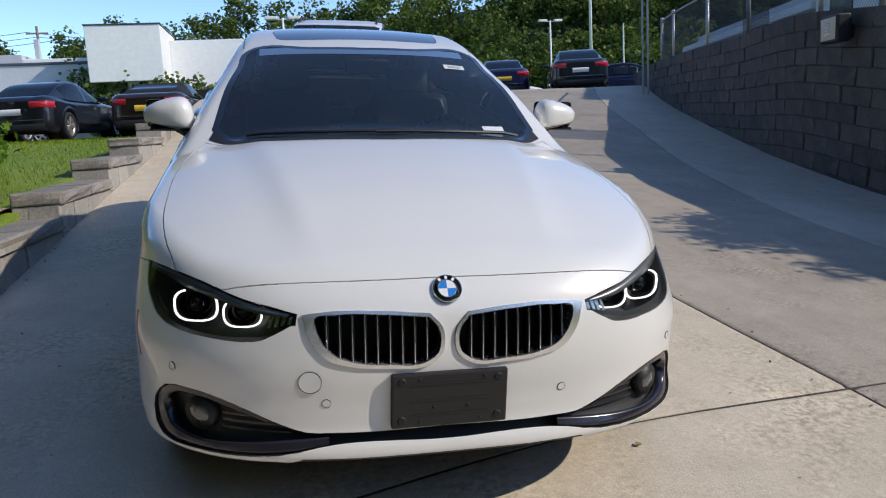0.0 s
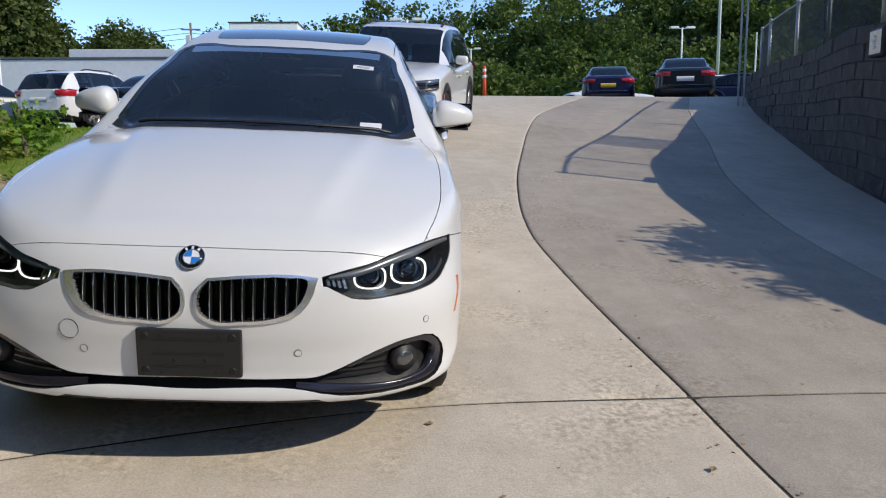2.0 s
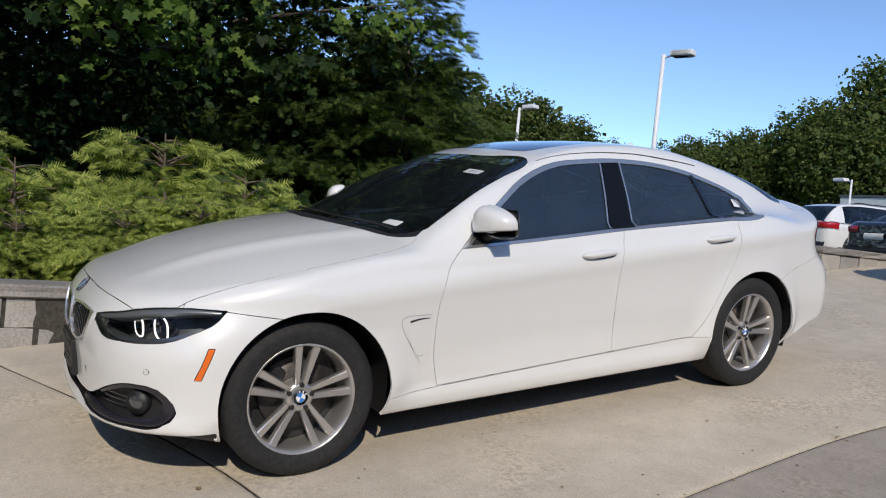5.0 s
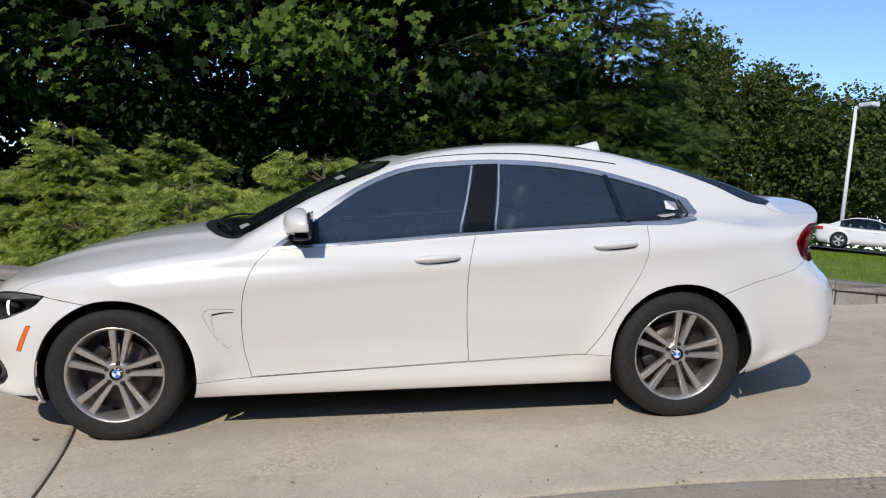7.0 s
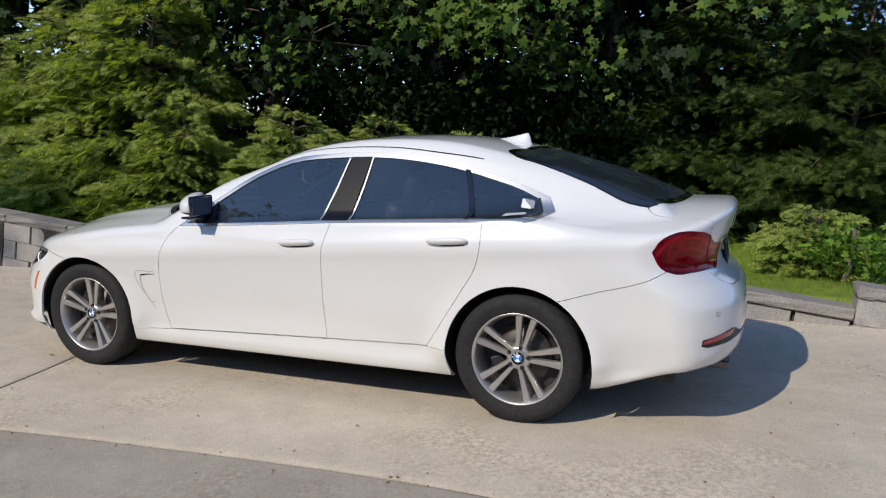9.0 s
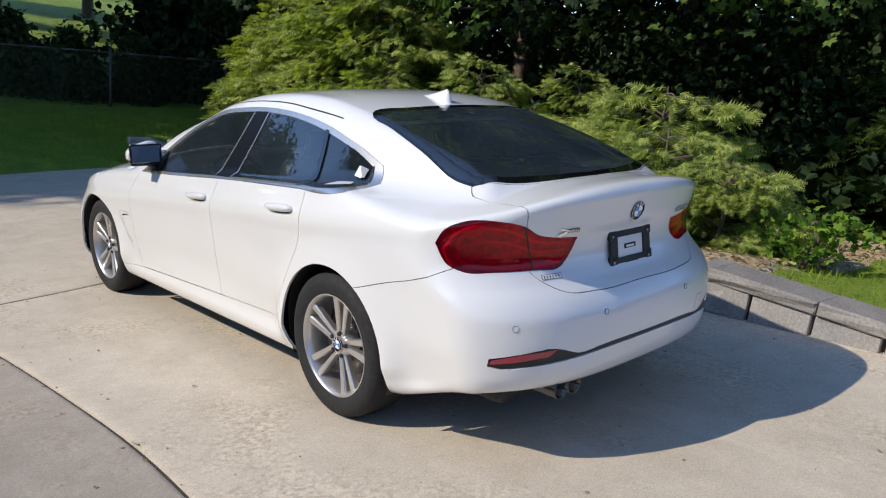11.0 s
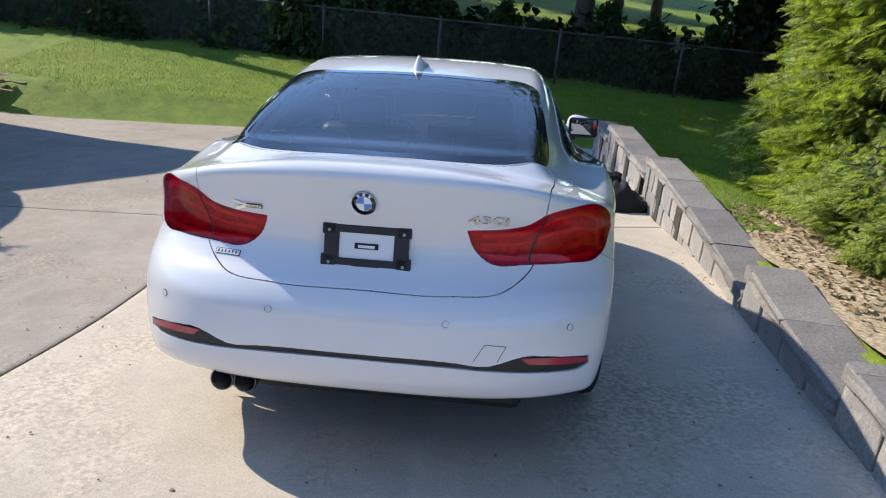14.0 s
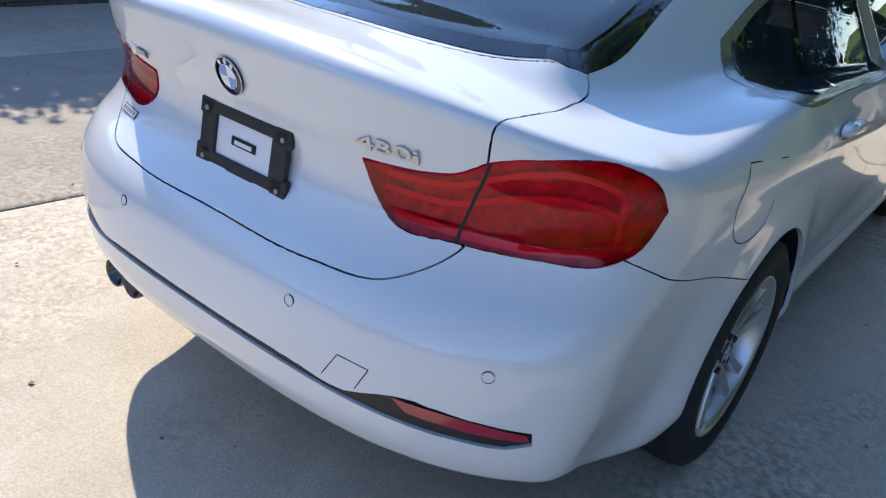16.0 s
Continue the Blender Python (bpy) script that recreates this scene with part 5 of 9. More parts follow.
HOOD_CUT = ring([(-0.01, -0.688), (-0.01, -0.688), (0.20, -0.685), (0.355, -0.672), (0.50, -0.644), (0.62, -0.602), (0.67, -0.575), (0.72, -0.505), (0.735, -0.465), (0.735, -0.465), (0.768, -0.36), (0.790, -0.241), (0.802, 0.0), (0.797, 0.27), (0.770, 0.47), (0.722, 0.59), (0.722, 0.59),
                 (0.55, 0.44), (0.31, 0.35), (-0.01, 0.305), (-0.01, 0.305)], 60)
WINDSCREEN = ring([(-0.01, 0.36), (-0.01, 0.36), (0.31, 0.395), (0.55, 0.475), (0.672, 0.605), (0.695, 0.66), (0.695, 0.66), (0.65, 0.93), (0.60, 1.15), (0.562, 1.325), (0.525, 1.35), (0.25, 1.26), (-0.01, 1.235), (-0.01, 1.235)], 56)
REAR_GLASS = ring([(-0.01, 2.685), (-0.01, 2.685), (0.30, 2.678), (0.49, 2.652), (0.528, 2.685), (0.555, 2.85), (0.580, 3.09), (0.592, 3.33), (0.578, 3.41), (0.50, 3.460), (0.28, 3.528), (-0.01, 3.560), (-0.01, 3.560)], 50)
SUNROOF = ring(sharp((-0.01, 1.385)) + [(0.30, 1.40), (0.40, 1.435), (0.42, 1.53), (0.42, 1.77), (0.40, 1.87), (0.30, 1.885)] + sharp((-0.01, 1.89)), 36)
LIP = ring(sharp((-0.01, 0.272), (0.40, 0.272), (0.455, 0.245), (0.92, 0.250), (0.92, 0.10), (-0.01, 0.10)), 24)
TAILGATE = ring(to_view("tail_top", [(-0.01, 3.575, 1.09), (-0.01, 3.575, 1.09), (0.29, 3.545, 1.09), (0.515, 3.468, 1.10), (0.584, 3.414, 1.105), (0.584, 3.414, 1.105), (0.613, 3.455, 1.074), (0.612, 3.53, 1.045), (0.600, 3.61, 1.02),
                                     (0.594, 3.677, 0.990), (0.588, 3.678, 0.950), (0.556, 3.693, 0.785), (0.512, 3.734, 0.735), (0.46, 3.772, 0.704), (0.30, 3.81, 0.691), (-0.01, 3.82, 0.691), (-0.01, 3.82, 0.691)]), 60)
REAR_STRIP = ring([(-0.01, 0.484), (-0.01, 0.484), (0.30, 0.482), (0.45, 0.474), (0.50, 0.492), (0.55, 0.507), (0.66, 0.500), (0.772, 0.484), (0.772, 0.484), (0.785, 0.466), (0.76, 0.449), (0.66, 0.446), (0.50, 0.452), (0.30, 0.463), (-0.01, 0.467), (-0.01, 0.467)], 50)
MARKER = np.array([(-0.362, 0.588), (-0.385, 0.590), (-0.412, 0.53), (-0.440, 0.470), (-0.416, 0.467), (-0.388, 0.53)])
SEAM_F = np.array([(-0.31, 0.722), (-0.25, 0.712), (-0.10, 0.686)])
SEAM_R = np.array([(3.02, 0.645), (3.055, 0.655), (3.21, 0.701), (3.34, 0.733), (3.43, 0.762), (3.50, 0.797), (3.57, 0.830)])

REGIONS = [  # name, view, outline, where it applies
    ("windscreen", "top", WINDSCREEN, lambda c: c[..., 2] > 0.9 and c[..., 1] < 1.6),
    ("rear_glass", "top", REAR_GLASS, lambda c: c[..., 2] > 0.95 and c[..., 1] > 2.2),
    ("sunroof", "top", SUNROOF, lambda c: c[..., 2] > 1.3),
    ("side_glass", "side", DLO, lambda c: c[..., 0] > 0.5),
    ("window_trim", "side", DLO_OUT, lambda c: c[..., 0] > 0.5),
    ("arch", "side", ARCH_F, lambda c: c[..., 0] > 0.6),
    ("arch", "side", ARCH_R, lambda c: c[..., 0] > 0.6),
    ("headlamp", "nose_corner", HEADLAMP, lambda c: c[..., 1] < -0.2 and c[..., 0] > 0.3),
    ("taillamp", "tail_corner", TAILLAMP, lambda c: c[..., 1] > 3.3 and c[..., 0] > 0.25),
    ("kidney_opening", "front", KIDNEY_IN, lambda c: c[..., 1] < -0.6),
    ("kidney_frame", "front", KIDNEY, lambda c: c[..., 1] < -0.6),
    ("intake", "front", INTAKE, lambda c: c[..., 1] < -0.4),
    ("lower_spoiler", "front", LIP, lambda c: c[..., 1] < -0.36),
    ("bonnet", "top", HOOD_CUT, lambda c: c[..., 2] > 0.68 and c[..., 1] < 0.8),
    ("tailgate", "tail_top", TAILGATE, lambda c: c[..., 1] > 3.3),
    ("rear_strip", "rear", REAR_STRIP, lambda c: c[..., 1] > 3.5),
    ("front_door", "side", FRONT_DOOR, lambda c: c[..., 0] > 0.6),
    ("rear_door", "side", REAR_DOOR, lambda c: c[..., 0] > 0.6),
    ("side_sill", "side", SILL, lambda c: c[..., 0] > 0.6),
    ("side_marker", "side", MARKER, lambda c: c[..., 0] > 0.6),
]


class Row:
    """A vertex seen as an array row, for the tests above."""

    def __init__(self, c):
        self.c = c

    def __getitem__(self, k):
        return self.c[k[-1]]


def cut_car():
    P, F = car_skin(0.0155)
    bm = bmesh.new()
    vs = [bm.verts.new(p) for p in P]
    for f in F:
        try:
            bm.faces.new([vs[i] for i in f])
        except ValueError:
            pass
    bm.faces.ensure_lookup_table()
    for name, view, outline, test in REGIONS:
        cut(bm, view, outline, lambda c, t=test: t(Row(c)))
    cut(bm, "side", SEAM_F, lambda c: c.x > 0.6 and c.y < 0, closed=False)
    cut(bm, "side", SEAM_R, lambda c: c.x > 0.5 and c.y > 3, closed=False)
    bm.verts.index_update()
    P = np.array([v.co[:] for v in bm.verts])
    polys = [[v.index for v in f.verts] for f in bm.faces]
    C = np.array([P[p].mean(0) for p in polys])
    bm.free()
    region = np.full(len(polys), "body", dtype=object)
    for name, view, outline, test in reversed(REGIONS):
        hit = inside(outline, to_view(view, C))
        ok = np.array([test(Row(c)) for c in C[hit]], bool)
        idx = np.where(hit)[0][ok]
        region[idx] = name
    low = region == "body"
    seam_f = np.interp(C[:, 1], [-0.9, -0.31, -0.25, -0.10], [0.735, 0.722, 0.712, 0.686])
    region[low & (C[:, 1] < -0.10) & (C[:, 2] < np.where(C[:, 1] < -0.45, 0.80, seam_f))] = "front_bumper"
    seam_r = np.interp(C[:, 1], SEAM_R[:, 0], SEAM_R[:, 1])
    region[low & (C[:, 1] > 3.02) & (C[:, 2] < seam_r)] = "rear_bumper"
    # whole car: both halves
    Q = np.vstack([P, P * [-1, 1, 1]])
    n = len(P)
    mid = np.abs(P[:, 0]) < 1e-5
    remap = np.arange(2 * n)
    remap[n:][mid] = np.arange(n)[mid]
    left = [list(p) for p in polys]
    right = [[int(remap[n + i]) for i in reversed(p)] for p in polys]
    return Q, left, right, region


def panel(name, pts, polys, mat, parent, depth=0.012, shrink=0.0016, label="", lift=0.0):
    """A panel of the skin: its edge stands back a little and turns inwards, so that a real gap shows."""
    used = sorted({i for p in polys for i in p})
    new_id = {o: k for k, o in enumerate(used)}
    V = pts[used].copy()
    N = car_normal(V)
    polys = [[new_id[i] for i in p] for p in polys]
    edges = {}
    for k, p in enumerate(polys):
        for a, b in zip(p, p[1:] + p[:1]):
            edges.setdefault((min(a, b), max(a, b)), []).append((a, b))
    rim = [e[0] for e in edges.values() if len(e) == 1]
    if shrink and rim:
        push = np.zeros_like(V)
        for a, b in rim:
            t = V[b] - V[a]
            for i in (a, b):
                s = np.cross(N[i], t)
                push[i] += s / max(np.linalg.norm(s), 1e-9)
        k = np.linalg.norm(push, axis=1)
        m = k > 1e-6
        V[m] += push[m] / k[m][:, None] * shrink
    V += N * lift
    base = len(V)
    faces, loopn = [list(p) for p in polys], [N[i] for p in polys for i in p]
    if depth and rim:
        ids = sorted({i for e in rim for i in e})
        down = {i: base + k for k, i in enumerate(ids)}
        V = np.vstack([V, V[ids] - N[ids] * depth])
        for a, b in rim:
            q = [b, a, down[a], down[b]]
            nn = np.cross(V[q[1]] - V[q[0]], V[q[3]] - V[q[0]])
            nn = nn / max(np.linalg.norm(nn), 1e-9)
            faces.append(q)
            loopn += [nn] * 4
    me = bpy.data.meshes.new(name)
    me.from_pydata(V.tolist(), [], faces)
    smooth(me)
    me.materials.append(mat)
    me.normals_split_custom_set([tuple(x) for x in loopn])
    ob = new(name, me)
    ob.parent = parent
    return tagged(ob, label) if label else ob


def project(view, uv):
    """Places and normals on the car's skin under points of one view."""
    d, h, v = (np.array(a, float) for a in VIEWS[view])
    uv = np.atleast_2d(np.asarray(uv, float))
    o = uv[:, :1] * h + uv[:, 1:] * v
    far = {"side": 1.3, "front": 1.3, "rear": 4.3, "top": 1.8, "nose_corner": 1.6, "tail_corner": 3.6, "tail_top": 4.2}[view]
    s = far - np.linspace(0, 1.7, 140)
    f = np.stack([car_field(*(o + d * k).T) for k in s])
    i = np.clip(np.argmax(f < 0, axis=0), 1, len(s) - 1)
    hi, lo = s[i - 1], s[i]
    for _ in range(20):
        m = (hi + lo) / 2
        out = car_field(*(o + d * m[:, None]).T) > 0
        hi, lo = np.where(out, m, hi), np.where(out, lo, m)
    p = o + d * lo[:, None]
    return p, car_normal(p)


def at_skin(view, u, w, lift=0.0):
    """A pose on the skin: z outwards, y as near to up (or back) as it goes."""
    p, n = project(view, [(u, w)])
    n = Vector(n[0])
    up = Vector((0, 0, 1)) if abs(n.z) < 0.9 else Vector((0, 1, 0))
    x = up.cross(n).normalized()
    y = n.cross(x)
    return Matrix.Translation(Vector(p[0]) + n * lift) @ Matrix((x, y, n)).transposed().to_4x4()


def band(name, view, a, b, mat, parent, lift=0.003, rows=2, mirror=1, label="", inward=0.0):
    """A strip on the skin between two curves of one view; edges turned inwards by inward."""
    a, b = np.asarray(a, float), np.asarray(b, float)
    g = np.stack([a + (b - a) * k for k in np.linspace(0, 1, rows)])
    p, n = project(view, g.reshape(-1, 2))
    q = (p + n * lift).reshape(g.shape[0], g.shape[1], 3)
    if inward:
        n = n.reshape(q.shape)
        q = np.concatenate([q[:1] - n[:1] * inward, q, q[-1:] - n[-1:] * inward])
    q = q * [mirror, 1, 1]
    ob = new(name, grid_mesh(name, q, mat))
    ob.parent = parent
    return tagged(ob, label) if label else ob


def offset(curve, dist):
    """An open or closed curve moved to its left by dist."""
    t = np.gradient(curve, axis=0)
    t /= np.maximum(np.linalg.norm(t, axis=1), 1e-9)[:, None]
    return curve + dist * np.stack([-t[:, 1], t[:, 0]], 1)


def line_band(name, view, pts, width, mat, parent, lift=0.0015, n=40, mirror=1, label=""):
    c = spline(pts, n) if len(pts) > 2 else np.array(pts, float)
    return band(name, view, offset(c, width / 2), offset(c, -width / 2), mat, parent, lift, mirror=mirror, label=label)


# ---- the white car, built ----
M["lamp_red"] = material("red_lens", glass_build((0.92, 0.05, 0.22), 1.45))
M["red_inner"] = material("red_reflector", plain((0.68, 0.010, 0.12), 0.4, coat=0.2, grain=0.4, scale=40))
M["bar_red"] = material("bright_red_bar", plain((1.0, 0.10, 0.20), 0.3, coat=0.3))
M["reflector"] = material("red_bumper_reflector", plain((0.36, 0.005, 0.03), 0.18, coat=1.0))
M["mirror"] = material("mirror_glass", plain((0.34, 0.37, 0.42), 0.01, 1.0))
M["emblem_blue"] = material("emblem_blue", plain((0.02, 0.20, 0.62), 0.25, coat=1.0))
M["emblem_white"] = material("emblem_white", plain((0.82, 0.82, 0.82), 0.25, coat=1.0))
M["disc"] = material("worn_steel", plain((0.085, 0.075, 0.07), 0.5, 0.6, grain=0.35, scale=30))
M["amber"] = material("amber_lens", plain((0.80, 0.16, 0.02), 0.25, coat=0.5))
M["label_grey"] = material("label_print", plain((0.25, 0.27, 0.3), 0.7))
M["dark_chrome"] = material("dark_chrome", plain((0.12, 0.12, 0.125), 0.2, 0.9))
M["lamp_shell"] = material("lamp_shell", plain((0.10, 0.105, 0.11), 0.42, 0.5, grain=0.2, scale=60))
M["bright_trim"] = material("bright_trim", plain((0.88, 0.88, 0.89), 0.24, 0.85))
M["fog_glass"] = material("fog_lamp_glass", plain((0.13, 0.135, 0.14), 0.18, 0.6, coat=0.6))
M["slat"] = material("grille_slat_black", plain((0.007, 0.007, 0.008), 0.35, spec=0.3))
M["badge_metal"] = material("badge_metal", plain((0.50, 0.51, 0.53), 0.22, 0.9))
M["cream"] = material("cream_cabin_trim", plain((0.52, 0.49, 0.43), 0.85, grain=0.08))
M["rear_tint"] = material("rear_screen_glass", glass_build((0.68, 0.74, 0.76), 2.3, 0.035))
M["brow"] = material("brow_grey", plain((0.30, 0.31, 0.32), 0.28, 0.6))
M["pillar"] = material("matt_black_pillar", plain((0.006, 0.007, 0.009), 0.3, spec=0.2))
M["lining"] = material("grey_headlining", plain((0.30, 0.29, 0.27), 0.9, grain=0.1))
M["cabin"] = material("black_cabin_trim", plain((0.02, 0.02, 0.021), 0.6, grain=0.2, scale=80))
M["leather"] = material("black_leather", plain((0.028, 0.027, 0.027), 0.45, grain=0.15, scale=120))


def emit(color, strength):
    def build(t, p):
        p.inputs["Base Color"].default_value = (0.9, 0.9, 0.9, 1)
        p.inputs["Emission Color"].default_value = (*color, 1)
        p.inputs["Emission Strength"].default_value = strength
    return build


M["drl"] = material("lit_light_ring", emit((1.0, 0.98, 0.92), 0.85))

car = thing("car", RAMP, "white four-door coupe parked on the sloping concrete", "car")
Q, LEFT, RIGHT, REG = cut_car()


def pick(name, halves="LR"):
    idx = np.where(REG == name)[0]
    out = []
    if "L" in halves:
        out += [LEFT[i] for i in idx]
    if "R" in halves:
        out += [RIGHT[i] for i in idx]
    return out


panel("body_shell", Q, pick("body"), M["white"], car)
panel("bonnet", Q, pick("bonnet"), M["white"], car, shrink=0.0022)
panel("front_bumper", Q, pick("front_bumper"), M["white"], car)
panel("lower_spoiler", Q, pick("lower_spoiler"), M["black_plastic"], car, label="black plastic lower spoiler", lift=-0.004)
panel("rear_bumper", Q, pick("rear_bumper"), M["white"], car)
panel("tailgate", Q, pick("tailgate"), M["white"], car, shrink=0.0026)
panel("sunroof", Q, pick("sunroof"), M["black_gloss"], car, label="dark glass sunroof panel")
panel("windscreen", Q, pick("windscreen"), M["screen"], car, depth=0, shrink=0, label="tinted windscreen")
panel("rear_window", Q, pick("rear_glass"), M["rear_tint"], car, depth=0, shrink=0, label="tinted rear window")
for s in "LR":
    panel("front_door", Q, pick("front_door", s), M["white"], car)
    panel("rear_door", Q, pick("rear_door", s), M["white"], car)
    panel("side_sill", Q, pick("side_sill", s), M["white"], car)
    panel("side_window", Q, pick("side_glass", s), M["glass"], car, depth=0, shrink=0, lift=-0.004, label="tinted side glass")
    panel("window_trim", Q, pick("window_trim", s), M["satin"], car, depth=0.02, shrink=0.0, lift=0.002, label="satin metal window surround")
    panel("headlamp_lens", Q, pick("headlamp", s), M["clear"], car, depth=0, shrink=0.001, label="clear headlamp lens")
    panel("tail_lamp_lens", Q, pick("taillamp", s), M["lamp_red"], car, depth=0, shrink=0.001, lift=0.003, label="red tail lamp lens")
    panel("kidney_frame", Q, pick("kidney_frame", s), M["bright_trim"], car, depth=0.04, shrink=0, lift=0.006, label="chrome grille surround")
    panel("side_marker", Q, pick("side_marker", s), M["amber"], car, label="amber side marker")
panel("rear_strip", Q, pick("rear_strip"), M["black_plastic"], car, lift=-0.006, label="black plastic bumper strip")

# bowls and linings behind the openings
for s in "LR":
    panel("grille_backing", Q, pick("kidney_opening", s), M["seal"], car, depth=-0.09, shrink=0, lift=-0.09)
    panel("headlamp_bowl", Q, pick("headlamp", s), M["lamp_shell"], car, depth=-0.122, shrink=0, lift=-0.125)
    panel("tail_lamp_reflector", Q, pick("taillamp", s), M["red_inner"], car, depth=-0.018, shrink=0, lift=-0.018)
panel("intake_lining", Q, pick("intake"), M["black_plastic"], car, depth=-0.045, shrink=0, lift=-0.045)


def both(fn):
    for k in (1, -1):
        fn(k)


def inset_ring(outline, dist):
    return offset(outline, dist)


def add_front(k):
    # grille slats
    for x in np.arange(0.062, 0.36, 0.0335):
        zs = np.linspace(0.50, 0.70, 120)
        ok = zs[inside(KIDNEY_IN, np.stack([0 * zs + x, zs], 1))]
        if len(ok) < 4:
            continue
        z = np.linspace(ok[0] - 0.004, ok[-1] + 0.004, 9)
        p, n = project("front", np.stack([0 * z + x, z], 1))
        rows = []
        for dx, dy in ((-0.0055, 0.045), (-0.0055, 0.010), (-0.003, 0.004), (0.003, 0.004), (0.0055, 0.010), (0.0055, 0.045)):
            rows.append(p + np.array([dx, dy, 0]))
        slat = new("grille_slat", grid_mesh("grille_slat", np.array(rows) * [k, 1, 1], M["slat"], False))
        slat.parent = car
        edge = new("slat_edge", grid_mesh("slat_edge", np.array([p + [-0.0011, 0.0036, 0], p + [0, 0.0026, 0], p + [0.0011, 0.0036, 0]]) * [k, 1, 1], M["chrome"]))
        edge.parent = slat
    # light rings and projectors, set well back behind the lens
    for cx, cy, cz, hx_, hz_, yaw in ((0.680, -0.522, 0.645, 0.060, 0.046, 12), (0.551, -0.580, 0.634, 0.052, 0.040, 6)):
        m = Matrix.Translation((cx, cy, cz)) @ Matrix.Rotation(radians(yaw), 4, "Z") @ Matrix.Rotation(radians(90), 4, "X")
        m = Matrix.Scale(k, 4, (1, 0, 0)) @ m
        a = np.radians(np.linspace(-250, 70, 44))
        ring_pts = np.stack([hx_ * np.sign(np.cos(a)) * np.abs(np.cos(a)) ** 0.72, hz_ * np.sign(np.sin(a)) * np.abs(np.sin(a)) ** 0.72], 1)
        rows = []
        for b in np.linspace(0, 2 * np.pi, 9):
            q = ring_pts * (1 + 0.062 * np.cos(b))
            rows.append([tuple(m @ Vector((u, w, 0.004 * np.sin(b)))) for u, w in q])
        ob = new("light_ring", grid_mesh("light_ring", np.array(rows), M["drl"]))
        ob.parent = car
        tagged(ob, "lit white ring of the headlamp")
        bm = bmesh.new()
        bmesh.ops.create_uvsphere(bm, u_segments=24, v_segments=12, radius=hz_ * 0.72, matrix=m @ Matrix.Translation((0, 0, -0.030)))
        part("projector", bm, M["black_gloss"], car, "dark glass projector", True)
        bm = bmesh.new()
        bmesh.ops.create_cone(bm, cap_ends=False, segments=32, radius1=hz_ * 0.74, radius2=hz_ * 0.90, depth=0.03, matrix=m @ Matrix.Diagonal((1.12, 1, 1, 1)) @ Matrix.Translation((0, 0, -0.012)))
        part("projector_bezel", bm, M["dark_chrome"], car, "dark chrome lamp bezel", True)
    top = ring(to_view("nose_corner", [(0.43, -0.715, 0.674), (0.55, -0.655, 0.697), (0.62, -0.59, 0.716), (0.70, -0.51, 0.728), (0.76, -0.437, 0.731), (0.822, -0.325, 0.723)]), 30, closed=False)
    drop = np.stack([0 * top[:, 0], np.interp(np.linspace(0, 1, len(top)), [0, 0.15, 0.6, 1], [0.008, 0.018, 0.024, 0.012])], 1)
    band("headlamp_brow", "nose_corner", top, top - drop, M["brow"], car, -0.006, mirror=k, label="satin grey brow inside the headlamp", inward=0.05)
    low = ring(to_view("nose_corner", [(0.50, -0.708, 0.618), (0.56, -0.69, 0.606), (0.64, -0.65, 0.604), (0.71, -0.595, 0.607), (0.785, -0.498, 0.624), (0.818, -0.41, 0.655)]), 30, closed=False)
    band("headlamp_base", "nose_corner", low + [0, 0.014], low, M["grey_paint"], car, -0.018, mirror=k)
    for j in range(4):
        u0 = to_view("nose_corner", (0.425 + 0.018 * j, -0.722 + 0.004 * j, 0.0))[0]
        band("turn_signal_rib", "nose_corner", [(u0, 0.668 + 0.003 * j), (u0 + 0.009, 0.669 + 0.003 * j)], [(u0, 0.646 - 0.004 * j), (u0 + 0.009, 0.646 - 0.004 * j)], M["satin"], car, -0.02, mirror=k)
    # lower pod: blade, fog lamp and slats
    up = spline([(0.33, 0.330), (0.45, 0.322), (0.57, 0.312), (0.70, 0.308), (0.77, 0.325), (0.785, 0.37), (0.755, 0.408), (0.68, 0.420), (0.58, 0.395), (0.50, 0.366)], 50)
    dn = spline([(0.33, 0.312), (0.45, 0.292), (0.57, 0.281), (0.70, 0.280), (0.795, 0.294), (0.812, 0.38), (0.773, 0.428), (0.68, 0.440), (0.565, 0.410), (0.48, 0.372)], 50)
    band("intake_surround", "front", up, dn, M["violet_plastic"], car, -0.006, rows=5, mirror=k, label="dark satin trim of the bumper intake", inward=0.03)
    m = Matrix.Scale(k, 4, (1, 0, 0)) @ at_skin("front", 0.688, 0.362, -0.035)
    bm = bmesh.new()
    tube(bm, (0, 0, -0.02), (0, 0, 0.020), 0.052, 0.048, 28)
    bmesh.ops.transform(bm, matrix=m, verts=bm.verts)
    fog = part("fog_lamp_housing", bm, M["black_plastic"], car, "", True)
    bm = bmesh.new()
    bmesh.ops.create_uvsphere(bm, u_segments=24, v_segments=10, radius=0.040, matrix=m @ Matrix.Translation((0, 0, 0.012)) @ Matrix.Diagonal((1, 0.8, 0.35, 1)))
    part("fog_lamp", bm, M["fog_glass"], fog, "grey fog lamp glass", True)
    for i, z in enumerate((0.335, 0.350, 0.366)):
        line_band("intake_slat", "front", [(0.44 + 0.03 * i, z), (0.53, z + 0.001), (0.63, z + 0.002)], 0.004, M["violet_plastic"], car, -0.034, mirror=k)
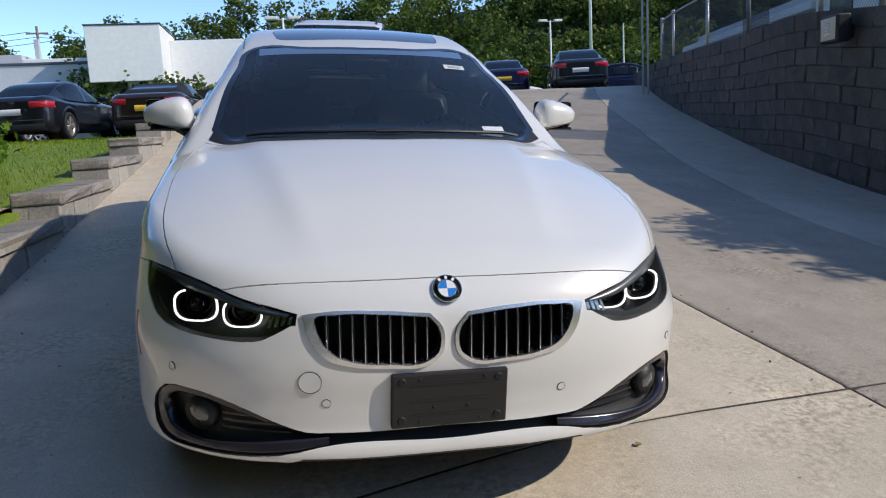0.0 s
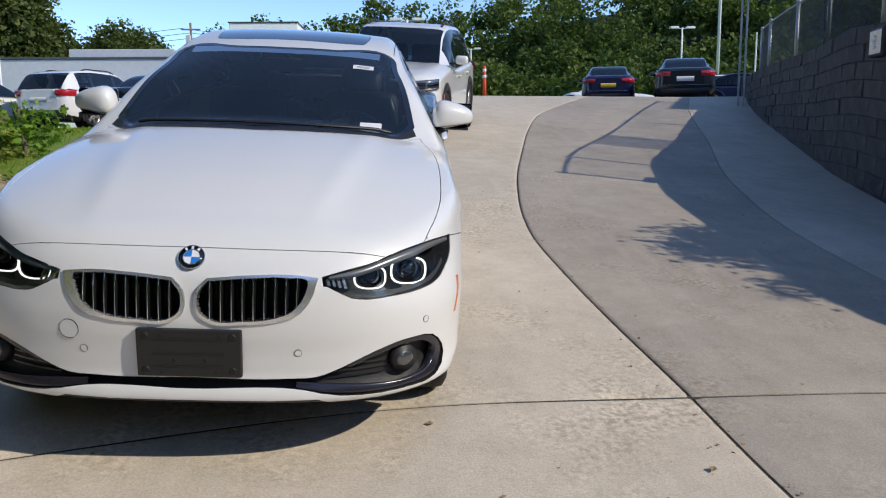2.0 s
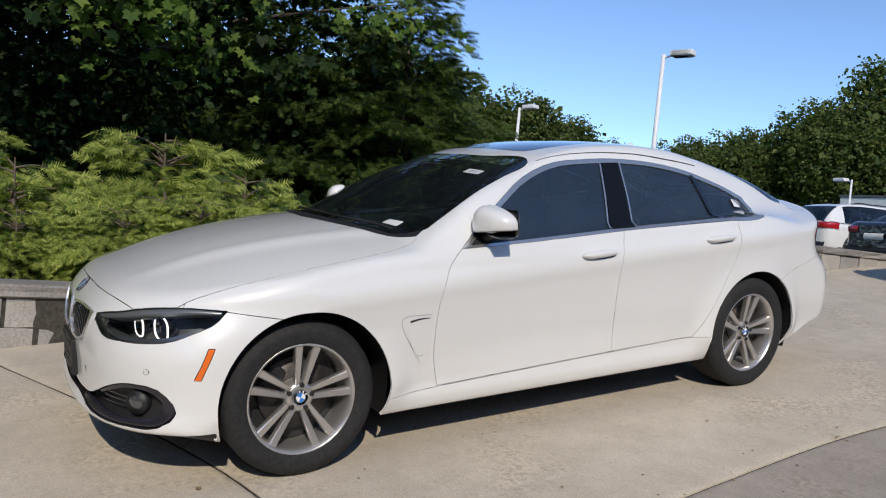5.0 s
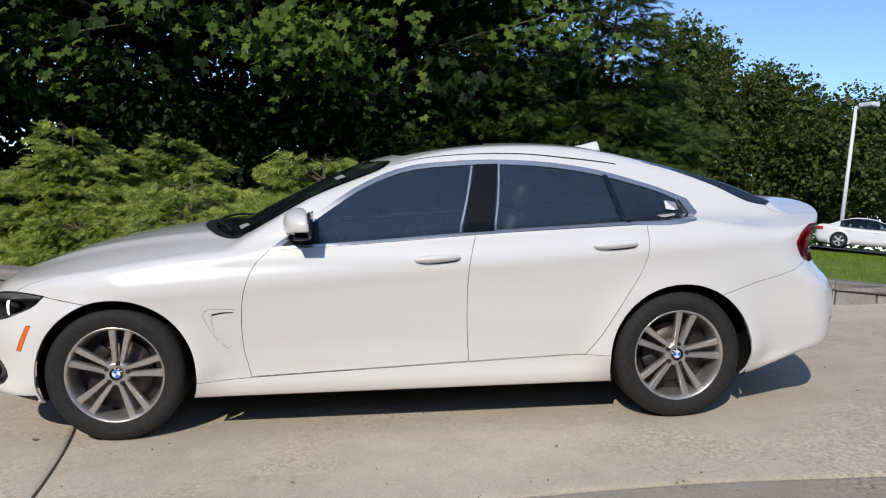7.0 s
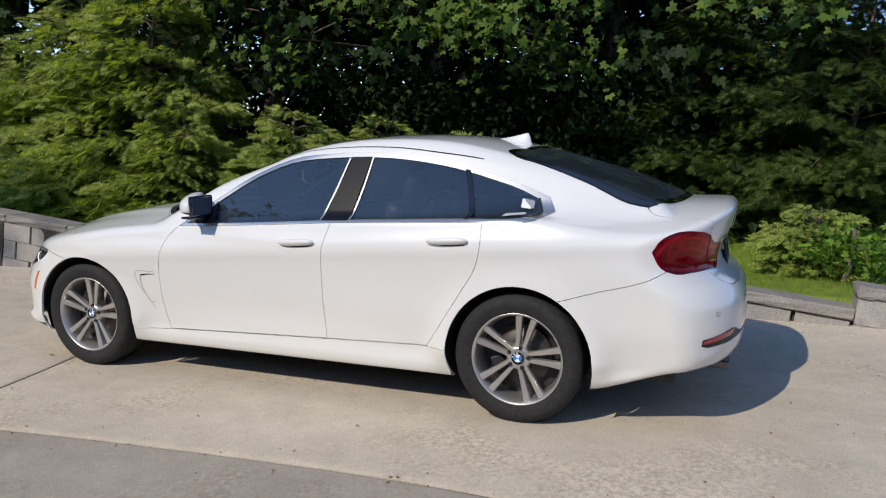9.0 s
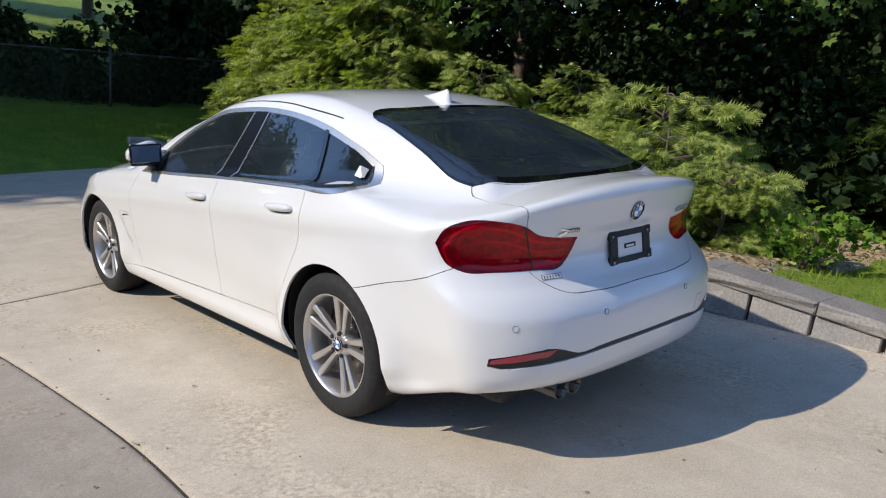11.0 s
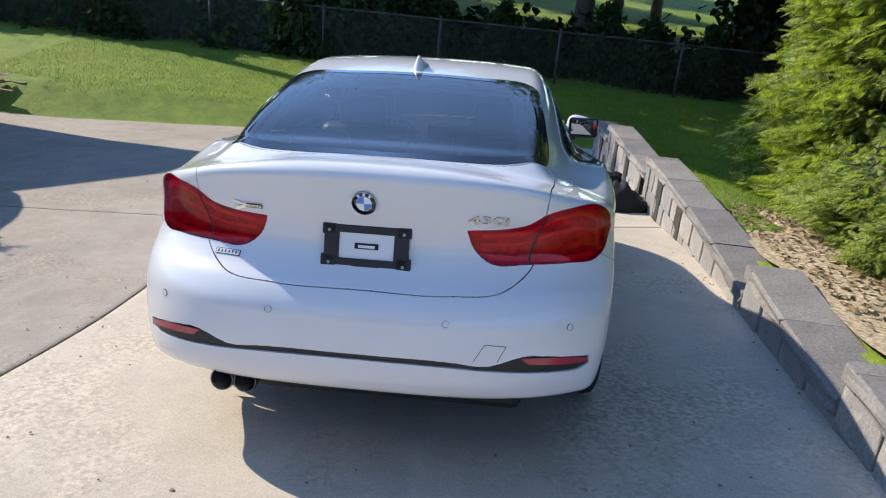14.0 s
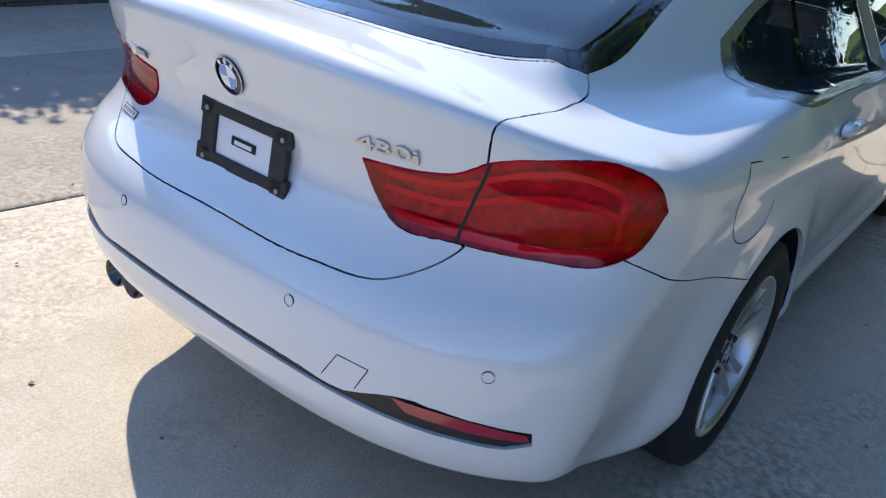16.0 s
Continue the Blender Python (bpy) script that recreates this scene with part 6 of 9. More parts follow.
    # sensors
    for view, u, w in (("front", 0.335, 0.428), ("nose_corner", *to_view("nose_corner", (0.738, -0.586, 0.497))), ("rear", 0.292, 0.611), ("tail_corner", *to_view("tail_corner", (0.675, 3.72, 0.598)))):
        m = Matrix.Scale(k, 4, (1, 0, 0)) @ at_skin(view, u, w, 0.0)
        bm = bmesh.new()
        bmesh.ops.create_cone(bm, cap_ends=False, segments=24, radius1=0.0125, radius2=0.0125, depth=0.003, matrix=m)
        bmesh.ops.create_cone(bm, cap_ends=False, segments=24, radius1=0.0108, radius2=0.0108, depth=0.003, matrix=m)
        part("sensor_ring", bm, M["seal"], car)
        bm = bmesh.new()
        bmesh.ops.create_cone(bm, cap_ends=True, segments=24, radius1=0.0108, radius2=0.0105, depth=0.0032, matrix=m)
        part("parking_sensor", bm, M["white"], car)
    # side glass: pillars, dividers, seals
    band("window_pillar", "side", spline([(1.792, 1.318), (1.75, 1.16), (1.703, 0.982)], 14), spline([(1.910, 1.320), (1.885, 1.16), (1.855, 0.988)], 14), M["pillar"], car, 0.003, mirror=k, rows=4, label="matt black door pillar")
    for e0, e1 in (((1.776, 1.312), (1.688, 0.984)), ((1.918, 1.318), (1.866, 0.990))):
        line_band("window_frame_edge", "side", [e0, ((e0[0] + e1[0]) / 2 + 0.006, 1.15), e1], 0.010, M["satin"], car, 0.0025, n=14, mirror=k)
    band("window_divider", "side", spline([(2.462, 1.258), (2.497, 1.15), (2.528, 1.018)], 12), spline([(2.490, 1.254), (2.525, 1.15), (2.555, 1.02)], 12), M["black_gloss"], car, 0.003, mirror=k)
    band("mirror_triangle", "side", spline([(0.82, 0.94), (0.90, 1.0), (0.985, 1.056)], 10), spline([(0.84, 0.938), (0.93, 0.943), (1.0, 0.948)], 10), M["black_plastic"], car, 0.002, mirror=k)
    c = np.vstack([DLO, DLO[:1]])
    band("window_seal", "side", c, inset_ring(c, 0.011), M["seal"], car, 0.0015, mirror=k)
    # flank details
    band("vent_slot", "side", spline([(0.474, 0.622), (0.52, 0.630), (0.582, 0.630)], 12), spline([(0.480, 0.614), (0.53, 0.624), (0.578, 0.6265)], 12), M["seal"], car, 0.001, mirror=k, label="black slot behind the front wheel")
    line_band("vent_outline", "side", [(0.585, 0.643), (0.52, 0.645), (0.450, 0.640), (0.437, 0.630), (0.440, 0.600), (0.47, 0.54), (0.515, 0.475), (0.545, 0.452), (0.560, 0.458)], 0.0022, M["label_grey"], car, 0.0012, mirror=k)
    line_band("vent_crease", "side", [(0.474, 0.622), (0.470, 0.595), (0.50, 0.50), (0.548, 0.424)], 0.006, M["white"], car, 0.004, mirror=k)
    for y0, y1, z in ((1.453, 1.682, 0.862), (2.343, 2.570, 0.911)):
        cy, half = (y0 + y1) / 2, (y1 - y0) / 2
        v = np.linspace(-1, 1, 25)
        env = np.maximum(1 - np.abs(v) ** 3.2, 0) ** 0.5
        rows = []
        for b in np.linspace(0, np.pi, 9):
            uv = np.stack([cy + v * half, z + 0.018 * np.cos(b) * env + 0.004 * np.sin(2 * v)], 1)
            p, n = project("side", uv)
            rows.append(p + n * (0.004 + 0.030 * np.sin(b) * env ** 0.6)[:, None])
        h = new("door_handle", grid_mesh("door_handle", np.array(rows) * [k, 1, 1], M["white"]))
        h.parent = car
        uv_t = np.stack([cy + 0.045 + 0.06 * np.linspace(-1, 1, 15), z + 0.012 + 0.028 * (1 - np.linspace(-1, 1, 15) ** 2)], 1)
        uv_b = np.stack([cy + 0.045 + 0.06 * np.linspace(-1, 1, 15), z - 0.004 - 0.020 * (1 - np.linspace(-1, 1, 15) ** 2)], 1)
        band("handle_recess", "side", uv_t, uv_b, M["white"], car, 0.0012, rows=3, mirror=k)
        # black strip on the door painting the shade under the handle
        line_band("handle_shadow_gap", "side", [(cy - half * 0.8, z - 0.013), (cy, z - 0.021), (cy + half * 0.85, z - 0.013)], 0.004, M["seal"], h, 0.002, mirror=k)
    # roof gutter and lamp division
    line_band("roof_moulding", "top", [(0.575, 1.37), (0.575, 1.6), (0.578, 2.0), (0.590, 2.3), (0.592, 2.55)], 0.004, M["seal"], car, 0.001, n=50, mirror=k)
    line_band("lamp_division", "tail_corner", to_view("tail_corner", [(0.588, 3.678, 0.958), (0.575, 3.685, 0.87), (0.556, 3.693, 0.786)]), 0.006, M["seal"], car, 0.0045, n=14, mirror=k)
    # light bars in the tail lamp
    for z_in, z_mid, z_top, z_out, w in ((0.874, 0.890, 0.948, 0.905, 0.013), (0.846, 0.852, 0.898, 0.866, 0.011)):
        line_band("light_bar", "tail_corner", to_view("tail_corner", [(0.39, 3.72, z_in), (0.53, 3.69, z_mid), (0.64, 3.64, z_top - 0.006), (0.72, 3.57, z_top), (0.768, 3.51, z_out), (0.772, 3.51, z_out - 0.035)]), w, M["bar_red"], car, -0.008, n=40, mirror=k, label="brighter red light bar")
    line_band("light_bar", "tail_corner", to_view("tail_corner", [(0.425, 3.725, 0.806), (0.57, 3.69, 0.802), (0.70, 3.60, 0.804), (0.768, 3.53, 0.812)]), 0.014, M["bar_red"], car, -0.008, n=30, mirror=k, label="brighter red light bar")
    # reflector in the rear bumper strip
    band("reflector", "rear", spline([(0.54, 0.502), (0.62, 0.500), (0.70, 0.493), (0.765, 0.480)], 20), spline([(0.57, 0.478), (0.63, 0.474), (0.70, 0.468), (0.772, 0.463)], 20), M["reflector"], car, 0.0, rows=3, mirror=k, label="red bumper reflector")
    # mirror
    u, v = np.meshgrid(np.linspace(0, 2 * np.pi, 33), np.linspace(-np.pi / 2, np.pi / 2, 17))

    def se(a, e):
        return np.sign(a) * np.abs(a) ** e
    X = se(np.cos(v), 0.75) * se(np.cos(u), 0.75)
    Yv = se(np.cos(v), 0.75) * se(np.sin(u), 0.75)
    Zv = np.where(v > 0, se(np.sin(v), 0.75), se(np.sin(v), 0.40))
    taper = 1 - 0.16 * X
    mir = np.stack([0.892 + 0.108 * X, 0.925 + 0.018 * X + np.where(Yv < 0, 0.090, 0.035) * Yv * taper - 0.02 * Zv * 0.3, 1.028 + np.where(Zv > 0, 0.086 * (1 - 0.26 * X), 0.036) * Zv * taper + 0.010 * X], -1)
    mo = new("door_mirror", grid_mesh("door_mirror", mir * [k, 1, 1], M["white"]))
    mo.parent = car
    under = (mir - [0.892, 0.925, 1.028])[:7] * [1.02, 1.03, 1.03] + [0.892, 0.925, 1.027]
    ob = new("mirror_underside", grid_mesh("mirror_underside", under * [k, 1, 1], M["black_gloss"]))
    ob.parent = mo
    bm = bmesh.new()
    box(bm, (0.800, 0.953, 0.986), (0.990, 0.967, 1.106), 0.014)
    box(bm, (0.810, 0.880, 0.976), (0.973, 0.957, 0.990), 0.006)
    bmesh.ops.transform(bm, matrix=Matrix.Scale(k, 4, (1, 0, 0)), verts=bm.verts)
    part("mirror_base", bm, M["black_gloss"], mo, "gloss black mirror underside", True)
    bm = bmesh.new()
    box(bm, (0.814, 0.9655, 0.998), (0.978, 0.9685, 1.096), 0.001)
    bmesh.ops.transform(bm, matrix=Matrix.Scale(k, 4, (1, 0, 0)), verts=bm.verts)
    part("mirror_glass", bm, M["mirror"], mo, "mirror glass")
    bm = bmesh.new()
    tube(bm, (0.790, 0.890, 0.955), (0.860, 0.920, 0.985), 0.024, 0.018, 12)
    bmesh.ops.transform(bm, matrix=Matrix.Scale(k, 4, (1, 0, 0)), verts=bm.verts)
    part("mirror_arm", bm, M["black_plastic"], mo, "", True)
    # wheel arch lining
    for y in (0.017, 2.815):
        a = np.radians(np.linspace(-20, 200, 40))
        rows = [np.stack([np.minimum(x, (0.825 if y < 1 else 0.850) + (0.06 if y < 1 else 0.036) * np.clip(np.sin(a) + 0.2, 0, 1)), y + r * np.cos(a), 0.33 + r * np.sin(a)], 1) for x, r in ((0.46, 0.36), (0.50, 0.378), (0.80, 0.378), (0.885, 0.376))]
        rows.insert(0, np.stack([0 * a + 0.46, y + 0.05 * np.cos(a), 0.33 + 0.05 * np.sin(a)], 1))
        ob = new("wheel_arch_lining", grid_mesh("wheel_arch_lining", np.array(rows) * [k, 1, 1], M["black_plastic"]))
        ob.parent = car


both(add_front)

# screens: dark printed borders, cowl, wipers
for k in (1, -1):
    w = WINDSCREEN
    band("screen_border", "top", w, inset_ring(w, 0.030), M["black_gloss"], car, 0.0015, mirror=k)
    g = REAR_GLASS
    band("rear_screen_border", "top", g, inset_ring(g, 0.040), M["black_gloss"], car, 0.0015, mirror=k)
    band("rear_screen_trim", "top", inset_ring(g, 0.062), inset_ring(g, 0.115), M["cream"], car, -0.045, rows=3, mirror=k, label="cream cabin trim round the rear window")
    band("cowl", "top", spline([(-0.005, 0.312), (0.31, 0.357), (0.55, 0.447), (0.705, 0.598)], 30), spline([(-0.005, 0.378), (0.31, 0.412), (0.55, 0.492), (0.69, 0.64)], 30), M["black_plastic"], car, 0.002, rows=3, mirror=k, label="black cowl under the windscreen")
band("windscreen_shade", "top", np.stack([np.linspace(-0.50, 0.50, 40), 1.235 + 0.35 * np.linspace(-0.50, 0.50, 40) ** 2], 1), np.stack([np.linspace(-0.50, 0.50, 40), 1.15 + 0.33 * np.linspace(-0.50, 0.50, 40) ** 2], 1), M["glass"], car, 0.0012, rows=3, label="darker shade band along the windscreen")
for pts in ([(-0.55, 0.52), (-0.25, 0.43), (0.08, 0.42)], [(-0.05, 0.405), (0.28, 0.43), (0.58, 0.54)]):
    c = spline(pts, 20)
    p, n = project("top", c)
    side = np.cross(np.gradient(p, axis=0), n)
    side /= np.linalg.norm(side, axis=1)[:, None]
    blade = np.array([p + n * (0.014 + 0.007 * np.sin(t)) + side * 0.008 * np.cos(t) for t in np.linspace(0, 2 * np.pi, 9)])
    new("wiper", grid_mesh("wiper", blade, M["black_plastic"])).parent = car


def emblem(m, r, parent, holder="emblem"):
    """A round badge: dark rim with thin bright edges and four quarters, two blue and two white."""
    bm = bmesh.new()
    bmesh.ops.create_cone(bm, cap_ends=True, segments=40, radius1=r, radius2=r * 0.97, depth=0.006, matrix=m)
    base = part(holder, bm, M["black_gloss"], parent, "round badge with blue and white quarters", True)
    for q in range(4):
        a = np.linspace(q * np.pi / 2, (q + 1) * np.pi / 2, 9)
        bm = bmesh.new()
        vs = [bm.verts.new(m @ Vector((0, 0, 0.0045)))] + [bm.verts.new(m @ Vector((0.60 * r * np.cos(t), 0.60 * r * np.sin(t), 0.0042))) for t in a]
        bm.faces.new(vs)
        part("badge_quarter", bm, M["emblem_blue"] if q in (1, 3) else M["emblem_white"], base)
    for rr in (0.985 * r, 0.63 * r):
        bm = bmesh.new()
        for i in range(40):
            a, b = i * np.pi / 20, (i + 1) * np.pi / 20
            tube(bm, m @ Vector((rr * np.cos(a), rr * np.sin(a), 0.0035)), m @ Vector((rr * np.cos(b), rr * np.sin(b), 0.0035)), 0.035 * r, seg=5)
        part("badge_rim", bm, M["chrome"], base, "", True)
    for i in (-1, 0, 1):
        bm = bmesh.new()
        a = np.pi / 2 - i * 0.62
        box(bm, (-0.09 * r, -0.11 * r, 0.0035), (0.09 * r, 0.11 * r, 0.0046), 0, m @ Matrix.Translation((0.80 * r * np.cos(a), 0.80 * r * np.sin(a), 0)) @ Matrix.Rotation(a - np.pi / 2, 4, "Z"))
        part("badge_mark", bm, M["emblem_white"], base)
    return base


emblem(at_skin("front", 0.0, 0.722, 0.003), 0.041, car)
emblem(at_skin("rear", 0.0, 0.970, 0.003), 0.041, car)

# front number plate bracket
m = Matrix.Translation((0, project("front", [(0, 0.43)])[0][0][1] - 0.010, 0.430)) @ Matrix.Rotation(radians(90), 4, "X")
bm = bmesh.new()
box(bm, (-0.163, -0.079, -0.012), (0.163, 0.079, 0.010), 0.005, m)
plate = part("plate_bracket", bm, M["black_plastic"], car, "black plastic number plate bracket")
for y in (-0.042, 0.0, 0.048):
    bm = bmesh.new()
    box(bm, (-0.11, y - 0.002, 0.010), (0.11, y + 0.002, 0.0125), 0.001, m)
    part("plate_rib", bm, M["black_plastic"], plate)
for x, y, r in ((-0.135, 0.058, 0.013), (0.135, 0.058, 0.013), (-0.135, -0.055, 0.013), (0.135, -0.055, 0.013), (-0.045, -0.022, 0.007), (0.05, -0.022, 0.007), (-0.085, 0.062, 0.005), (0.095, 0.062, 0.005), (-0.085, -0.062, 0.005), (0.085, -0.062, 0.005)):
    bm = bmesh.new()
    bmesh.ops.create_cone(bm, cap_ends=True, segments=16, radius1=r, radius2=r * 0.7, depth=0.004, matrix=m @ Matrix.Translation((x, y, 0.0112)))
    part("plate_boss", bm, M["seal"], plate)

# rear plate frame round a pale card
m = at_skin("rear", -0.006, 0.815, 0.008)
bm = bmesh.new()
for lo, hi in (((-0.142, 0.044), (0.142, 0.071)), ((-0.142, -0.066), (0.142, -0.041)), ((-0.142, -0.05), (-0.092, 0.05)), ((0.092, -0.05), (0.142, 0.05)), ((-0.045, -0.071), (0.05, -0.06)),
               ((-0.149, 0.036), (-0.10, 0.073)), ((0.10, 0.036), (0.149, 0.073)), ((-0.152, -0.074), (-0.10, -0.030)), ((0.10, -0.074), (0.152, -0.030))):
    box(bm, (*lo, 0.0), (*hi, 0.014), 0.004, m)
frame_part = part("plate_frame", bm, M["black_plastic"], car, "black plastic number plate frame")
bm = bmesh.new()
box(bm, (-0.096, -0.045, 0.002), (0.096, 0.047, 0.006), 0, m)
card = part("plate_card", bm, M["emblem_white"], frame_part, "blank white card")
bm = bmesh.new()
box(bm, (-0.040, -0.008, 0.006), (0.040, 0.012, 0.0085), 0.001, m)
part("card_mark", bm, M["seal"], frame_part)
bm = bmesh.new()
box(bm, (-0.028, -0.004, 0.0085), (0.028, 0.005, 0.0095), 0, m)
part("card_bar", bm, M["emblem_white"], frame_part)
for x in (-0.125, 0.125):
    for y in (-0.058, 0.05):
        bm = bmesh.new()
        bmesh.ops.create_cone(bm, cap_ends=True, segments=12, radius1=0.006, radius2=0.005, depth=0.003, matrix=m @ Matrix.Translation((x, y, 0.015)))
        part("screw", bm, M["steel"], frame_part)


def lettering(text, m, size, mat, parent, name="lettering", depth=0.0025):
    c = bpy.data.curves.new(name, "FONT")
    c.body, c.size, c.align_x, c.align_y, c.extrude, c.bevel_depth = text, size, "CENTER", "CENTER", depth, 0.0006
    tmp = new(name, c)
    dg = bpy.context.evaluated_depsgraph_get()
    me = bpy.data.meshes.new_from_object(tmp.evaluated_get(dg))
    bpy.data.objects.remove(tmp)
    me.materials.clear()
    me.materials.append(mat)
    me.transform(m)
    ob = new(name, me)
    ob.parent = parent
    return ob


m = at_skin("rear", -0.405, 0.934, 0.002)
tagged(lettering("430i", m @ Matrix.Diagonal((1.9, 1, 1, 1)), 0.042, M["badge_metal"], car, "model_number"), "chrome model number 430i")
m = at_skin("rear", 0.398, 0.928, 0.002)
bm = bmesh.new()
box(bm, (-0.052, -0.006, 0), (-0.012, 0.006, 0.003), 0, m @ Matrix.Rotation(0.35, 4, "Z"))
box(bm, (-0.052, -0.002, 0), (0.0, 0.003, 0.003), 0, m @ Matrix.Rotation(-0.25, 4, "Z"))
part("badge_cross", bm, M["chrome"], car, "chrome cross of a small badge")
bm = bmesh.new()
box(bm, (-0.005, -0.008, 0), (0.052, 0.008, 0.003), 0.001, m)
part("badge_bar", bm, M["black_gloss"], car, "dark bar of a small badge")
for i in range(5):
    bm = bmesh.new()
    box(bm, (0.001 + i * 0.010, -0.005, 0.003), (0.008 + i * 0.010, 0.005, 0.0036), 0, m)
    part("badge_bar_mark", bm, M["satin"], car)
m = at_skin("rear", 0.475, 0.757, 0.001)
bm = bmesh.new()
box(bm, (-0.047, -0.0105, 0), (0.047, 0.0105, 0.0012), 0, m)
tag_part = part("seller_badge", bm, M["seal"], car, "small outlined badge with unreadable marks")
bm = bmesh.new()
box(bm, (-0.045, -0.0085, 0.0012), (0.045, 0.0085, 0.0018), 0, m)
part("badge_ground", bm, M["white"], tag_part)
for i in range(6):
    bm = bmesh.new()
    box(bm, (-0.038 + i * 0.0135, -0.005, 0.0018), (-0.033 + i * 0.0135, 0.005, 0.0023), 0, m)
    part("badge_mark", bm, M["seal"], tag_part)

# covers for the towing eyes, fuel flap, exhaust, roof fin
m = Matrix.Scale(-1, 4, (1, 0, 0)) @ at_skin("front", 0.378, 0.491, 0.0)
bm = bmesh.new()
bmesh.ops.create_cone(bm, cap_ends=False, segments=36, radius1=0.032, radius2=0.032, depth=0.0024, matrix=m)
bmesh.ops.create_cone(bm, cap_ends=False, segments=36, radius1=0.0305, radius2=0.0305, depth=0.0024, matrix=m)
part("cover_gap", bm, M["seal"], car)
bm = bmesh.new()
bmesh.ops.create_cone(bm, cap_ends=True, segments=36, radius1=0.0305, radius2=0.030, depth=0.0026, matrix=m)
part("towing_eye_cover", bm, M["white"], car)
for a, b in (((0.387, 0.489), (0.421, 0.548)), ((0.421, 0.548), (0.490, 0.543)), ((0.490, 0.543), (0.464, 0.489))):
    line_band("cover_gap", "rear", [a, b], 0.0022, M["seal"], car, 0.001, mirror=-1)
flap = ring([(2.995, 0.80), (2.985, 0.93), (2.985, 0.93), (3.17, 0.945), (3.17, 0.945), (3.185, 0.81), (3.17, 0.785), (3.01, 0.78)], 40)
flap = np.vstack([flap, flap[:1]])
band("flap_gap", "side", offset(flap, 0.0014), offset(flap, -0.0014), M["seal"], car, 0.001, mirror=-1)
for x in (0.395, 0.477):
    a = np.linspace(0, 2 * np.pi, 29)
    prof_y = [(0.040, 3.62), (0.041, 3.785), (0.039, 3.792), (0.035, 3.788), (0.034, 3.66), (0.0, 3.65)]
    g = np.array([[(x + r * np.cos(t), y, 0.318 + r * np.sin(t)) for t in a] for r, y in prof_y])
    ob = new("exhaust_tip", grid_mesh("exhaust_tip", g, M["dark_chrome"]))
    ob.parent = car
    tagged(ob, "dark chrome round exhaust tip")
u = np.linspace(0, 1, 22)
fin = []
for w in np.linspace(-1, 1, 13):
    y = 2.415 + 0.235 * u
    h = 0.072 * np.clip(u / 0.88, 0, 1) ** 1.35 * (1 - np.clip((u - 0.88) / 0.12, 0, 1) ** 2)
    half = 0.040 * np.sin(np.pi * np.clip(0.12 + 0.83 * u, 0, 1)) ** 0.6
    zz = prof(ROOF, y) - 0.006 + h * (1 - np.abs(w) ** 1.6)
    fin.append(np.stack([w * half, y, zz], 1))
ob = new("roof_fin", grid_mesh("roof_fin", np.array(fin), M["white"]))
ob.parent = car

# underbody and floor
bm = bmesh.new()
box(bm, (-0.56, -0.50, 0.19), (0.56, 3.55, 0.27), 0.03)
box(bm, (-0.80, 0.45, 0.19), (0.80, 2.36, 0.26), 0.02)
part("underbody", bm, M["black_plastic"], car)


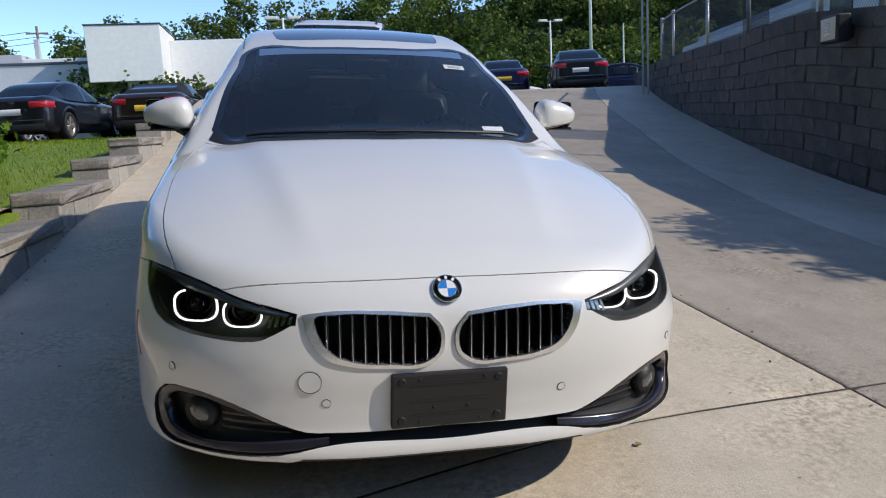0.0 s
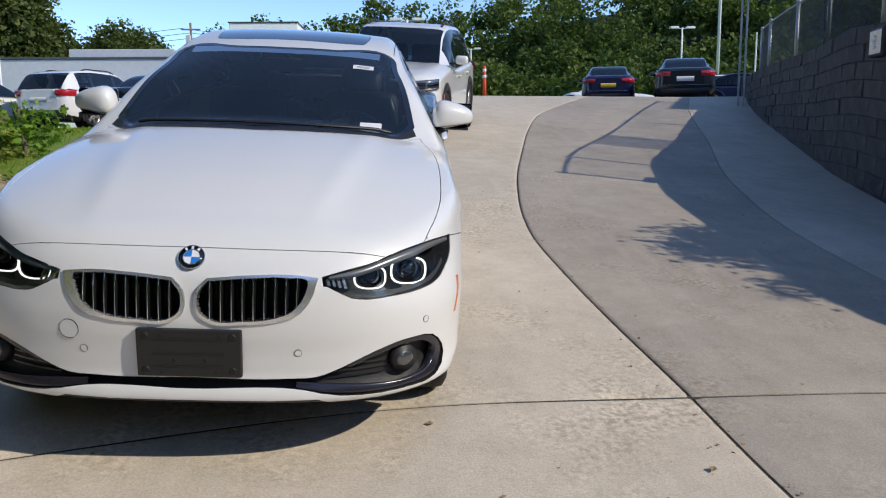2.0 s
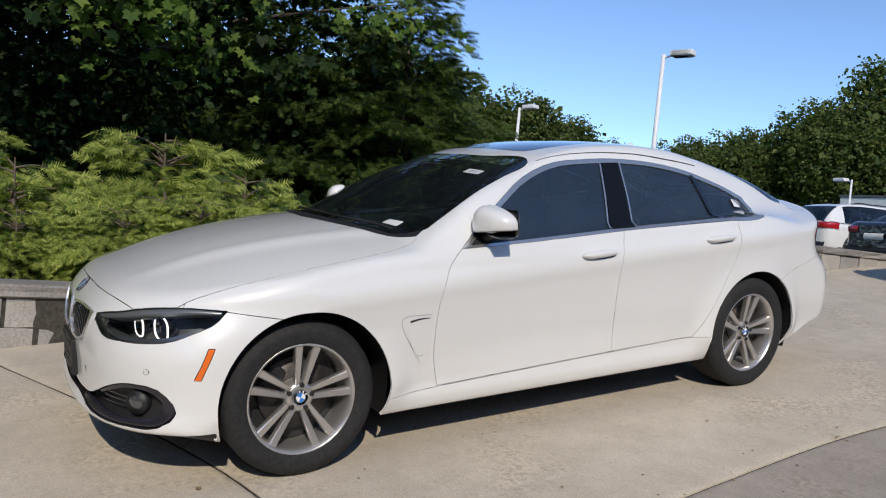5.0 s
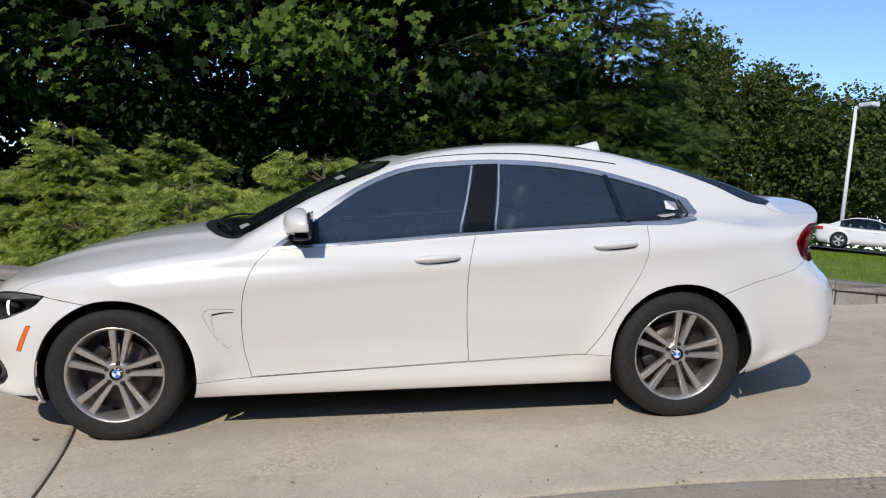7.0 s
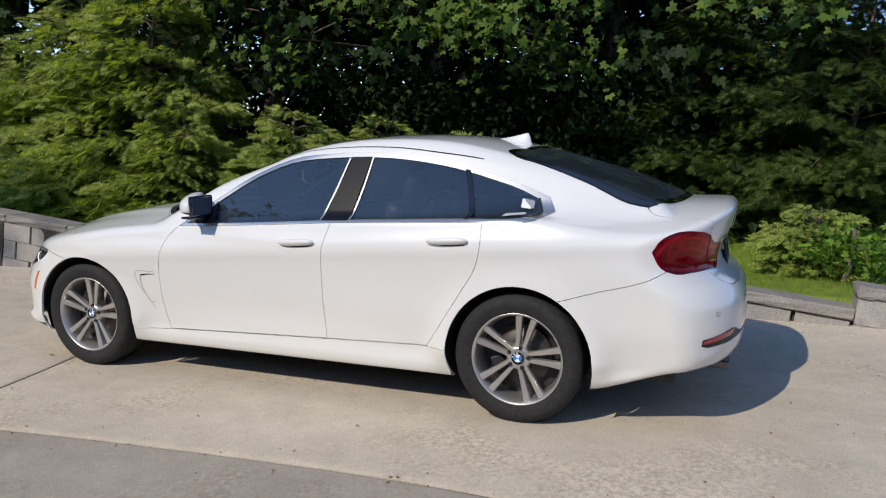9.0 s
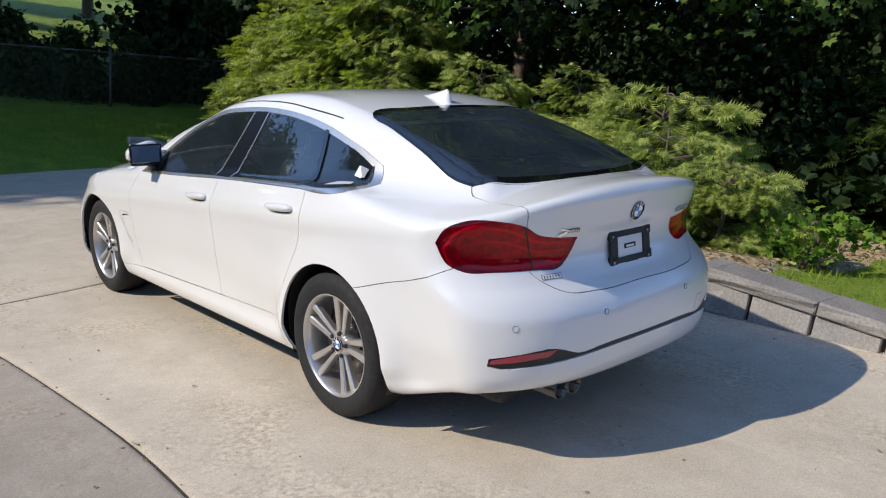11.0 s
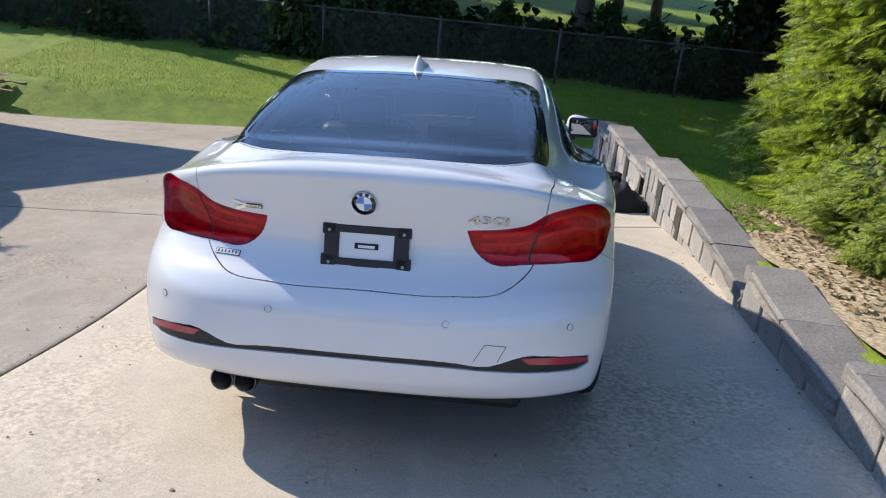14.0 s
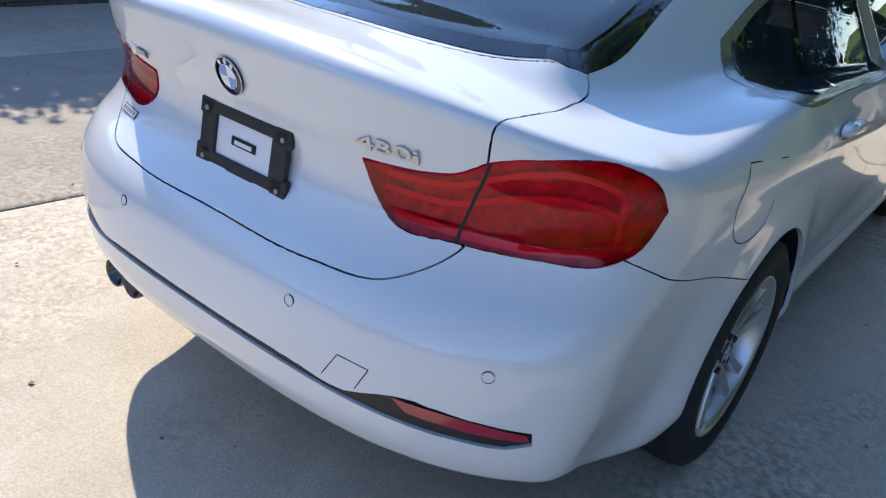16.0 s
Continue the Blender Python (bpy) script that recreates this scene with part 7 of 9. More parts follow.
# ---- wheels ----
def wheel(width=0.225, radius=0.332, rim=0.232):
    """A wheel in its own axes: x outwards, hub at the origin. Returns its root."""
    root = new("wheel")
    w = width / 2
    tread = [(-w * 0.9, rim), (-w, rim + 0.03), (-w, radius - 0.035), (-w * 0.86, radius - 0.008), (-w * 0.6, radius), (0, radius + 0.001), (w * 0.6, radius), (w * 0.86, radius - 0.008), (w, radius - 0.035), (w * 1.02, rim + 0.05), (w * 0.98, rim + 0.018), (w * 0.88, rim - 0.004)]
    a = np.linspace(0, 2 * np.pi, 73)

    def lathe(name, profile, mat, parent, n=73, shade=True):
        a = np.linspace(0, 2 * np.pi, n)
        g = np.array([[(x, r * np.cos(t), r * np.sin(t)) for t in a] for x, r in profile])
        ob = new(name, grid_mesh(name, g[::-1], mat, shade))
        ob.parent = parent
        return ob
    tyre = lathe("tyre", tread, M["tyre"], root)
    for x in (-0.062, -0.022, 0.022, 0.062):
        lathe("tread_groove", [(x - 0.004, radius + 0.0025), (x + 0.004, radius + 0.0025)], M["seal"], tyre)
    barrel = lathe("rim", [(-w * 0.85, rim * 0.93), (0.0, rim * 0.90), (w * 0.55, rim * 0.925), (w * 0.80, rim * 0.955), (w * 0.90, rim * 0.985), (w * 0.93, rim + 0.001), (w * 0.88, rim + 0.006), (w * 0.80, rim + 0.002)], M["alloy"], root)
    disc = lathe("brake_disc", [(0.0, 0.05), (0.0, 0.155), (-0.02, 0.155), (-0.02, 0.05)], M["disc"], root)
    hubp = lathe("hub", [(0.0, 0.066), (w * 0.52, 0.064), (w * 0.62, 0.052), (w * 0.64, 0.036), (w * 0.62, 0.032), (w * 0.62, 0.0)], M["alloy"], root, 41)
    back = lathe("backing_plate", [(-0.03, 0.0), (-0.03, rim * 0.9)], M["black_plastic"], root, 41)
    for i in range(5):
        for k in (-1, 1):
            # one half of a twin spoke
            s = np.linspace(0, 1, 14)
            r = 0.048 + (rim * 0.955 - 0.048) * s
            mid = k * (0.016 + 0.020 * s + 0.004 * s ** 2)
            half = 0.0105 + 0.0075 * s
            face = w * (0.62 + 0.19 * s ** 1.2)
            rows = []
            for e, d in ((-1, -0.030), (-1, -0.006), (-0.72, 0.0), (0.72, 0.0), (1, -0.006), (1, -0.030)):
                rows.append(np.stack([face + d - 0.002 * (1 - e * k), mid + e * half, r], 1))
            g = np.array(rows)
            t = i * 2 * np.pi / 5 + 0.31
            c_, s_ = np.cos(t), np.sin(t)
            g = np.stack([g[..., 0], g[..., 1] * c_ - g[..., 2] * s_, g[..., 1] * s_ + g[..., 2] * c_], -1)
            ob = new("spoke", grid_mesh("spoke", g, M["alloy"], False))
            ob.parent = root
        t = i * 2 * np.pi / 5 + 0.31 + np.pi / 5 * 0
        bm = bmesh.new()
        cy, cz = -0.052 * np.sin(t), 0.052 * np.cos(t)
        bmesh.ops.create_cone(bm, cap_ends=True, segments=12, radius1=0.0115, radius2=0.0095, depth=0.012, matrix=Matrix.Translation((w * 0.635, cy, cz)) @ Matrix.Rotation(radians(90), 4, "Y"))
        part("wheel_bolt", bm, M["black_plastic"], root)
    bm = bmesh.new()
    box(bm, (-0.03, -0.05, 0.09), (0.02, 0.05, 0.165), 0.012, Matrix.Rotation(radians(75), 4, "X"))
    part("brake_caliper", bm, M["black_plastic"], root)
    emblem(Matrix.Translation((w * 0.655, 0, 0)) @ Matrix.Rotation(radians(90), 4, "Z") @ Matrix.Rotation(radians(90), 4, "X"), 0.033, root, "centre_cap")
    return root


w0 = wheel()
w0.parent = car
w0.matrix_basis = pose(0.740, 0.0, 0.33) @ Matrix.Rotation(radians(-26), 4, "X")
for x, y, turn in ((0.762, 2.81, 42), (-0.744, 0.0, 5), (-0.785, 2.81, 61)):
    m = pose(x, y, 0.33) @ Matrix.Rotation(radians(turn), 4, "X")
    if x < 0:
        m = pose(x, y, 0.33) @ Matrix.Rotation(radians(180), 4, "Z") @ Matrix.Rotation(radians(turn), 4, "X")
    c = copy_thing(w0, m)
    c.parent = car

# ---- cabin ----
bm = bmesh.new()
box(bm, (-0.72, 0.55, 0.26), (0.72, 3.3, 0.34), 0.02)
box(bm, (-0.16, 0.9, 0.30), (0.16, 2.4, 0.52), 0.05)
part("cabin_floor", bm, M["cabin"], car)
bm = bmesh.new()
box(bm, (-0.70, 0.62, 0.55), (0.70, 1.02, 0.905), 0.06)
box(bm, (0.20, 0.88, 0.86), (0.52, 1.06, 0.955), 0.04)
box(bm, (-0.14, 0.98, 0.90), (0.14, 1.01, 1.0), 0.012)
part("dashboard", bm, M["cabin"], car, "", True)
bm = bmesh.new()
box(bm, (-0.62, 2.86, 0.80), (0.62, 3.45, 0.86), 0.02)
part("parcel_shelf", bm, M["cabin"], car)
for x in (-0.36, 0.36):
    for y in (1.32, 2.25):
        bm = bmesh.new()
        box(bm, (x - 0.25, y, 0.38), (x + 0.25, y + 0.50, 0.56), 0.06)
        part("seat_cushion", bm, M["leather"], car, "", True)
        bm = bmesh.new()
        box(bm, (x - 0.24, -0.07, 0.0), (x + 0.24, 0.07, 0.62 if y < 2 else 0.48), 0.055, Matrix.Translation((0, y + 0.52, 0.48)) @ Matrix.Rotation(radians(-18), 4, "X"))
        part("seat_back", bm, M["leather"], car, "", True)
        bm = bmesh.new()
        box(bm, (x - 0.13, -0.05, 0.0), (x + 0.13, 0.05, 0.17), 0.045, Matrix.Translation((0, y + (0.73 if y < 2 else 0.68), 1.06 if y < 2 else 0.95)) @ Matrix.Rotation(radians(-12), 4, "X"))
        part("headrest", bm, M["leather"], car, "", True)
bm = bmesh.new()
mm = Matrix.Translation((0.37, 1.12, 0.86)) @ Matrix.Rotation(radians(-62), 4, "X")
for i in range(36):
    a, b = i * np.pi / 18, (i + 1) * np.pi / 18
    tube(bm, mm @ Vector((0.185 * np.cos(a), 0.185 * np.sin(a), 0)), mm @ Vector((0.185 * np.cos(b), 0.185 * np.sin(b), 0)), 0.015, seg=8)
tube(bm, mm @ Vector((0, 0, -0.05)), mm @ Vector((0, 0, 0.02)), 0.07, 0.06, 16)
for t in (0, 180, 270):
    tube(bm, mm @ Vector((0, 0, 0)), mm @ Vector((0.18 * np.cos(radians(t)), 0.18 * np.sin(radians(t)), 0)), 0.018, seg=8)
part("steering_wheel", bm, M["leather"], car, "", True)
bm = bmesh.new()
box(bm, (-0.11, -0.02, -0.035), (0.11, 0.02, 0.035), 0.015, Matrix.Translation((0, 1.10, 1.255)))
part("inside_mirror", bm, M["cabin"], car, "", True)
bm = bmesh.new()
box(bm, (-0.50, 1.42, 1.335), (0.50, 2.55, 1.345), 0.0)
part("headlining", bm, M["lining"] if "lining" in M else M["cabin"], car)
# paper labels in the windows
for view, u0, w0_, u1, w1_ in (("top", 0.37, 1.055, 0.475, 1.10), ("top", 0.44, 0.555, 0.54, 0.60)):
    a = np.stack([np.linspace(u0, u1, 6), np.full(6, w0_) + 0.25 * (np.linspace(u0, u1, 6) ** 2 - u0 ** 2)], 1)
    b = a + [0, w1_ - w0_]
    ob = band("window_label", view, a, b, M["emblem_white"], car, 0.003, label="white paper label inside the glass")
    for j in range(2):
        f0, f1 = 0.25 + 0.3 * j, 0.42 + 0.3 * j
        band("label_print", view, a[1:-1] + [0, (w1_ - w0_) * f0], a[1:-1] + [0, (w1_ - w0_) * f1], M["label_grey"], ob, 0.0036)
for k in (1,):
    ob = band("window_label", "side", [(2.785, 1.115), (2.835, 1.108)], [(2.785, 1.072), (2.835, 1.065)], M["emblem_white"], car, 0.004, mirror=k, label="small white and blue window sticker")
    band("label_print", "side", [(2.80, 1.115), (2.85, 1.103)], [(2.80, 1.078), (2.85, 1.066)], M["label_grey"], ob, 0.0046, mirror=k)
    line_band("label_print", "side", [(2.72, 1.040), (2.82, 1.046)], 0.008, M["emblem_white"], car, 0.004, mirror=k)


# ---- other parked cars ----
SECTION = [(0.88, 0.0, 0), (0.975, 0.10, 0), (1.0, 0.42, 0), (0.985, 0.74, 0), (0.945, 1.0, -0.075), (0.86, 1.0, -0.028), (0.5, 1.0, -0.006), (0.0, 1.0, 0)]


def plain_wheel(radius, width):
    """Five-spoke wheel in its own axes: x outwards."""
    root = new("wheel")
    rim, w = radius * 0.70, width / 2
    a = np.linspace(0, 2 * np.pi, 37)

    def turned(name, profile, mat):
        g = np.array([[(x, r * np.cos(t), r * np.sin(t)) for t in a] for x, r in profile])
        new(name, grid_mesh(name, g[::-1], mat)).parent = root
    turned("tyre", [(-w, rim), (-w, radius - 0.03), (-w * 0.7, radius), (w * 0.7, radius), (w, radius - 0.03), (w, rim + 0.02), (w * 0.85, rim - 0.005)], M["tyre"])
    turned("rim", [(-w, rim * 0.95), (w * 0.4, rim * 0.9), (w * 0.9, rim), (w * 0.86, rim + 0.008)], M["alloy"])
    turned("hub", [(w * 0.2, 0.09), (w * 0.75, 0.06), (w * 0.78, 0.0)], M["alloy"])
    turned("brake_disc", [(0.0, 0.0), (0.0, rim * 0.8)], M["black_plastic"])
    for i in range(5):
        t = i * 2 * np.pi / 5
        bm = bmesh.new()
        m = Matrix.Rotation(t, 4, "X")
        vs = box(bm, (w * 0.45, -0.035, 0.04), (w * 0.78, 0.035, rim * 0.95), 0.008)
        for v in vs:
            v.co.y *= 0.7 + 0.6 * v.co.z / rim
        bmesh.ops.transform(bm, matrix=m, verts=list(bm.verts))
        part("spoke", bm, M["alloy"], root)
    return root


def faces_mesh(name, v, f, keep, mat, parent, label="", shade=True):
    f = f[keep]
    if not len(f):
        return None
    idx = np.unique(f)
    back = np.zeros(len(v), int)
    back[idx] = np.arange(len(idx))
    ob = new(name, raw_mesh(name, v[idx], back[f], mat, shade))
    ob.parent = parent
    return tagged(ob, label) if label else ob


def parked_car(at, label, spec, group="parked cars"):
    """A closed car body lofted along its length; front axle at y = 0, nose towards -y."""
    root = thing("car", at, label, "car", group)
    paint_ = spec["paint"]
    y0, y1, w0_, base, ra = spec["nose"], spec["tail"], spec["half"], spec["wheelbase"], spec["wheel"] + 0.055
    ends = np.array([0, 0.012, 0.04, 0.09, 0.16, 0.26, 0.4])
    ys = np.r_[y0 + ends, np.arange(y0 + 0.46, y1 - 0.42, 0.05), (y1 - ends)[::-1]]
    shrink = np.interp(np.minimum(ys - y0, (y1 - ys) * 1.15), [0, 0.012, 0.04, 0.09, 0.16, 0.26, 0.4], [0.62, 0.70, 0.79, 0.865, 0.92, 0.96, 0.985])
    half = w0_ * shrink * hermite([y0, 0, base * 0.5, base, y1], [0.985, 1, 1, 1, 0.985], ys)
    top = hermite([p[0] for p in spec["top"]], [p[1] for p in spec["top"]], ys)
    low = np.interp(np.minimum(ys - y0, y1 - ys), [0, 0.04, 0.16, 0.4], [spec["floor"] + 0.22, spec["floor"] + 0.12, spec["floor"] + 0.04, spec["floor"]])
    sec = spline(np.array(SECTION), 24)
    sec = np.vstack([sec, sec[-2::-1] * (-1, 1, 1)])
    P = np.zeros((len(ys), len(sec), 3))
    P[..., 0] = half[:, None] * sec[None, :, 0]
    P[..., 1] = ys[:, None]
    P[..., 2] = low[:, None] + (top - low)[:, None] * np.minimum(sec[None, :, 1], 1.0) + sec[None, :, 2]
    r, c = P.shape[:2]
    i = np.arange(r * c).reshape(r, c)
    f = np.stack([i[:-1, :-1], i[1:, :-1], i[1:, 1:], i[:-1, 1:]], -1).reshape(-1, 4)
    v = P.reshape(-1, 3)
    mid = v[f].mean(1)
    hub = spec["wheel"]
    hole = np.zeros(len(f), bool)
    for yw in (0.0, base):
        hole |= (np.hypot(mid[:, 1] - yw, mid[:, 2] - hub) < ra) & (np.abs(mid[:, 0]) > 0.5 * w0_)
    clad = mid[:, 2] < spec.get("clad", 0.0) + 0.03 * step(-0.3, -0.6, mid[:, 1])
    faces_mesh("body", v, f, ~hole & ~clad, paint_, root)
    faces_mesh("cladding", v, f, ~hole & clad, M["black_plastic"], root, "black plastic lower cladding")
    for k in (0, r - 1):
        bm = bmesh.new()
        ring_v = [bm.verts.new(P[k, j]) for j in range(c)]
        bm.faces.new(ring_v if k else ring_v[::-1])
        part("front_panel" if k == 0 else "rear_panel", bm, paint_, root)
    bm = bmesh.new()
    box(bm, (-w0_ * 0.80, y0 + 0.25, spec["floor"]), (w0_ * 0.80, y1 - 0.25, spec["floor"] + 0.05))
    for yw in (0.0, base):
        for sg in (-1, 1):
            tube(bm, (sg * (w0_ - 0.30), yw, hub), (sg * (w0_ - 0.34), yw, hub), ra + 0.04, seg=28)
    part("underbody", bm, M["black_plastic"], root)
    a = np.linspace(radians(-28), radians(208), 40)
    for yw in (0.0, base):
        for sg in (-1, 1):
            g = np.array([[(sg * (w0_ * k), yw + q * np.cos(t), hub + q * np.sin(t)) for t in a] for k, q in ((0.80, ra - 0.02), (0.985, ra - 0.02), (1.004, ra - 0.006), (1.008, ra + 0.03), (0.985, ra + 0.075))])
            g[..., 2] = np.maximum(g[..., 2], spec["floor"])
            ob = new("wheel_arch", grid_mesh("wheel_arch", g if sg > 0 else g[:, ::-1], M["black_plastic"] if spec.get("clad") else paint_))
            ob.parent = root
    # cabin
    roof = spec["roof"]
    rs = np.unique(np.r_[np.arange(roof[0][0], roof[-1][0], 0.045), [p[0] for p in roof]])
    zr = hermite([p[0] for p in roof], [p[1] for p in roof], rs)
    zb = np.interp(rs, ys, top) - 0.035
    zr = np.maximum(zr, zb + 0.001)
    wb = w0_ * 0.925 * np.interp(rs, [roof[0][0], roof[0][0] + 0.5, roof[-1][0] - 0.5, roof[-1][0]], [0.90, 1, 1, spec.get("waist", 0.86)])
    wr = np.minimum(w0_ * spec.get("roof_half", 0.66), wb) * np.interp(rs, [roof[0][0], roof[0][0] + 0.6, roof[-1][0] - 0.6, roof[-1][0]], [1.12, 1.0, 1.0, 1.06])
    wr = np.minimum(wr, wb - 0.02)
    hh = zr - zb
    u = [(0, 0.0), (0.22, 0.22), (0.46, 0.47), (0.70, 0.72), (0.90, 0.88), (1.0, 0.95), (1.12, 0.985), (1.5, 0.997), (2.0, 1.0)]
    cols = []
    for s, h in u:
        x = wb + (wr - wb) * min(s, 1.0) ** 1.25 if s <= 1 else wr * (2.0 - s)
        cols.append(np.stack([x, rs, zb + hh * h], -1))
    G = np.stack(cols, 1)
    G = np.concatenate([G, (G * (-1, 1, 1))[:, -2::-1]], 1)
    r2, c2 = G.shape[:2]
    i = np.arange(r2 * c2).reshape(r2, c2)
    f = np.stack([i[:-1, :-1], i[1:, :-1], i[1:, 1:], i[:-1, 1:]], -1).reshape(-1, 4)
    row = np.repeat(np.arange(r2 - 1), c2 - 1)
    col = np.tile(np.arange(c2 - 1), r2 - 1)
    col = np.minimum(col, c2 - 2 - col)
    v = G.reshape(-1, 3)
    ym = v[f].mean(1)[:, 1]
    glass_top = (col >= 5) & (row >= 0)
    front = glass_top & (ym < spec["roof_front"])
    rear = glass_top & (ym > spec["roof_rear"])
    if spec.get("soft"):
        rear = glass_top & (ym > spec["roof_rear"]) & (ym < spec["roof_rear"] + 0.55) & (col >= 6)
    win = (col < 4) & (ym > spec["win"][0]) & (ym < spec["win"][1])
    bars = np.zeros(len(f), bool)
    for b in spec["pillars"]:
        bars |= win & (np.abs(ym - b) < 0.045)
    win &= ~bars
    top_mat = M["bag"] if spec.get("soft") else paint_
    faces_mesh("roof", v, f, ~(front | rear | win | bars), top_mat, root, "black fabric folding roof" if spec.get("soft") else "")
    faces_mesh("windscreen", v, f, front, M["glass_dark"], root, "dark windscreen glass")
    faces_mesh("rear_window", v, f, rear, M["glass_dark"], root, "dark rear window glass")
    faces_mesh("door_pillar", v, f, bars, M["black_gloss"], root, "gloss black pillar")
    for sg, nm in ((1, "side_window"), (-1, "side_window")):
        faces_mesh(nm, v, f, win & (v[f].mean(1)[:, 0] * sg > 0), M["glass_dark"], root, "dark side window glass")
    bm = bmesh.new()
    box(bm, (-wb.max() + 0.08, rs[0] + 0.25, spec["floor"] + 0.1), (wb.max() - 0.08, rs[-1] - 0.2, float(zb.min()) - 0.05), 0.03)
    for x in (-0.36, 0.36):
        for y in (rs[0] + 0.95, rs[0] + 1.85):
            box(bm, (x - 0.24, y, 0.7), (x + 0.24, y + 0.14, float(zb.max()) + 0.25), 0.05)
    part("interior", bm, M["cabin"], root)
    # wheels
    wh = plain_wheel(hub, 0.22)
    wh.parent = root
    wh.matrix_basis = pose(w0_ - 0.115, 0, hub)
    for sg, yw, turn in ((1, base, 30), (-1, 0, 15), (-1, base, 50)):
        q = copy_thing(wh, pose(sg * (w0_ - 0.115), yw, hub, 0, 0, 0 if sg > 0 else 180) @ Matrix.Rotation(radians(turn), 4, "X"))
        q.parent = root
    # mirrors and handles
    my = roof[0][0] + 0.42
    for sg in (-1, 1):
        bm = bmesh.new()
        mz = float(np.interp(my, rs, zb)) + 0.10
        vs = box(bm, (sg * (w0_ + 0.08) - 0.095, my - 0.04, mz - 0.07), (sg * (w0_ + 0.08) + 0.095, my + 0.09, mz + 0.06), 0.04)
        part("mirror", bm, paint_, root, shade=True)
        bm = bmesh.new()
        box(bm, (min(sg * (w0_ - 0.10), sg * (w0_ + 0.06)), my, mz - 0.075), (max(sg * (w0_ - 0.10), sg * (w0_ + 0.06)), my + 0.06, mz - 0.045), 0.01)
        part("mirror_foot", bm, M["black_plastic"], root)
        for hy in spec["doors"]:
            bm = bmesh.new()
            hz = float(np.interp(hy, ys, top)) - 0.17
            box(bm, (sg * w0_ * 0.985 - 0.022, hy - 0.10, hz - 0.014), (sg * w0_ * 0.985 + 0.022, hy + 0.10, hz + 0.014), 0.008)
            part("door_handle", bm, paint_, root, shade=True)

    def face(end, xs, zs, mat, name, lab="", proud=0.012, x_steps=9):
        """A curved plate lying on the nose or the tail."""
        ks, dy = [0, 0.62, 0.70, 0.79, 0.865, 0.92, 0.96, 0.985, 1.0], [0, 0, 0.012, 0.04, 0.09, 0.16, 0.26, 0.4, 0.55]
        x = np.linspace(xs[0], xs[1], x_steps)
        d = np.interp(np.abs(x) / w0_, ks, dy)
        yy_ = (y0 + d - proud) if end < 0 else (y1 - d / 1.15 + proud)
        z = np.linspace(0, 1, 5)
        rows = []
        for q in z:
            zz = zs[0] + (zs[1] - zs[0]) * q if not isinstance(zs[0], (list, tuple)) else np.interp(x, [min(xs), max(xs)], zs[0]) * (1 - q) + np.interp(x, [min(xs), max(xs)], zs[1]) * q
            bulge = 0.02 * math.sin(math.pi * q)
            rows.append(np.stack([x, yy_ + (-bulge if end < 0 else bulge), zz + 0 * x], -1))
        g = np.array(rows)
        back = g[::-1].copy()
        back[..., 1] += 0.06 if end < 0 else -0.06
        g = np.concatenate([g, back, g[:1]])
        ob = new(name, grid_mesh(name, g if end > 0 else g[:, ::-1], mat))
        ob.parent = root
        return tagged(ob, lab) if lab else ob
    spec["dress"](root, face, w0_)
    return root


M["glass_dark"] = material("dark_car_glass", glass_build((0.34, 0.38, 0.39), 1.7))
M["plate_yellow"] = material("yellow_plate", plain((0.75, 0.48, 0.05), 0.5))
M["plate_white"] = material("white_plate", plain((0.75, 0.75, 0.75), 0.5))
M["tail_red"] = material("tail_lamp_red", plain((0.42, 0.012, 0.02), 0.2, coat=1.0))
M["lamp_grey"] = material("headlamp_grey", plain((0.16, 0.17, 0.18), 0.15, 0.5, coat=1.0))


def sedan_dress(plate, chrome=True):
    def dress(root, face, w):
        for sg in (-1, 1):
            a, b = sorted((sg * 0.45, sg * 0.97 * w))
            face(1, (a, b), (0.76, 0.90), M["tail_red"], "tail_lamp", "red tail lamp")
            face(-1, (a, b), (0.62, 0.74), M["lamp_grey"], "headlamp", "grey headlamp")
            bm = bmesh.new()
            tube(bm, (sg * 0.5, root["tail_y"] - 0.12, 0.30), (sg * 0.5, root["tail_y"] + 0.01, 0.30), 0.045, seg=14)
            part("exhaust_tip", bm, M["chrome"], root)
        face(1, (-0.26, 0.26), (0.60, 0.74), plate, "number_plate", "pale blank number plate", 0.03)
        face(1, (-0.80 * w, 0.80 * w), (0.24, 0.40), M["black_plastic"], "diffuser", "black lower rear valance", 0.006)
        if chrome:
            face(1, (-0.7, 0.7), (0.475, 0.49), M["chrome"], "chrome_strip", "chrome strip", 0.02)
        face(-1, (-0.38, 0.38), (0.42, 0.66), M["black_gloss"], "grille", "black grille", 0.015)
    return dress


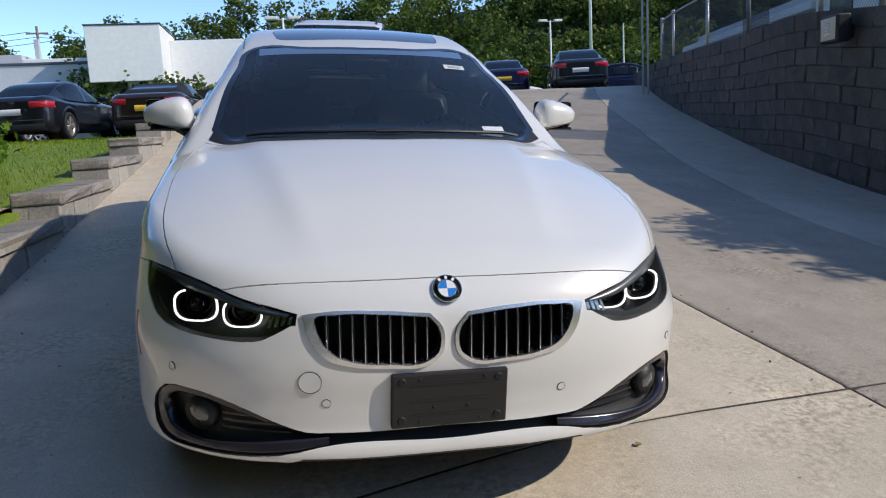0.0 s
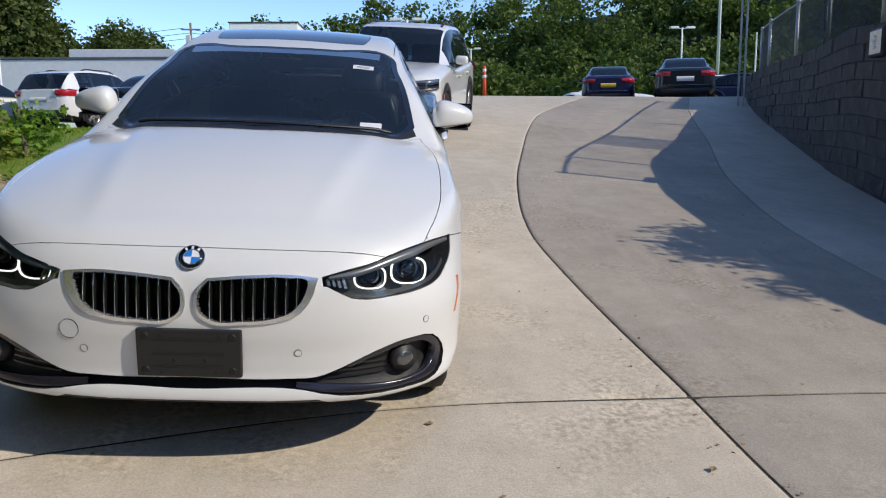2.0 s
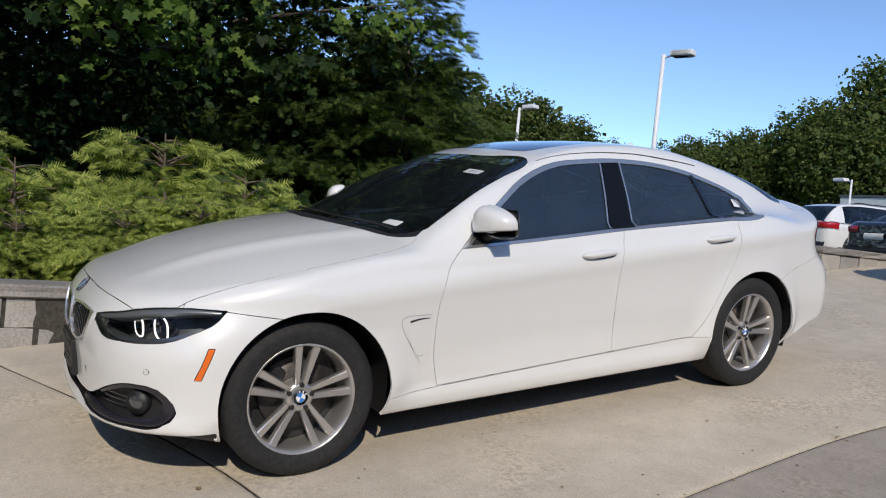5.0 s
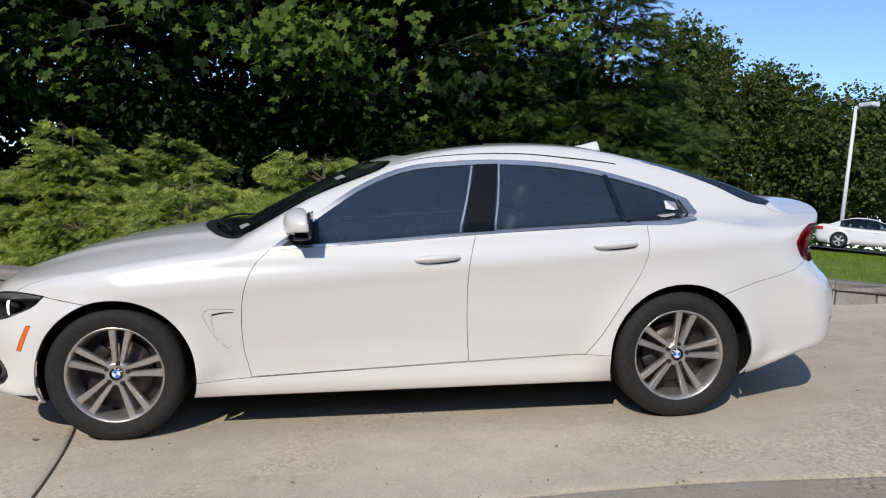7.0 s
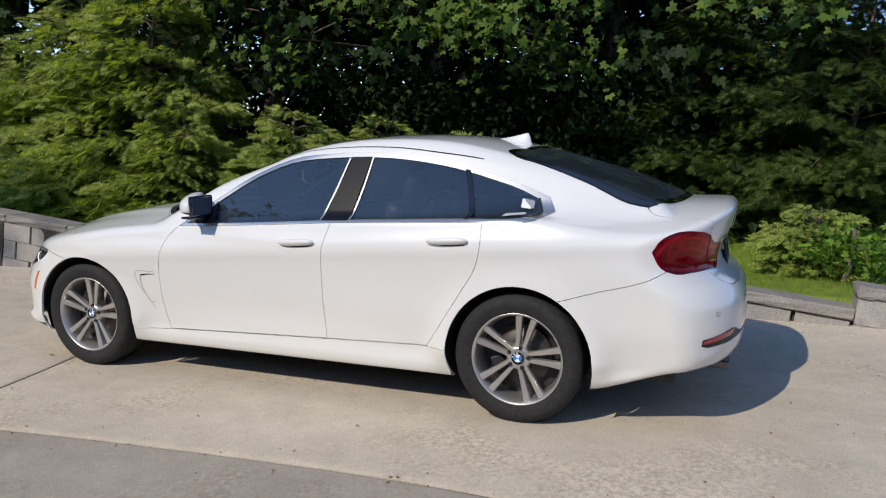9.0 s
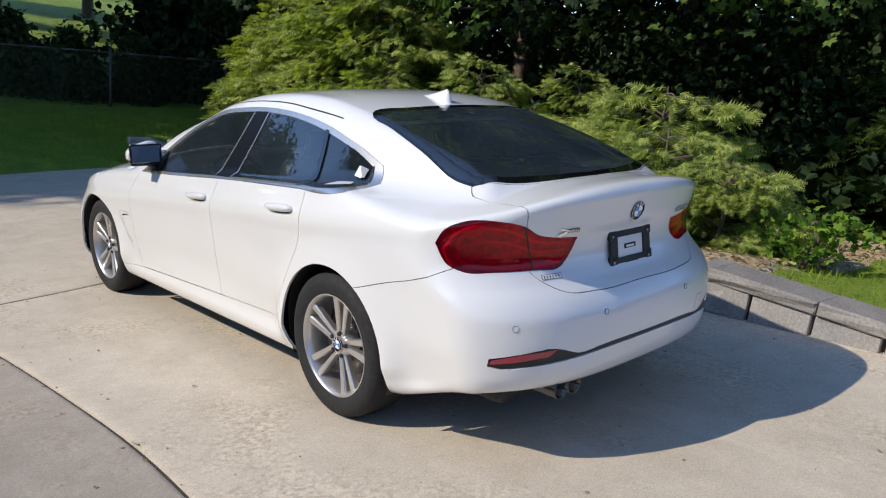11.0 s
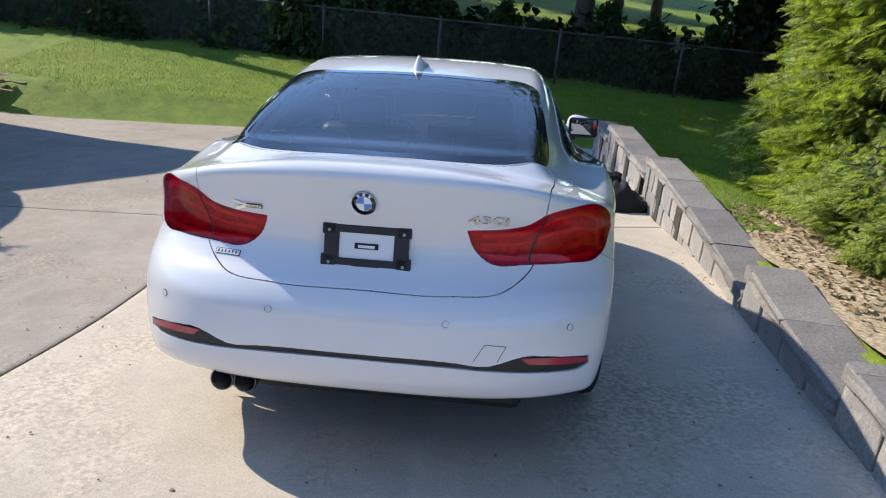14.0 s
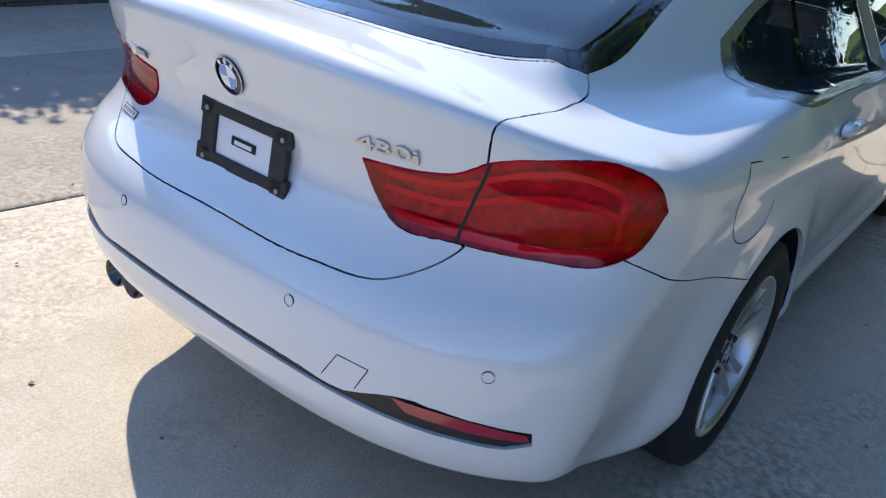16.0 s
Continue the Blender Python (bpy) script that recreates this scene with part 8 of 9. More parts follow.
def sedan(paint_, plate, top=1.45, soft=False):
    k = top / 1.45
    return dict(paint=paint_, nose=-0.86, tail=3.92, half=0.92, wheelbase=2.92, wheel=0.335, floor=0.19,
                top=[(-0.86, 0.62), (-0.70, 0.74), (-0.4, 0.84), (0.1, 0.93), (0.7, 0.965), (2.0, 0.975), (2.9, 1.0), (3.3, 1.035), (3.7, 1.03), (3.84, 0.99), (3.92, 0.92)],
                roof=[(0.50, 0.95), (0.85, 1.12 * k), (1.25, 1.32 * k), (1.6, 1.42 * k), (2.0, 1.45 * k), (2.4, 1.42 * k), (2.8, 1.31 * k), (3.15, 1.15), (3.42, 1.02)],
                roof_front=1.30, roof_rear=2.55 if not soft else 2.6, win=(0.85, 2.95) if not soft else (0.85, 2.5), pillars=[1.75], doors=[1.45, 2.55] if not soft else [1.6],
                soft=soft, dress=sedan_dress(plate))


def suv_dress():
    def dress(root, face, w):
        face(-1, (-0.60, 0.60), (0.735, 0.875), M["black_gloss"], "grille", "black front grille", 0.010, 17)
        for z in (0.745, 0.782, 0.818, 0.862):
            face(-1, (-0.60, 0.60), (z, z + 0.009), M["satin"], "grille_slat", "satin grille slat", 0.026, 17)
        bm = bmesh.new()
        yb = root["nose_y"] - 0.045
        bmesh.ops.create_cone(bm, cap_ends=True, segments=28, radius1=0.066, radius2=0.060, depth=0.02, matrix=Matrix.Translation((0, yb, 0.805)) @ Matrix.Rotation(radians(90), 4, "X"))
        badge = part("round_badge", bm, M["black_gloss"], root, "plain round badge with a chrome rim")
        bm = bmesh.new()
        for i in range(28):
            a0, a1 = i * math.pi / 14, (i + 1) * math.pi / 14
            tube(bm, (0.063 * math.cos(a0), yb - 0.008, 0.805 + 0.063 * math.sin(a0)), (0.063 * math.cos(a1), yb - 0.008, 0.805 + 0.063 * math.sin(a1)), 0.006, seg=5)
        part("badge_rim", bm, M["chrome"], badge, "", True)

        def slant(sg, x0, x1, low0, low1, high0, high1, mat, name, lab="", proud=0.012):
            """A plate on one side of the nose with slanting edges; 0 is the inner end."""
            a_, b_ = (x0, x1) if sg > 0 else (-x1, -x0)
            lo_, hi_ = ((low0, low1), (high0, high1)) if sg > 0 else ((low1, low0), (high1, high0))
            return face(-1, (a_, b_), (lo_, hi_), mat, name, lab, proud)
        for sg in (-1, 1):
            slant(sg, 0.56, 0.955 * w, 0.735, 0.775, 0.880, 0.915, M["lamp_grey"], "headlamp", "clear angular headlamp with a dark bowl", 0.014)
            slant(sg, 0.60, 0.93 * w, 0.748, 0.786, 0.760, 0.797, M["satin"], "light_strip", "bright strip in the headlamp", 0.034)
            slant(sg, 0.61, 0.74, 0.775, 0.785, 0.860, 0.868, M["black_gloss"], "projector", "dark projector", 0.026)
            slant(sg, 0.77, 0.88, 0.787, 0.797, 0.868, 0.878, M["black_gloss"], "projector", "dark projector", 0.026)
            slant(sg, 0.60, 0.88 * w, 0.525, 0.525, 0.625, 0.600, M["satin"], "fog_lamp_trim", "satin fog lamp surround", 0.008)
            slant(sg, 0.615, 0.865 * w, 0.535, 0.535, 0.613, 0.590, M["black_plastic"], "fog_lamp_recess", "black fog lamp recess", 0.016)
            slant(sg, 0.36, 0.60, 0.490, 0.412, 0.508, 0.430, M["satin"], "bumper_trim", "satin trim sloping down the bumper", 0.030)
            slant(sg, 0.60, 0.86 * w, 0.412, 0.412, 0.430, 0.430, M["satin"], "bumper_trim", "", 0.030)
            slant(sg, 0.36, 0.60, 0.38, 0.38, 0.492, 0.414, M["black_plastic"], "intake_corner", "", 0.013)
            bm = bmesh.new()
            box(bm, (min(sg * 0.985 * w, sg * 1.008 * w), -0.40, 0.60), (max(sg * 0.985 * w, sg * 1.008 * w), -0.35, 0.70), 0.004)
            part("side_marker", bm, M["tail_red"], root, "small red side marker")
            a, b = sorted((sg * 0.55, sg * 0.985 * w))
            face(1, (a, b), (0.90, 1.06), M["tail_red"], "tail_lamp", "red tail lamp", 0.015)
            bm = bmesh.new()
            for y, y2 in ((1.25, 2.9),):
                pts = spline([(sg * 0.58, y, 1.575), (sg * 0.585, y + 0.15, 1.645), (sg * 0.585, y + 0.85, 1.68), (sg * 0.58, y2 - 0.15, 1.645), (sg * 0.57, y2, 1.58)], 12)
                for p_, q_ in zip(pts[:-1], pts[1:]):
                    tube(bm, p_, q_, 0.018, seg=8)
            part("roof_rail", bm, M["black_plastic"], root, "black roof rail", True)
        face(-1, (-0.38, 0.38), (0.30, 0.505), M["black_plastic"], "lower_intake", "black lower intake", 0.012, 13)
        for z in (0.35, 0.40, 0.45):
            face(-1, (-0.50, 0.50), (z, z + 0.012), M["black_gloss"], "intake_slat", "", 0.020, 13)
        face(-1, (-0.17, 0.17), (0.50, 0.655), M["black_plastic"], "plate_holder", "black empty plate holder", 0.03)
        face(1, (-0.26, 0.26), (0.74, 0.86), M["plate_white"], "number_plate", "pale blank number plate", 0.02)
        face(1, (-0.85 * w, 0.85 * w), (0.28, 0.52), M["black_plastic"], "rear_valance", "black lower rear valance", 0.008)
        bm = bmesh.new()
        box(bm, (-0.075, 0, 0), (0.075, 0.004, 0.04), 0, Matrix.Translation((0.44, 1.055, 1.50)) @ Matrix.Rotation(radians(-58), 4, "X"))
        part("windscreen_label", bm, M["plate_white"], root, "small white paper label")
        bm = bmesh.new()
        for x in (-0.62, 0.05):
            tube(bm, (x, 0.44, 1.075), (x + 0.55, 0.60, 1.14), 0.012, seg=6)
        part("wiper", bm, M["black_plastic"], root)
    return dress


def suv(paint_):
    return dict(paint=paint_, nose=-0.87, tail=3.83, half=0.92, wheelbase=2.79, wheel=0.355, floor=0.22, clad=0.38,
                top=[(-0.87, 0.845), (-0.83, 0.90), (-0.74, 0.945), (-0.55, 0.99), (-0.2, 1.045), (0.2, 1.085), (0.5, 1.10), (1.0, 1.06), (2.5, 1.085), (3.4, 1.11), (3.75, 1.10), (3.83, 1.06)],
                roof=[(0.34, 1.09), (0.62, 1.25), (0.92, 1.45), (1.15, 1.585), (1.45, 1.65), (2.0, 1.67), (2.8, 1.645), (3.2, 1.585), (3.42, 1.50), (3.62, 1.30), (3.78, 1.09)],
                roof_front=1.13, roof_rear=3.34, win=(0.72, 3.22), pillars=[1.62, 2.62], doors=[1.42, 2.42], roof_half=0.70, waist=0.96, dress=suv_dress())


def park(kind, x, y, z, turn, label, slope=None):
    m = pose(x, y, z, 0, 0, turn) if slope is None else slope
    m = Matrix(m)
    holder = kind["dress"]

    def dress(root, face, w):
        root["tail_y"], root["nose_y"] = kind["tail"], kind["nose"]
        holder(root, face, w)
    k2 = dict(kind, dress=dress)
    return parked_car(m, label, k2)


park(suv(M["white"]), 0, 0, 0, 0, "white crossover with black grille parked up the ramp", RAMP @ Matrix.Translation((0.33, 8.33, 0.0)) @ Matrix.Rotation(radians(-11), 4, "Z"))


def lot_z(x, y):
    return float(plane(np.array(float(x)), np.array(float(y)))) - 0.004 * max(y - 20, 0)


park(sedan(M["blue_paint"], M["plate_yellow"]), 8.65, 27.8, lot_z(8, 24), 180 - 14, "dark blue saloon with a chrome strip parked at the crest")
park(sedan(M["black_paint"], M["plate_white"]), 10.55, 24.7, lot_z(10, 21), 180 - 18, "black saloon with red tail lamps parked at the crest")
park(sedan(M["white"], M["plate_white"]), 12.5, 36.0, lot_z(9.4, 30), 90, "white saloon parked behind the dark ones")
park(suv(M["white"]), 17.5, 33.0, lot_z(17, 30), 80, "white estate car parked at the far edge")
park(sedan(M["blue_paint"], M["plate_white"]), 16.5, 28.5, lot_z(16, 26), 60, "dark blue car parked beyond the sign")
LZ = 1.2
park(sedan(M["brown_paint"], M["plate_yellow"], 1.36, True), -2.95, 21.1, LZ, 174, "dark brown convertible with a black fabric roof")
park(sedan(M["black_paint"], M["plate_white"]), -5.55, 20.6, LZ, 170, "black saloon with red tail lamps beside the lawn")
park(suv(M["white"]), -8.3, 22.3, LZ, 165, "white crossover with red tail lamps beside the lawn")
park(sedan(M["white"], M["plate_white"]), -11.2, 21.5, LZ, 162, "white saloon parked beside the lawn")
park(sedan(M["black_paint"], M["plate_white"]), -14.2, 20.8, LZ, 160, "black saloon in the far row")
park(suv(M["grey_paint"]), -19.5, 27.5, LZ, 155, "grey crossover in the far row")
park(sedan(M["grey_paint"], M["plate_white"]), -23.5, 26.5, LZ, 150, "dark grey saloon in the far row")
park(sedan(M["white"], M["plate_white"]), -9.5, 32.0, LZ, 90, "white saloon parked in the second row")
park(sedan(M["white"], M["plate_white"]), -27.5, 25.5, LZ, 145, "white saloon at the end of the far row")
park(sedan(M["grey_paint"], M["plate_white"]), 12.2, 12.0, float(wall_top(12.0)) - 0.35, 200, "grey car parked behind the chain-link fence")
park(suv(M["grey_paint"]), 12.2, -5.2, -0.73, -72, "grey car parked inside the dark garage")


# ---- buildings, poles and small things ----
M["white_block"] = material("white_painted_block", plain((0.80, 0.80, 0.79), 0.8, grain=0.05, scale=2))
M["grey_block"] = material("grey_painted_block", plain((0.50, 0.52, 0.55), 0.85, grain=0.06, scale=2))
M["coping"] = material("dark_coping", plain((0.07, 0.075, 0.09), 0.5))
M["pane"] = material("window_pane", plain((0.03, 0.04, 0.05), 0.06, coat=1.0))
B0 = Matrix.Translation((-11.2, 80, 0)) @ Matrix.Rotation(radians(0), 4, "Z")
show = thing("showroom_building", B0, "white flat-roofed building with projecting parapet boxes", "building")
for name, lo, hi, mat in [
    ("wall", (-3.2, 1.5, 0.5), (0.0, 26, 8.6), "white_block"), ("parapet_box", (-6.4, 0, 7.0), (0.6, 12, 12.4), "white_block"),
    ("wall", (0.0, 9.0, 0.5), (9.0, 26, 8.2), "white_block"), ("parapet_box", (0.62, 7.0, 6.6), (8.4, 18, 11.6), "white_block"),
    ("side_wing", (-37, 4, 0.5), (-3.2, 24, 9.2), "grey_block"), ("coping", (-37.1, 3.85, 9.2), (-3.3, 24.1, 9.45), "coping"),
    ("coping", (-6.5, -0.1, 12.4), (0.7, 12.1, 12.55), "coping"), ("annexe", (-30, 0.5, 0.5), (-9, 3.9, 4.6), "white_block"), ("annexe_roof", (-30.3, 0.2, 4.6), (-8.6, 3.9, 5.4), "grey_block"),
    ("roof_plant", (-27, 10, 9.3), (-15, 15, 10.9), "grey_block"), ("roof_plant", (-15, 10, 9.3), (-8.5, 14, 10.4), "white_block"), ("chimney", (-13.9, 11, 10.4), (-13.4, 11.5, 12.6), "grey_block")]:
    bm = bmesh.new()
    box(bm, lo, hi, 0.05)
    part(name, bm, M[mat], show)
for i in range(6):
    x = -36 + i * 5.5
    bm = bmesh.new()
    box(bm, (x, 3.93, 2.4), (x + 4.5, 4.05, 5.0), 0.02)
    wdw = part("window", bm, M["coping"], show)
    for j in range(3):
        bm = bmesh.new()
        box(bm, (x + 0.15 + j * 1.45, 3.90, 2.55), (x + 1.45 + j * 1.45, 3.925, 4.85))
        part("pane", bm, M["pane"], wdw)

# white house on the upper level behind the fence
house = thing("white_building", Matrix.Translation((15.8, 18.2, 2.1)) @ Matrix.Rotation(radians(-14.6), 4, "Z"), "low white building with pale eaves above the wall", "building")
for name, lo, hi, mat in [("wall", (0.3, 0, 0), (8, 14, 1.85), "grey_block"), ("eave", (-0.3, -0.2, 1.85), (8.3, 14.3, 2.1), "white_block"), ("roof", (0.3, 0, 2.1), (7.8, 13.8, 2.5), "grey_block"),
                          ("tall_wall", (-0.2, -7.5, -0.2), (8, -0.25, 4.4), "white_block"), ("roof_edge", (-0.4, -7.7, 4.4), (8.2, -0.05, 4.7), "white_block")]:
    bm = bmesh.new()
    box(bm, lo, hi, 0.03)
    part(name, bm, M[mat], house)
for y in (-5.5, -2.6):
    bm = bmesh.new()
    box(bm, (-0.25, y, 1.4), (-0.19, y + 1.3, 2.8), 0.01)
    part("window", bm, M["pane"], house)


def lamp_post(x, y, z0, z1, heads, turn, r=0.10):
    lp = thing("lamp_post", pose(x, y, z0, 0, 0, turn), "tall white steel car park lamp post", "lamp post", "car park lamp posts")
    h = z1 - z0
    bm = bmesh.new()
    tube(bm, (0, 0, 0), (0, 0, h), r, r * 0.75, 12)
    part("pole", bm, M["lamp_white"], lp, shade=True)
    bm = bmesh.new()
    tube(bm, (0, 0, 0), (0, 0, 0.5), r * 2.1, seg=16)
    part("footing", bm, M["lane"], lp)
    for s in heads:
        bm = bmesh.new()
        tube(bm, (0, 0, h - 0.12), (s * 0.42, 0, h - 0.05), 0.035, seg=8)
        part("arm", bm, M["lamp_white"], lp)
        bm = bmesh.new()
        box(bm, (min(s * 0.35, s * 1.15), -0.22, h - 0.10), (max(s * 0.35, s * 1.15), 0.22, h + 0.10), 0.04, Matrix.Translation((0, 0, 0)))
        head = part("lamp_head", bm, M["lamp_white"], lp, shade=False)
        bm = bmesh.new()
        box(bm, (min(s * 0.42, s * 1.08), -0.17, h - 0.125), (max(s * 0.42, s * 1.08), 0.17, h - 0.101))
        part("lamp_lens", bm, M["steel"], head)
    return lp


lamp_post(-16.6, 20.1, 0.9, 8.2, (1, 0.9), 20)
lamp_post(-29, 23, 0.9, 7.7, (1,), 10)
lamp_post(0.75, 50, 2.0, 8.5, (-1, 1), 0)
lamp_post(8.3, 91, 2.0, 10.9, (-1, 1), 0)
lamp_post(26, 69, 2.0, 10.4, (-1, 1), 0)
lamp_post(53, 100, 2.0, 10.7, (1,), 0)
lamp_post(-27, 33, 0.9, 5.0, (1,), 170, 0.07)
lamp_post(-22, 42, 0.9, 6.2, (1,), 170, 0.07)

mast = thing("flag_mast", pose(19.9, 45, 2.0), "tall slender white mast at the car park", "mast")
bm = bmesh.new()
tube(bm, (0, 0, 0), (0, 0, 16), 0.11, 0.06, 12)
part("pole", bm, M["lamp_white"], mast, shade=True)
bm = bmesh.new()
tube(bm, (0, 0, 0), (0, 0, 0.3), 0.22, 0.2, 14)
part("base", bm, M["steel"], mast)
stand = thing("flag_stand", pose(24.5, 50, 2.0), "white cross-armed stand with small pale flags", "stand")
bm = bmesh.new()
tube(bm, (0, 0, 0), (0, 0, 5.6), 0.07, 0.05)
part("pole", bm, M["lamp_white"], stand)
bm = bmesh.new()
tube(bm, (-1.1, 0, 2.6), (1.1, 0, 2.6), 0.045)
part("cross_arm", bm, M["lamp_white"], stand)
for x in (-0.95, 0.95):
    g = np.array([[(x + 0.05 * math.sin(5 * v) + 0.30 * (u - 0.5) * (1 - 0.4 * v), 0.07 * math.sin(7 * u + 4 * v), 2.55 - 1.1 * v) for u in np.linspace(0, 1, 7)] for v in np.linspace(0, 1, 9)])
    part_ob = new("flag", grid_mesh("flag", g, M["lamp_white"]))
    part_ob.parent = stand

# stop sign at the crest
SG = RAMP @ Vector((8.4, 14.8, 0))
sign = thing("stop_sign", pose(SG.x, SG.y, SG.z - 0.1, 0, 0, -26), "red octagonal stop sign on twin steel posts", "road sign")
for x in (-0.06, 0.06):
    bm = bmesh.new()
    box(bm, (x - 0.022, -0.02, 0), (x + 0.022, 0.02, 3.5), 0.004)
    part("post", bm, M["steel"], sign)
bm = bmesh.new()
bmesh.ops.create_cone(bm, cap_ends=True, segments=8, radius1=0.41, radius2=0.41, depth=0.006, matrix=Matrix.Translation((0, -0.028, 3.25)) @ Matrix.Rotation(radians(90), 4, "X") @ Matrix.Rotation(radians(22.5), 4, "Z"))
board = part("sign_border", bm, M["plate_white"], sign, "white sign border")
bm = bmesh.new()
bmesh.ops.create_cone(bm, cap_ends=True, segments=8, radius1=0.385, radius2=0.385, depth=0.006, matrix=Matrix.Translation((0, -0.035, 3.25)) @ Matrix.Rotation(radians(90), 4, "X") @ Matrix.Rotation(radians(22.5), 4, "Z"))
part("sign_face", bm, M["red"], sign)
cu = bpy.data.curves.new("stop_text", "FONT")
cu.body, cu.size, cu.align_x, cu.align_y, cu.extrude = "STOP", 0.27, "CENTER", "CENTER", 0.002
cu.materials.append(M["plate_white"])
tx = new("sign_lettering", cu)
tx.parent = sign
tx.matrix_basis = Matrix.Translation((0, -0.041, 3.25)) @ Matrix.Rotation(radians(90), 4, "X")

marker = thing("marker_post", pose(3.0, 20.2, lot_z(3.0, 20.2)), "orange plastic marker post at the crest", "marker post")
bm = bmesh.new()
tube(bm, (0, 0, 0.05), (0, 0, 0.95), 0.055, 0.05, 12)
part("tube", bm, M["orange"], marker, shade=True)
for z in (0.6, 0.78):
    bm = bmesh.new()
    tube(bm, (0, 0, z), (0, 0, z + 0.09), 0.057, 0.057, 12)
    part("band", bm, M["plate_white"], marker, "white reflective band", True)
bm = bmesh.new()
tube(bm, (0, 0, 0), (0, 0, 0.05), 0.14, 0.12, 14)
part("base", bm, M["black_plastic"], marker)

banner = thing("fence_banner", pose(-1.2, 24.5, lot_z(-1, 24)), "long black banner with illegible pale lettering", "banner")
bm = bmesh.new()
box(bm, (-3.4, 0, 0.1), (2.6, 0.03, 0.62), 0.004)
part("cloth", bm, M["bag"], banner)
for i, wd in enumerate((0.34, 0.28, 0.36, 0.3, 0.25, 0.33, 0.2, 0.3)):
    bm = bmesh.new()
    box(bm, (-1.3 + i * 0.42, -0.006, 0.30), (-1.3 + i * 0.42 + wd, -0.002, 0.46))
    part("print_bar", bm, M["plate_white"], banner)
for x in (-3.3, -0.4, 2.5):
    bm = bmesh.new()
    tube(bm, (x, 0.05, 0), (x, 0.05, 0.75), 0.025)
    part("stake", bm, M["steel"], banner)

# utility pole with wires behind the building
pole = thing("utility_pole", pose(-29, 108, 0.8), "wooden utility pole with sagging wires", "utility pole")
bm = bmesh.new()
tube(bm, (0, 0, 0), (0, 0, 15.5), 0.22, 0.15)
part("pole", bm, M["timber"], pole)
bm = bmesh.new()
box(bm, (-1.3, -0.1, 14.5), (1.3, 0.1, 14.7))
part("cross_arm", bm, M["timber"], pole)
for k, x in enumerate((-1.2, 0.0, 1.2)):
    for far_x in (-90, 60):
        bm = bmesh.new()
        s = np.linspace(0, 1, 14)
        pts = [(x + (far_x - x) * u_, 20 * u_, 14.75 - 0.6 * k - 7 * u_ * (1 - u_)) for u_ in s]
        for p_, q_ in zip(pts[:-1], pts[1:]):
            tube(bm, p_, q_, 0.035, seg=5, cap=False)
        part("wire", bm, M["black_plastic"], pole)

# black bag beside the low wall
bagm = RAMP @ Matrix.Translation((-1.55, -2.02, 0)) @ Matrix.Rotation(radians(-6), 4, "Z")
bag = thing("fabric_bag", bagm, "crumpled black fabric bag beside the low wall", "bag")
U_, V_ = np.meshgrid(np.linspace(0, 2 * np.pi, 61), np.linspace(0.0, 1.0, 26))
rx = 0.36 + 0.02 * np.sin(3 * U_) + 0.02 * np.sin(7 * U_ + 1)
ry = 0.24 + 0.02 * np.cos(4 * U_)
fold = 0.05 * np.sin(5 * U_ + 6 * V_) * V_ + 0.025 * np.sin(11 * U_ - 9 * V_)
prof_ = np.cos(V_ * np.pi / 2) ** 0.55
hx = 0.17 + 0.10 * np.cos(U_ - 0.35) + 0.05 * np.cos(3 * U_ + 0.8)
bx = (rx + fold * 0.5) * np.cos(U_) * prof_ - 0.03 * V_
by = (ry + fold * 0.4) * np.sin(U_) * prof_
bz = np.sin(V_ * np.pi / 2) ** 0.8 * (hx + 0.07) + 0.018 * np.sin(9 * U_ + 5 * V_) * V_ + 0.014 * np.sin(14 * bx * 4) * V_
body_ = new("bag_body", grid_mesh("bag_body", np.stack([bx, by, np.maximum(bz, 0.002)], -1), M["bag"]))
body_.parent = bag
for k in (-1, 1):
    bm = bmesh.new()
    pts = spline([(0.05, 0.06 * k, 0.24), (0.16, 0.11 * k, 0.34), (0.28, 0.10 * k, 0.31), (0.30, 0.04 * k, 0.20)], 12)
    for p_, q_ in zip(pts[:-1], pts[1:]):
        tube(bm, p_, q_, 0.012, seg=6)
    part("strap", bm, M["bag"], bag)

# scrap timber by the garage
rngp = random.Random(8)
for i in range(9):
    L_ = rngp.uniform(0.9, 1.8)
    bm = bmesh.new()
    box(bm, (-L_ / 2, -rngp.uniform(0.03, 0.07), 0), (L_ / 2, rngp.uniform(0.03, 0.07), rngp.uniform(0.02, 0.045)), 0.003)
    pk = new("timber_board", mesh_of("timber_board", bm, M["timber"]))
    xg, yg = 9.75 + rngp.uniform(-0.35, 0.35), -7.75 + rngp.uniform(-0.5, 0.5)
    pk.matrix_world = pose(xg, yg, ground_at(9.7, -7.7) + 0.02 + 0.045 * (i // 2), 0, rngp.uniform(-2, 2), rngp.uniform(-25, 60))
    tagged(pk, "weathered grey scrap board in a loose pile", "board", "scrap timber pile")

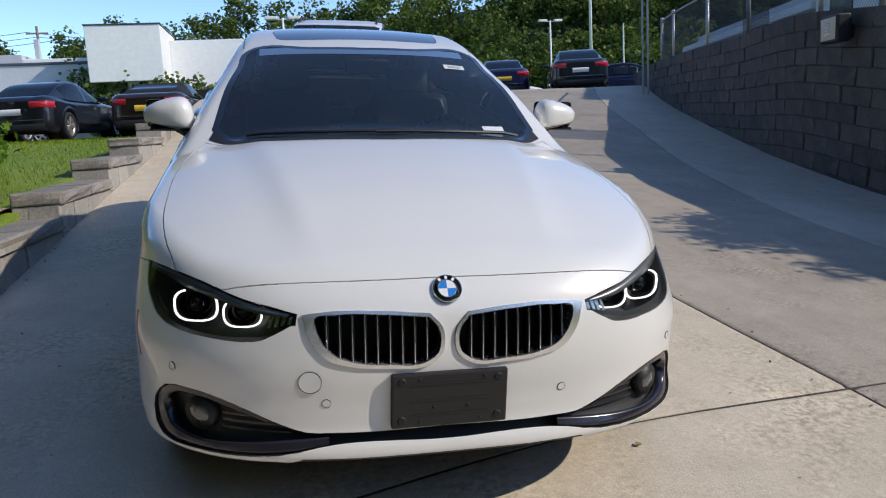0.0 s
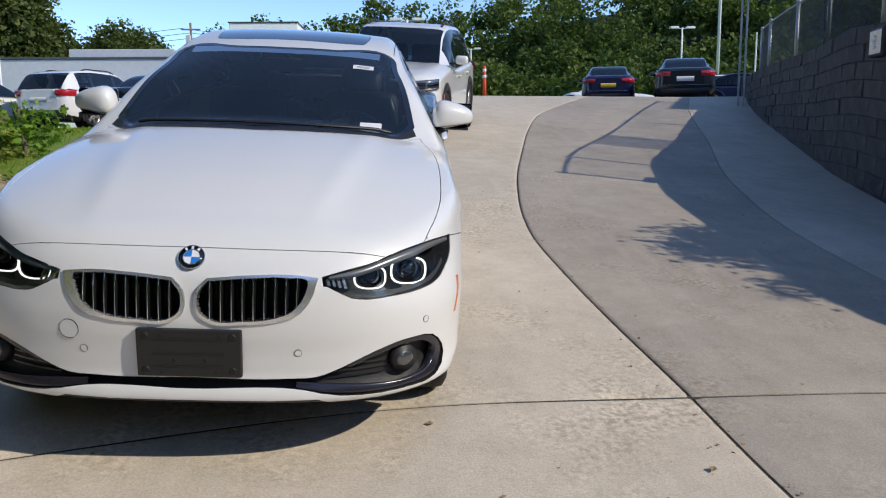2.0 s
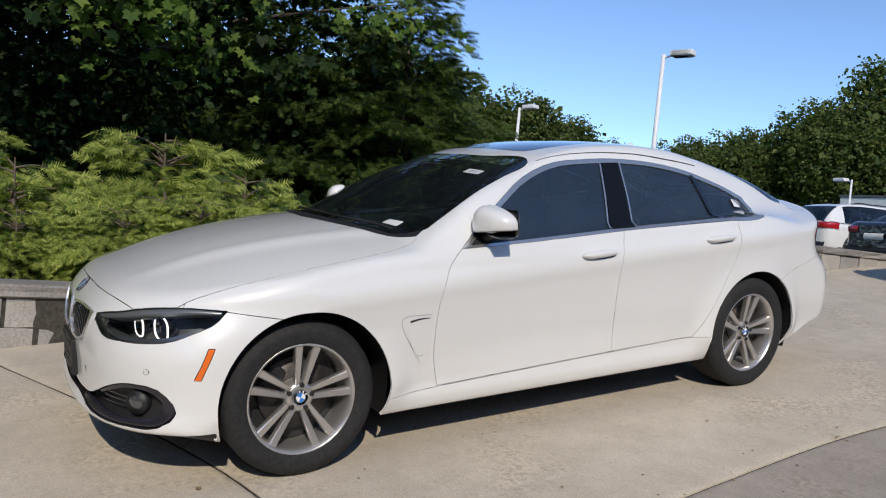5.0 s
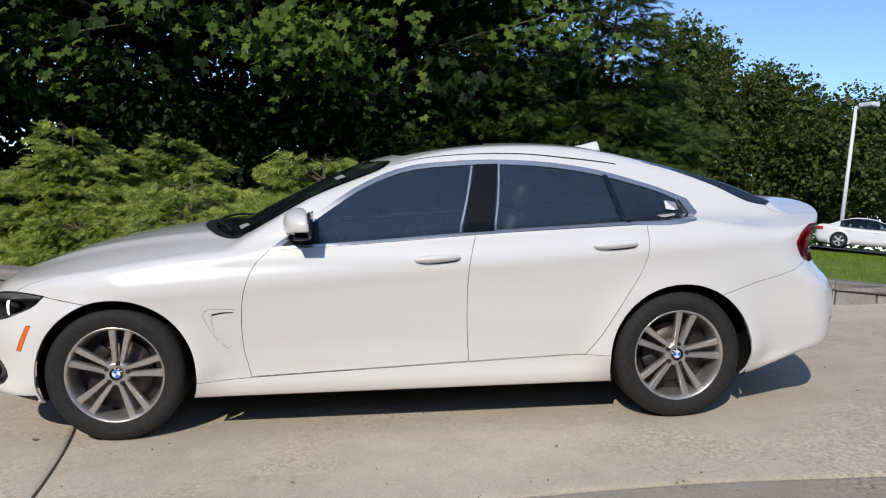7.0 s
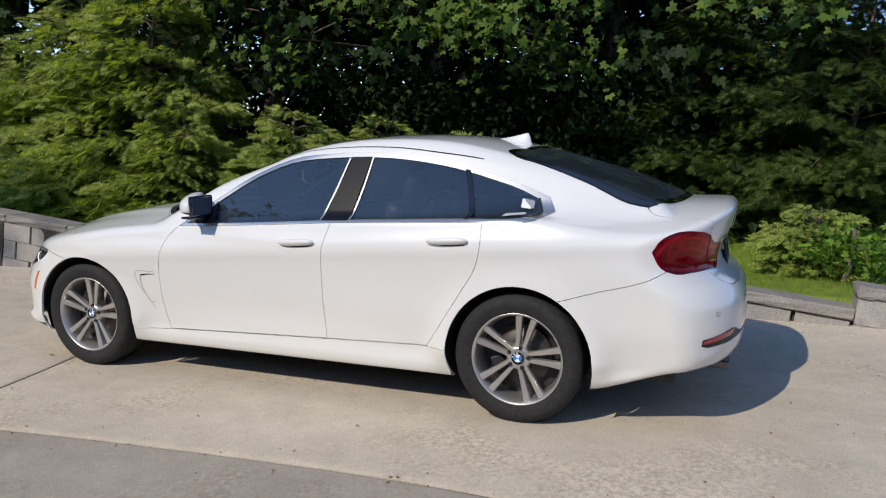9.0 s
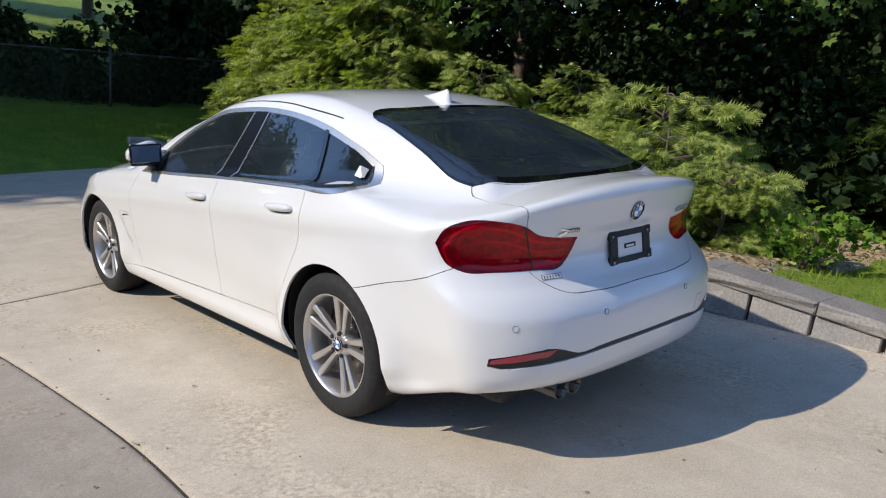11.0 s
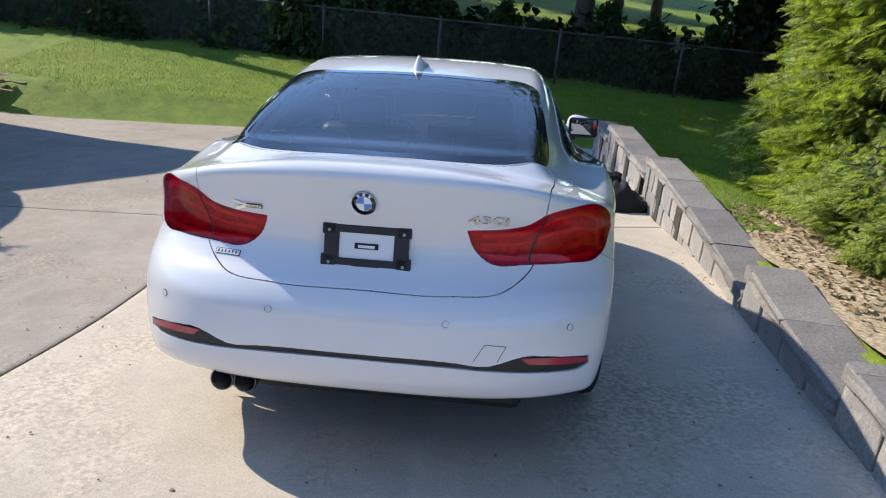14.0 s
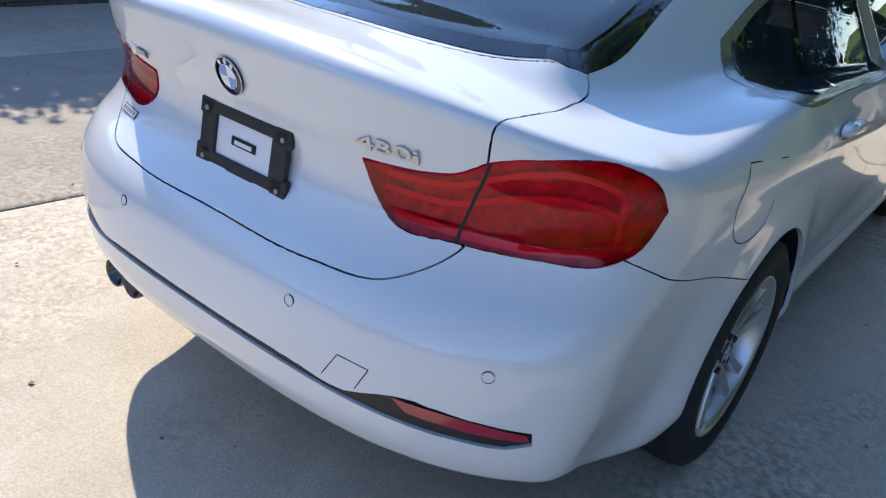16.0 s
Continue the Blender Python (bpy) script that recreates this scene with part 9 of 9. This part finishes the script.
# leaves and crumbs on the concrete
NP = np.random.default_rng(91)
for x, y, s_ in ((0.8, -0.41, 0.05), (1.76, -0.72, 0.055), (1.18, 2.08, 0.035), (2.6, -1.1, 0.05), (1.0, -0.9, 0.03), (-0.6, 4.6, 0.03), (0.4, 4.9, 0.025), (-1.3, 3.6, 0.035), (1.3, 4.0, 0.03), (1.45, 0.9, 0.03)):
    q = RAMP @ Vector((x, y, 0.008))
    lf = new("fallen_leaf", raw_mesh("fallen_leaf", OVAL * np.array((1.3, 1, 1.6)) * s_ * 0.75, OVAL_F, M["dry_leaf"]))
    lf.matrix_world = Matrix.Translation(q) @ RAMP.to_3x3().to_4x4() @ Matrix.Rotation(radians(NP.uniform(0, 360)), 4, "Z") @ Matrix.Rotation(radians(8), 4, "X")
    tagged(lf, "small dry brown leaf lying on the concrete", "leaf", "fallen leaves")
n = 700
gx2, gy2 = NP.uniform(-1.9, 5.0, n), NP.uniform(-5, 7, n)
gx2[:260] = np.r_[curve_x(gy2[:130]) + NP.normal(size=130) * 0.06, -1.92 + np.abs(NP.normal(size=130)) * 0.05]
at = np.stack([gx2, gy2, plane(gx2, gy2) + 0.004], 1)
v, f = scatter(CLUMP, CLUMP_F, at, frames_for(NP.normal(size=(n, 3)) * 0.3 + (0, 0, 1), NP.normal(size=(n, 3)) * (1, 1, 0.1)), NP.uniform(0.005, 0.018, n))
tagged(new("grit", raw_mesh("grit", v, f, M["mulch"])), "scattered grit and bits of leaf on the concrete", "grit", kind="stuff")


# ---- blocks of the retaining wall ----
tall_blocks = [block_mesh("block", (0.25, 0.592, 0.197), 0.009, 0.009, k + 40, M["dark_block"]) for k in range(5)]
count = 0
far_bm_v, far_bm_f = [], []
places = []
for c in range(16):
    s = 0.3 + (0.3 if c % 2 else 0.0)
    while s < WS[-1] - 0.2:
        p, t = along(s)
        zt = float(wall_top(p[1])) - 0.2 * (c + 1)
        if zt + 0.2 > float(plane(p[0], p[1])) - 0.02:
            places.append((abs(p[1] - 3.0) + abs(p[0] - 5.5) * 0.3, s, c, zt))
        s += 0.6
places.sort()
for k, (_, s, c, zt) in enumerate(places):
    p, t = along(s)
    p2, _ = along(s + 0.3)
    p1, _ = along(s - 0.3)
    nrm = np.array([-t[1], t[0]])
    sl = (float(wall_top(p2[1])) - float(wall_top(p1[1]))) / 0.6
    yv = Vector((-t[0], -t[1], -sl)).normalized()
    xv = Vector((nrm[0], nrm[1], 0))
    zv = xv.cross(yv)
    j = rng.uniform(-0.010, 0.010)
    m = Matrix(((xv.x, yv.x, zv.x, p[0] + nrm[0] * j), (xv.y, yv.y, zv.y, p[1] + nrm[1] * j), (xv.z, yv.z, zv.z, zt), (0, 0, 0, 1)))
    me = tall_blocks[rng.randrange(5)]
    if k < 290:
        piece("block", me, m, tall_wall)
    else:
        co = np.array([m @ v.co for v in me.vertices])
        o = sum(len(q) for q in far_bm_v)
        far_bm_v.append(co)
        far_bm_f += [[i + o for i in f.vertices] for f in me.polygons]
if far_bm_v:
    me = bpy.data.meshes.new("far_blocks")
    me.from_pydata([tuple(v) for q in far_bm_v for v in q], [], far_bm_f)
    me.materials.append(M["dark_block_far"])
    ob = new("far_blocks", me)
    ob.parent = tall_wall
    tagged(ob, kind="stuff")
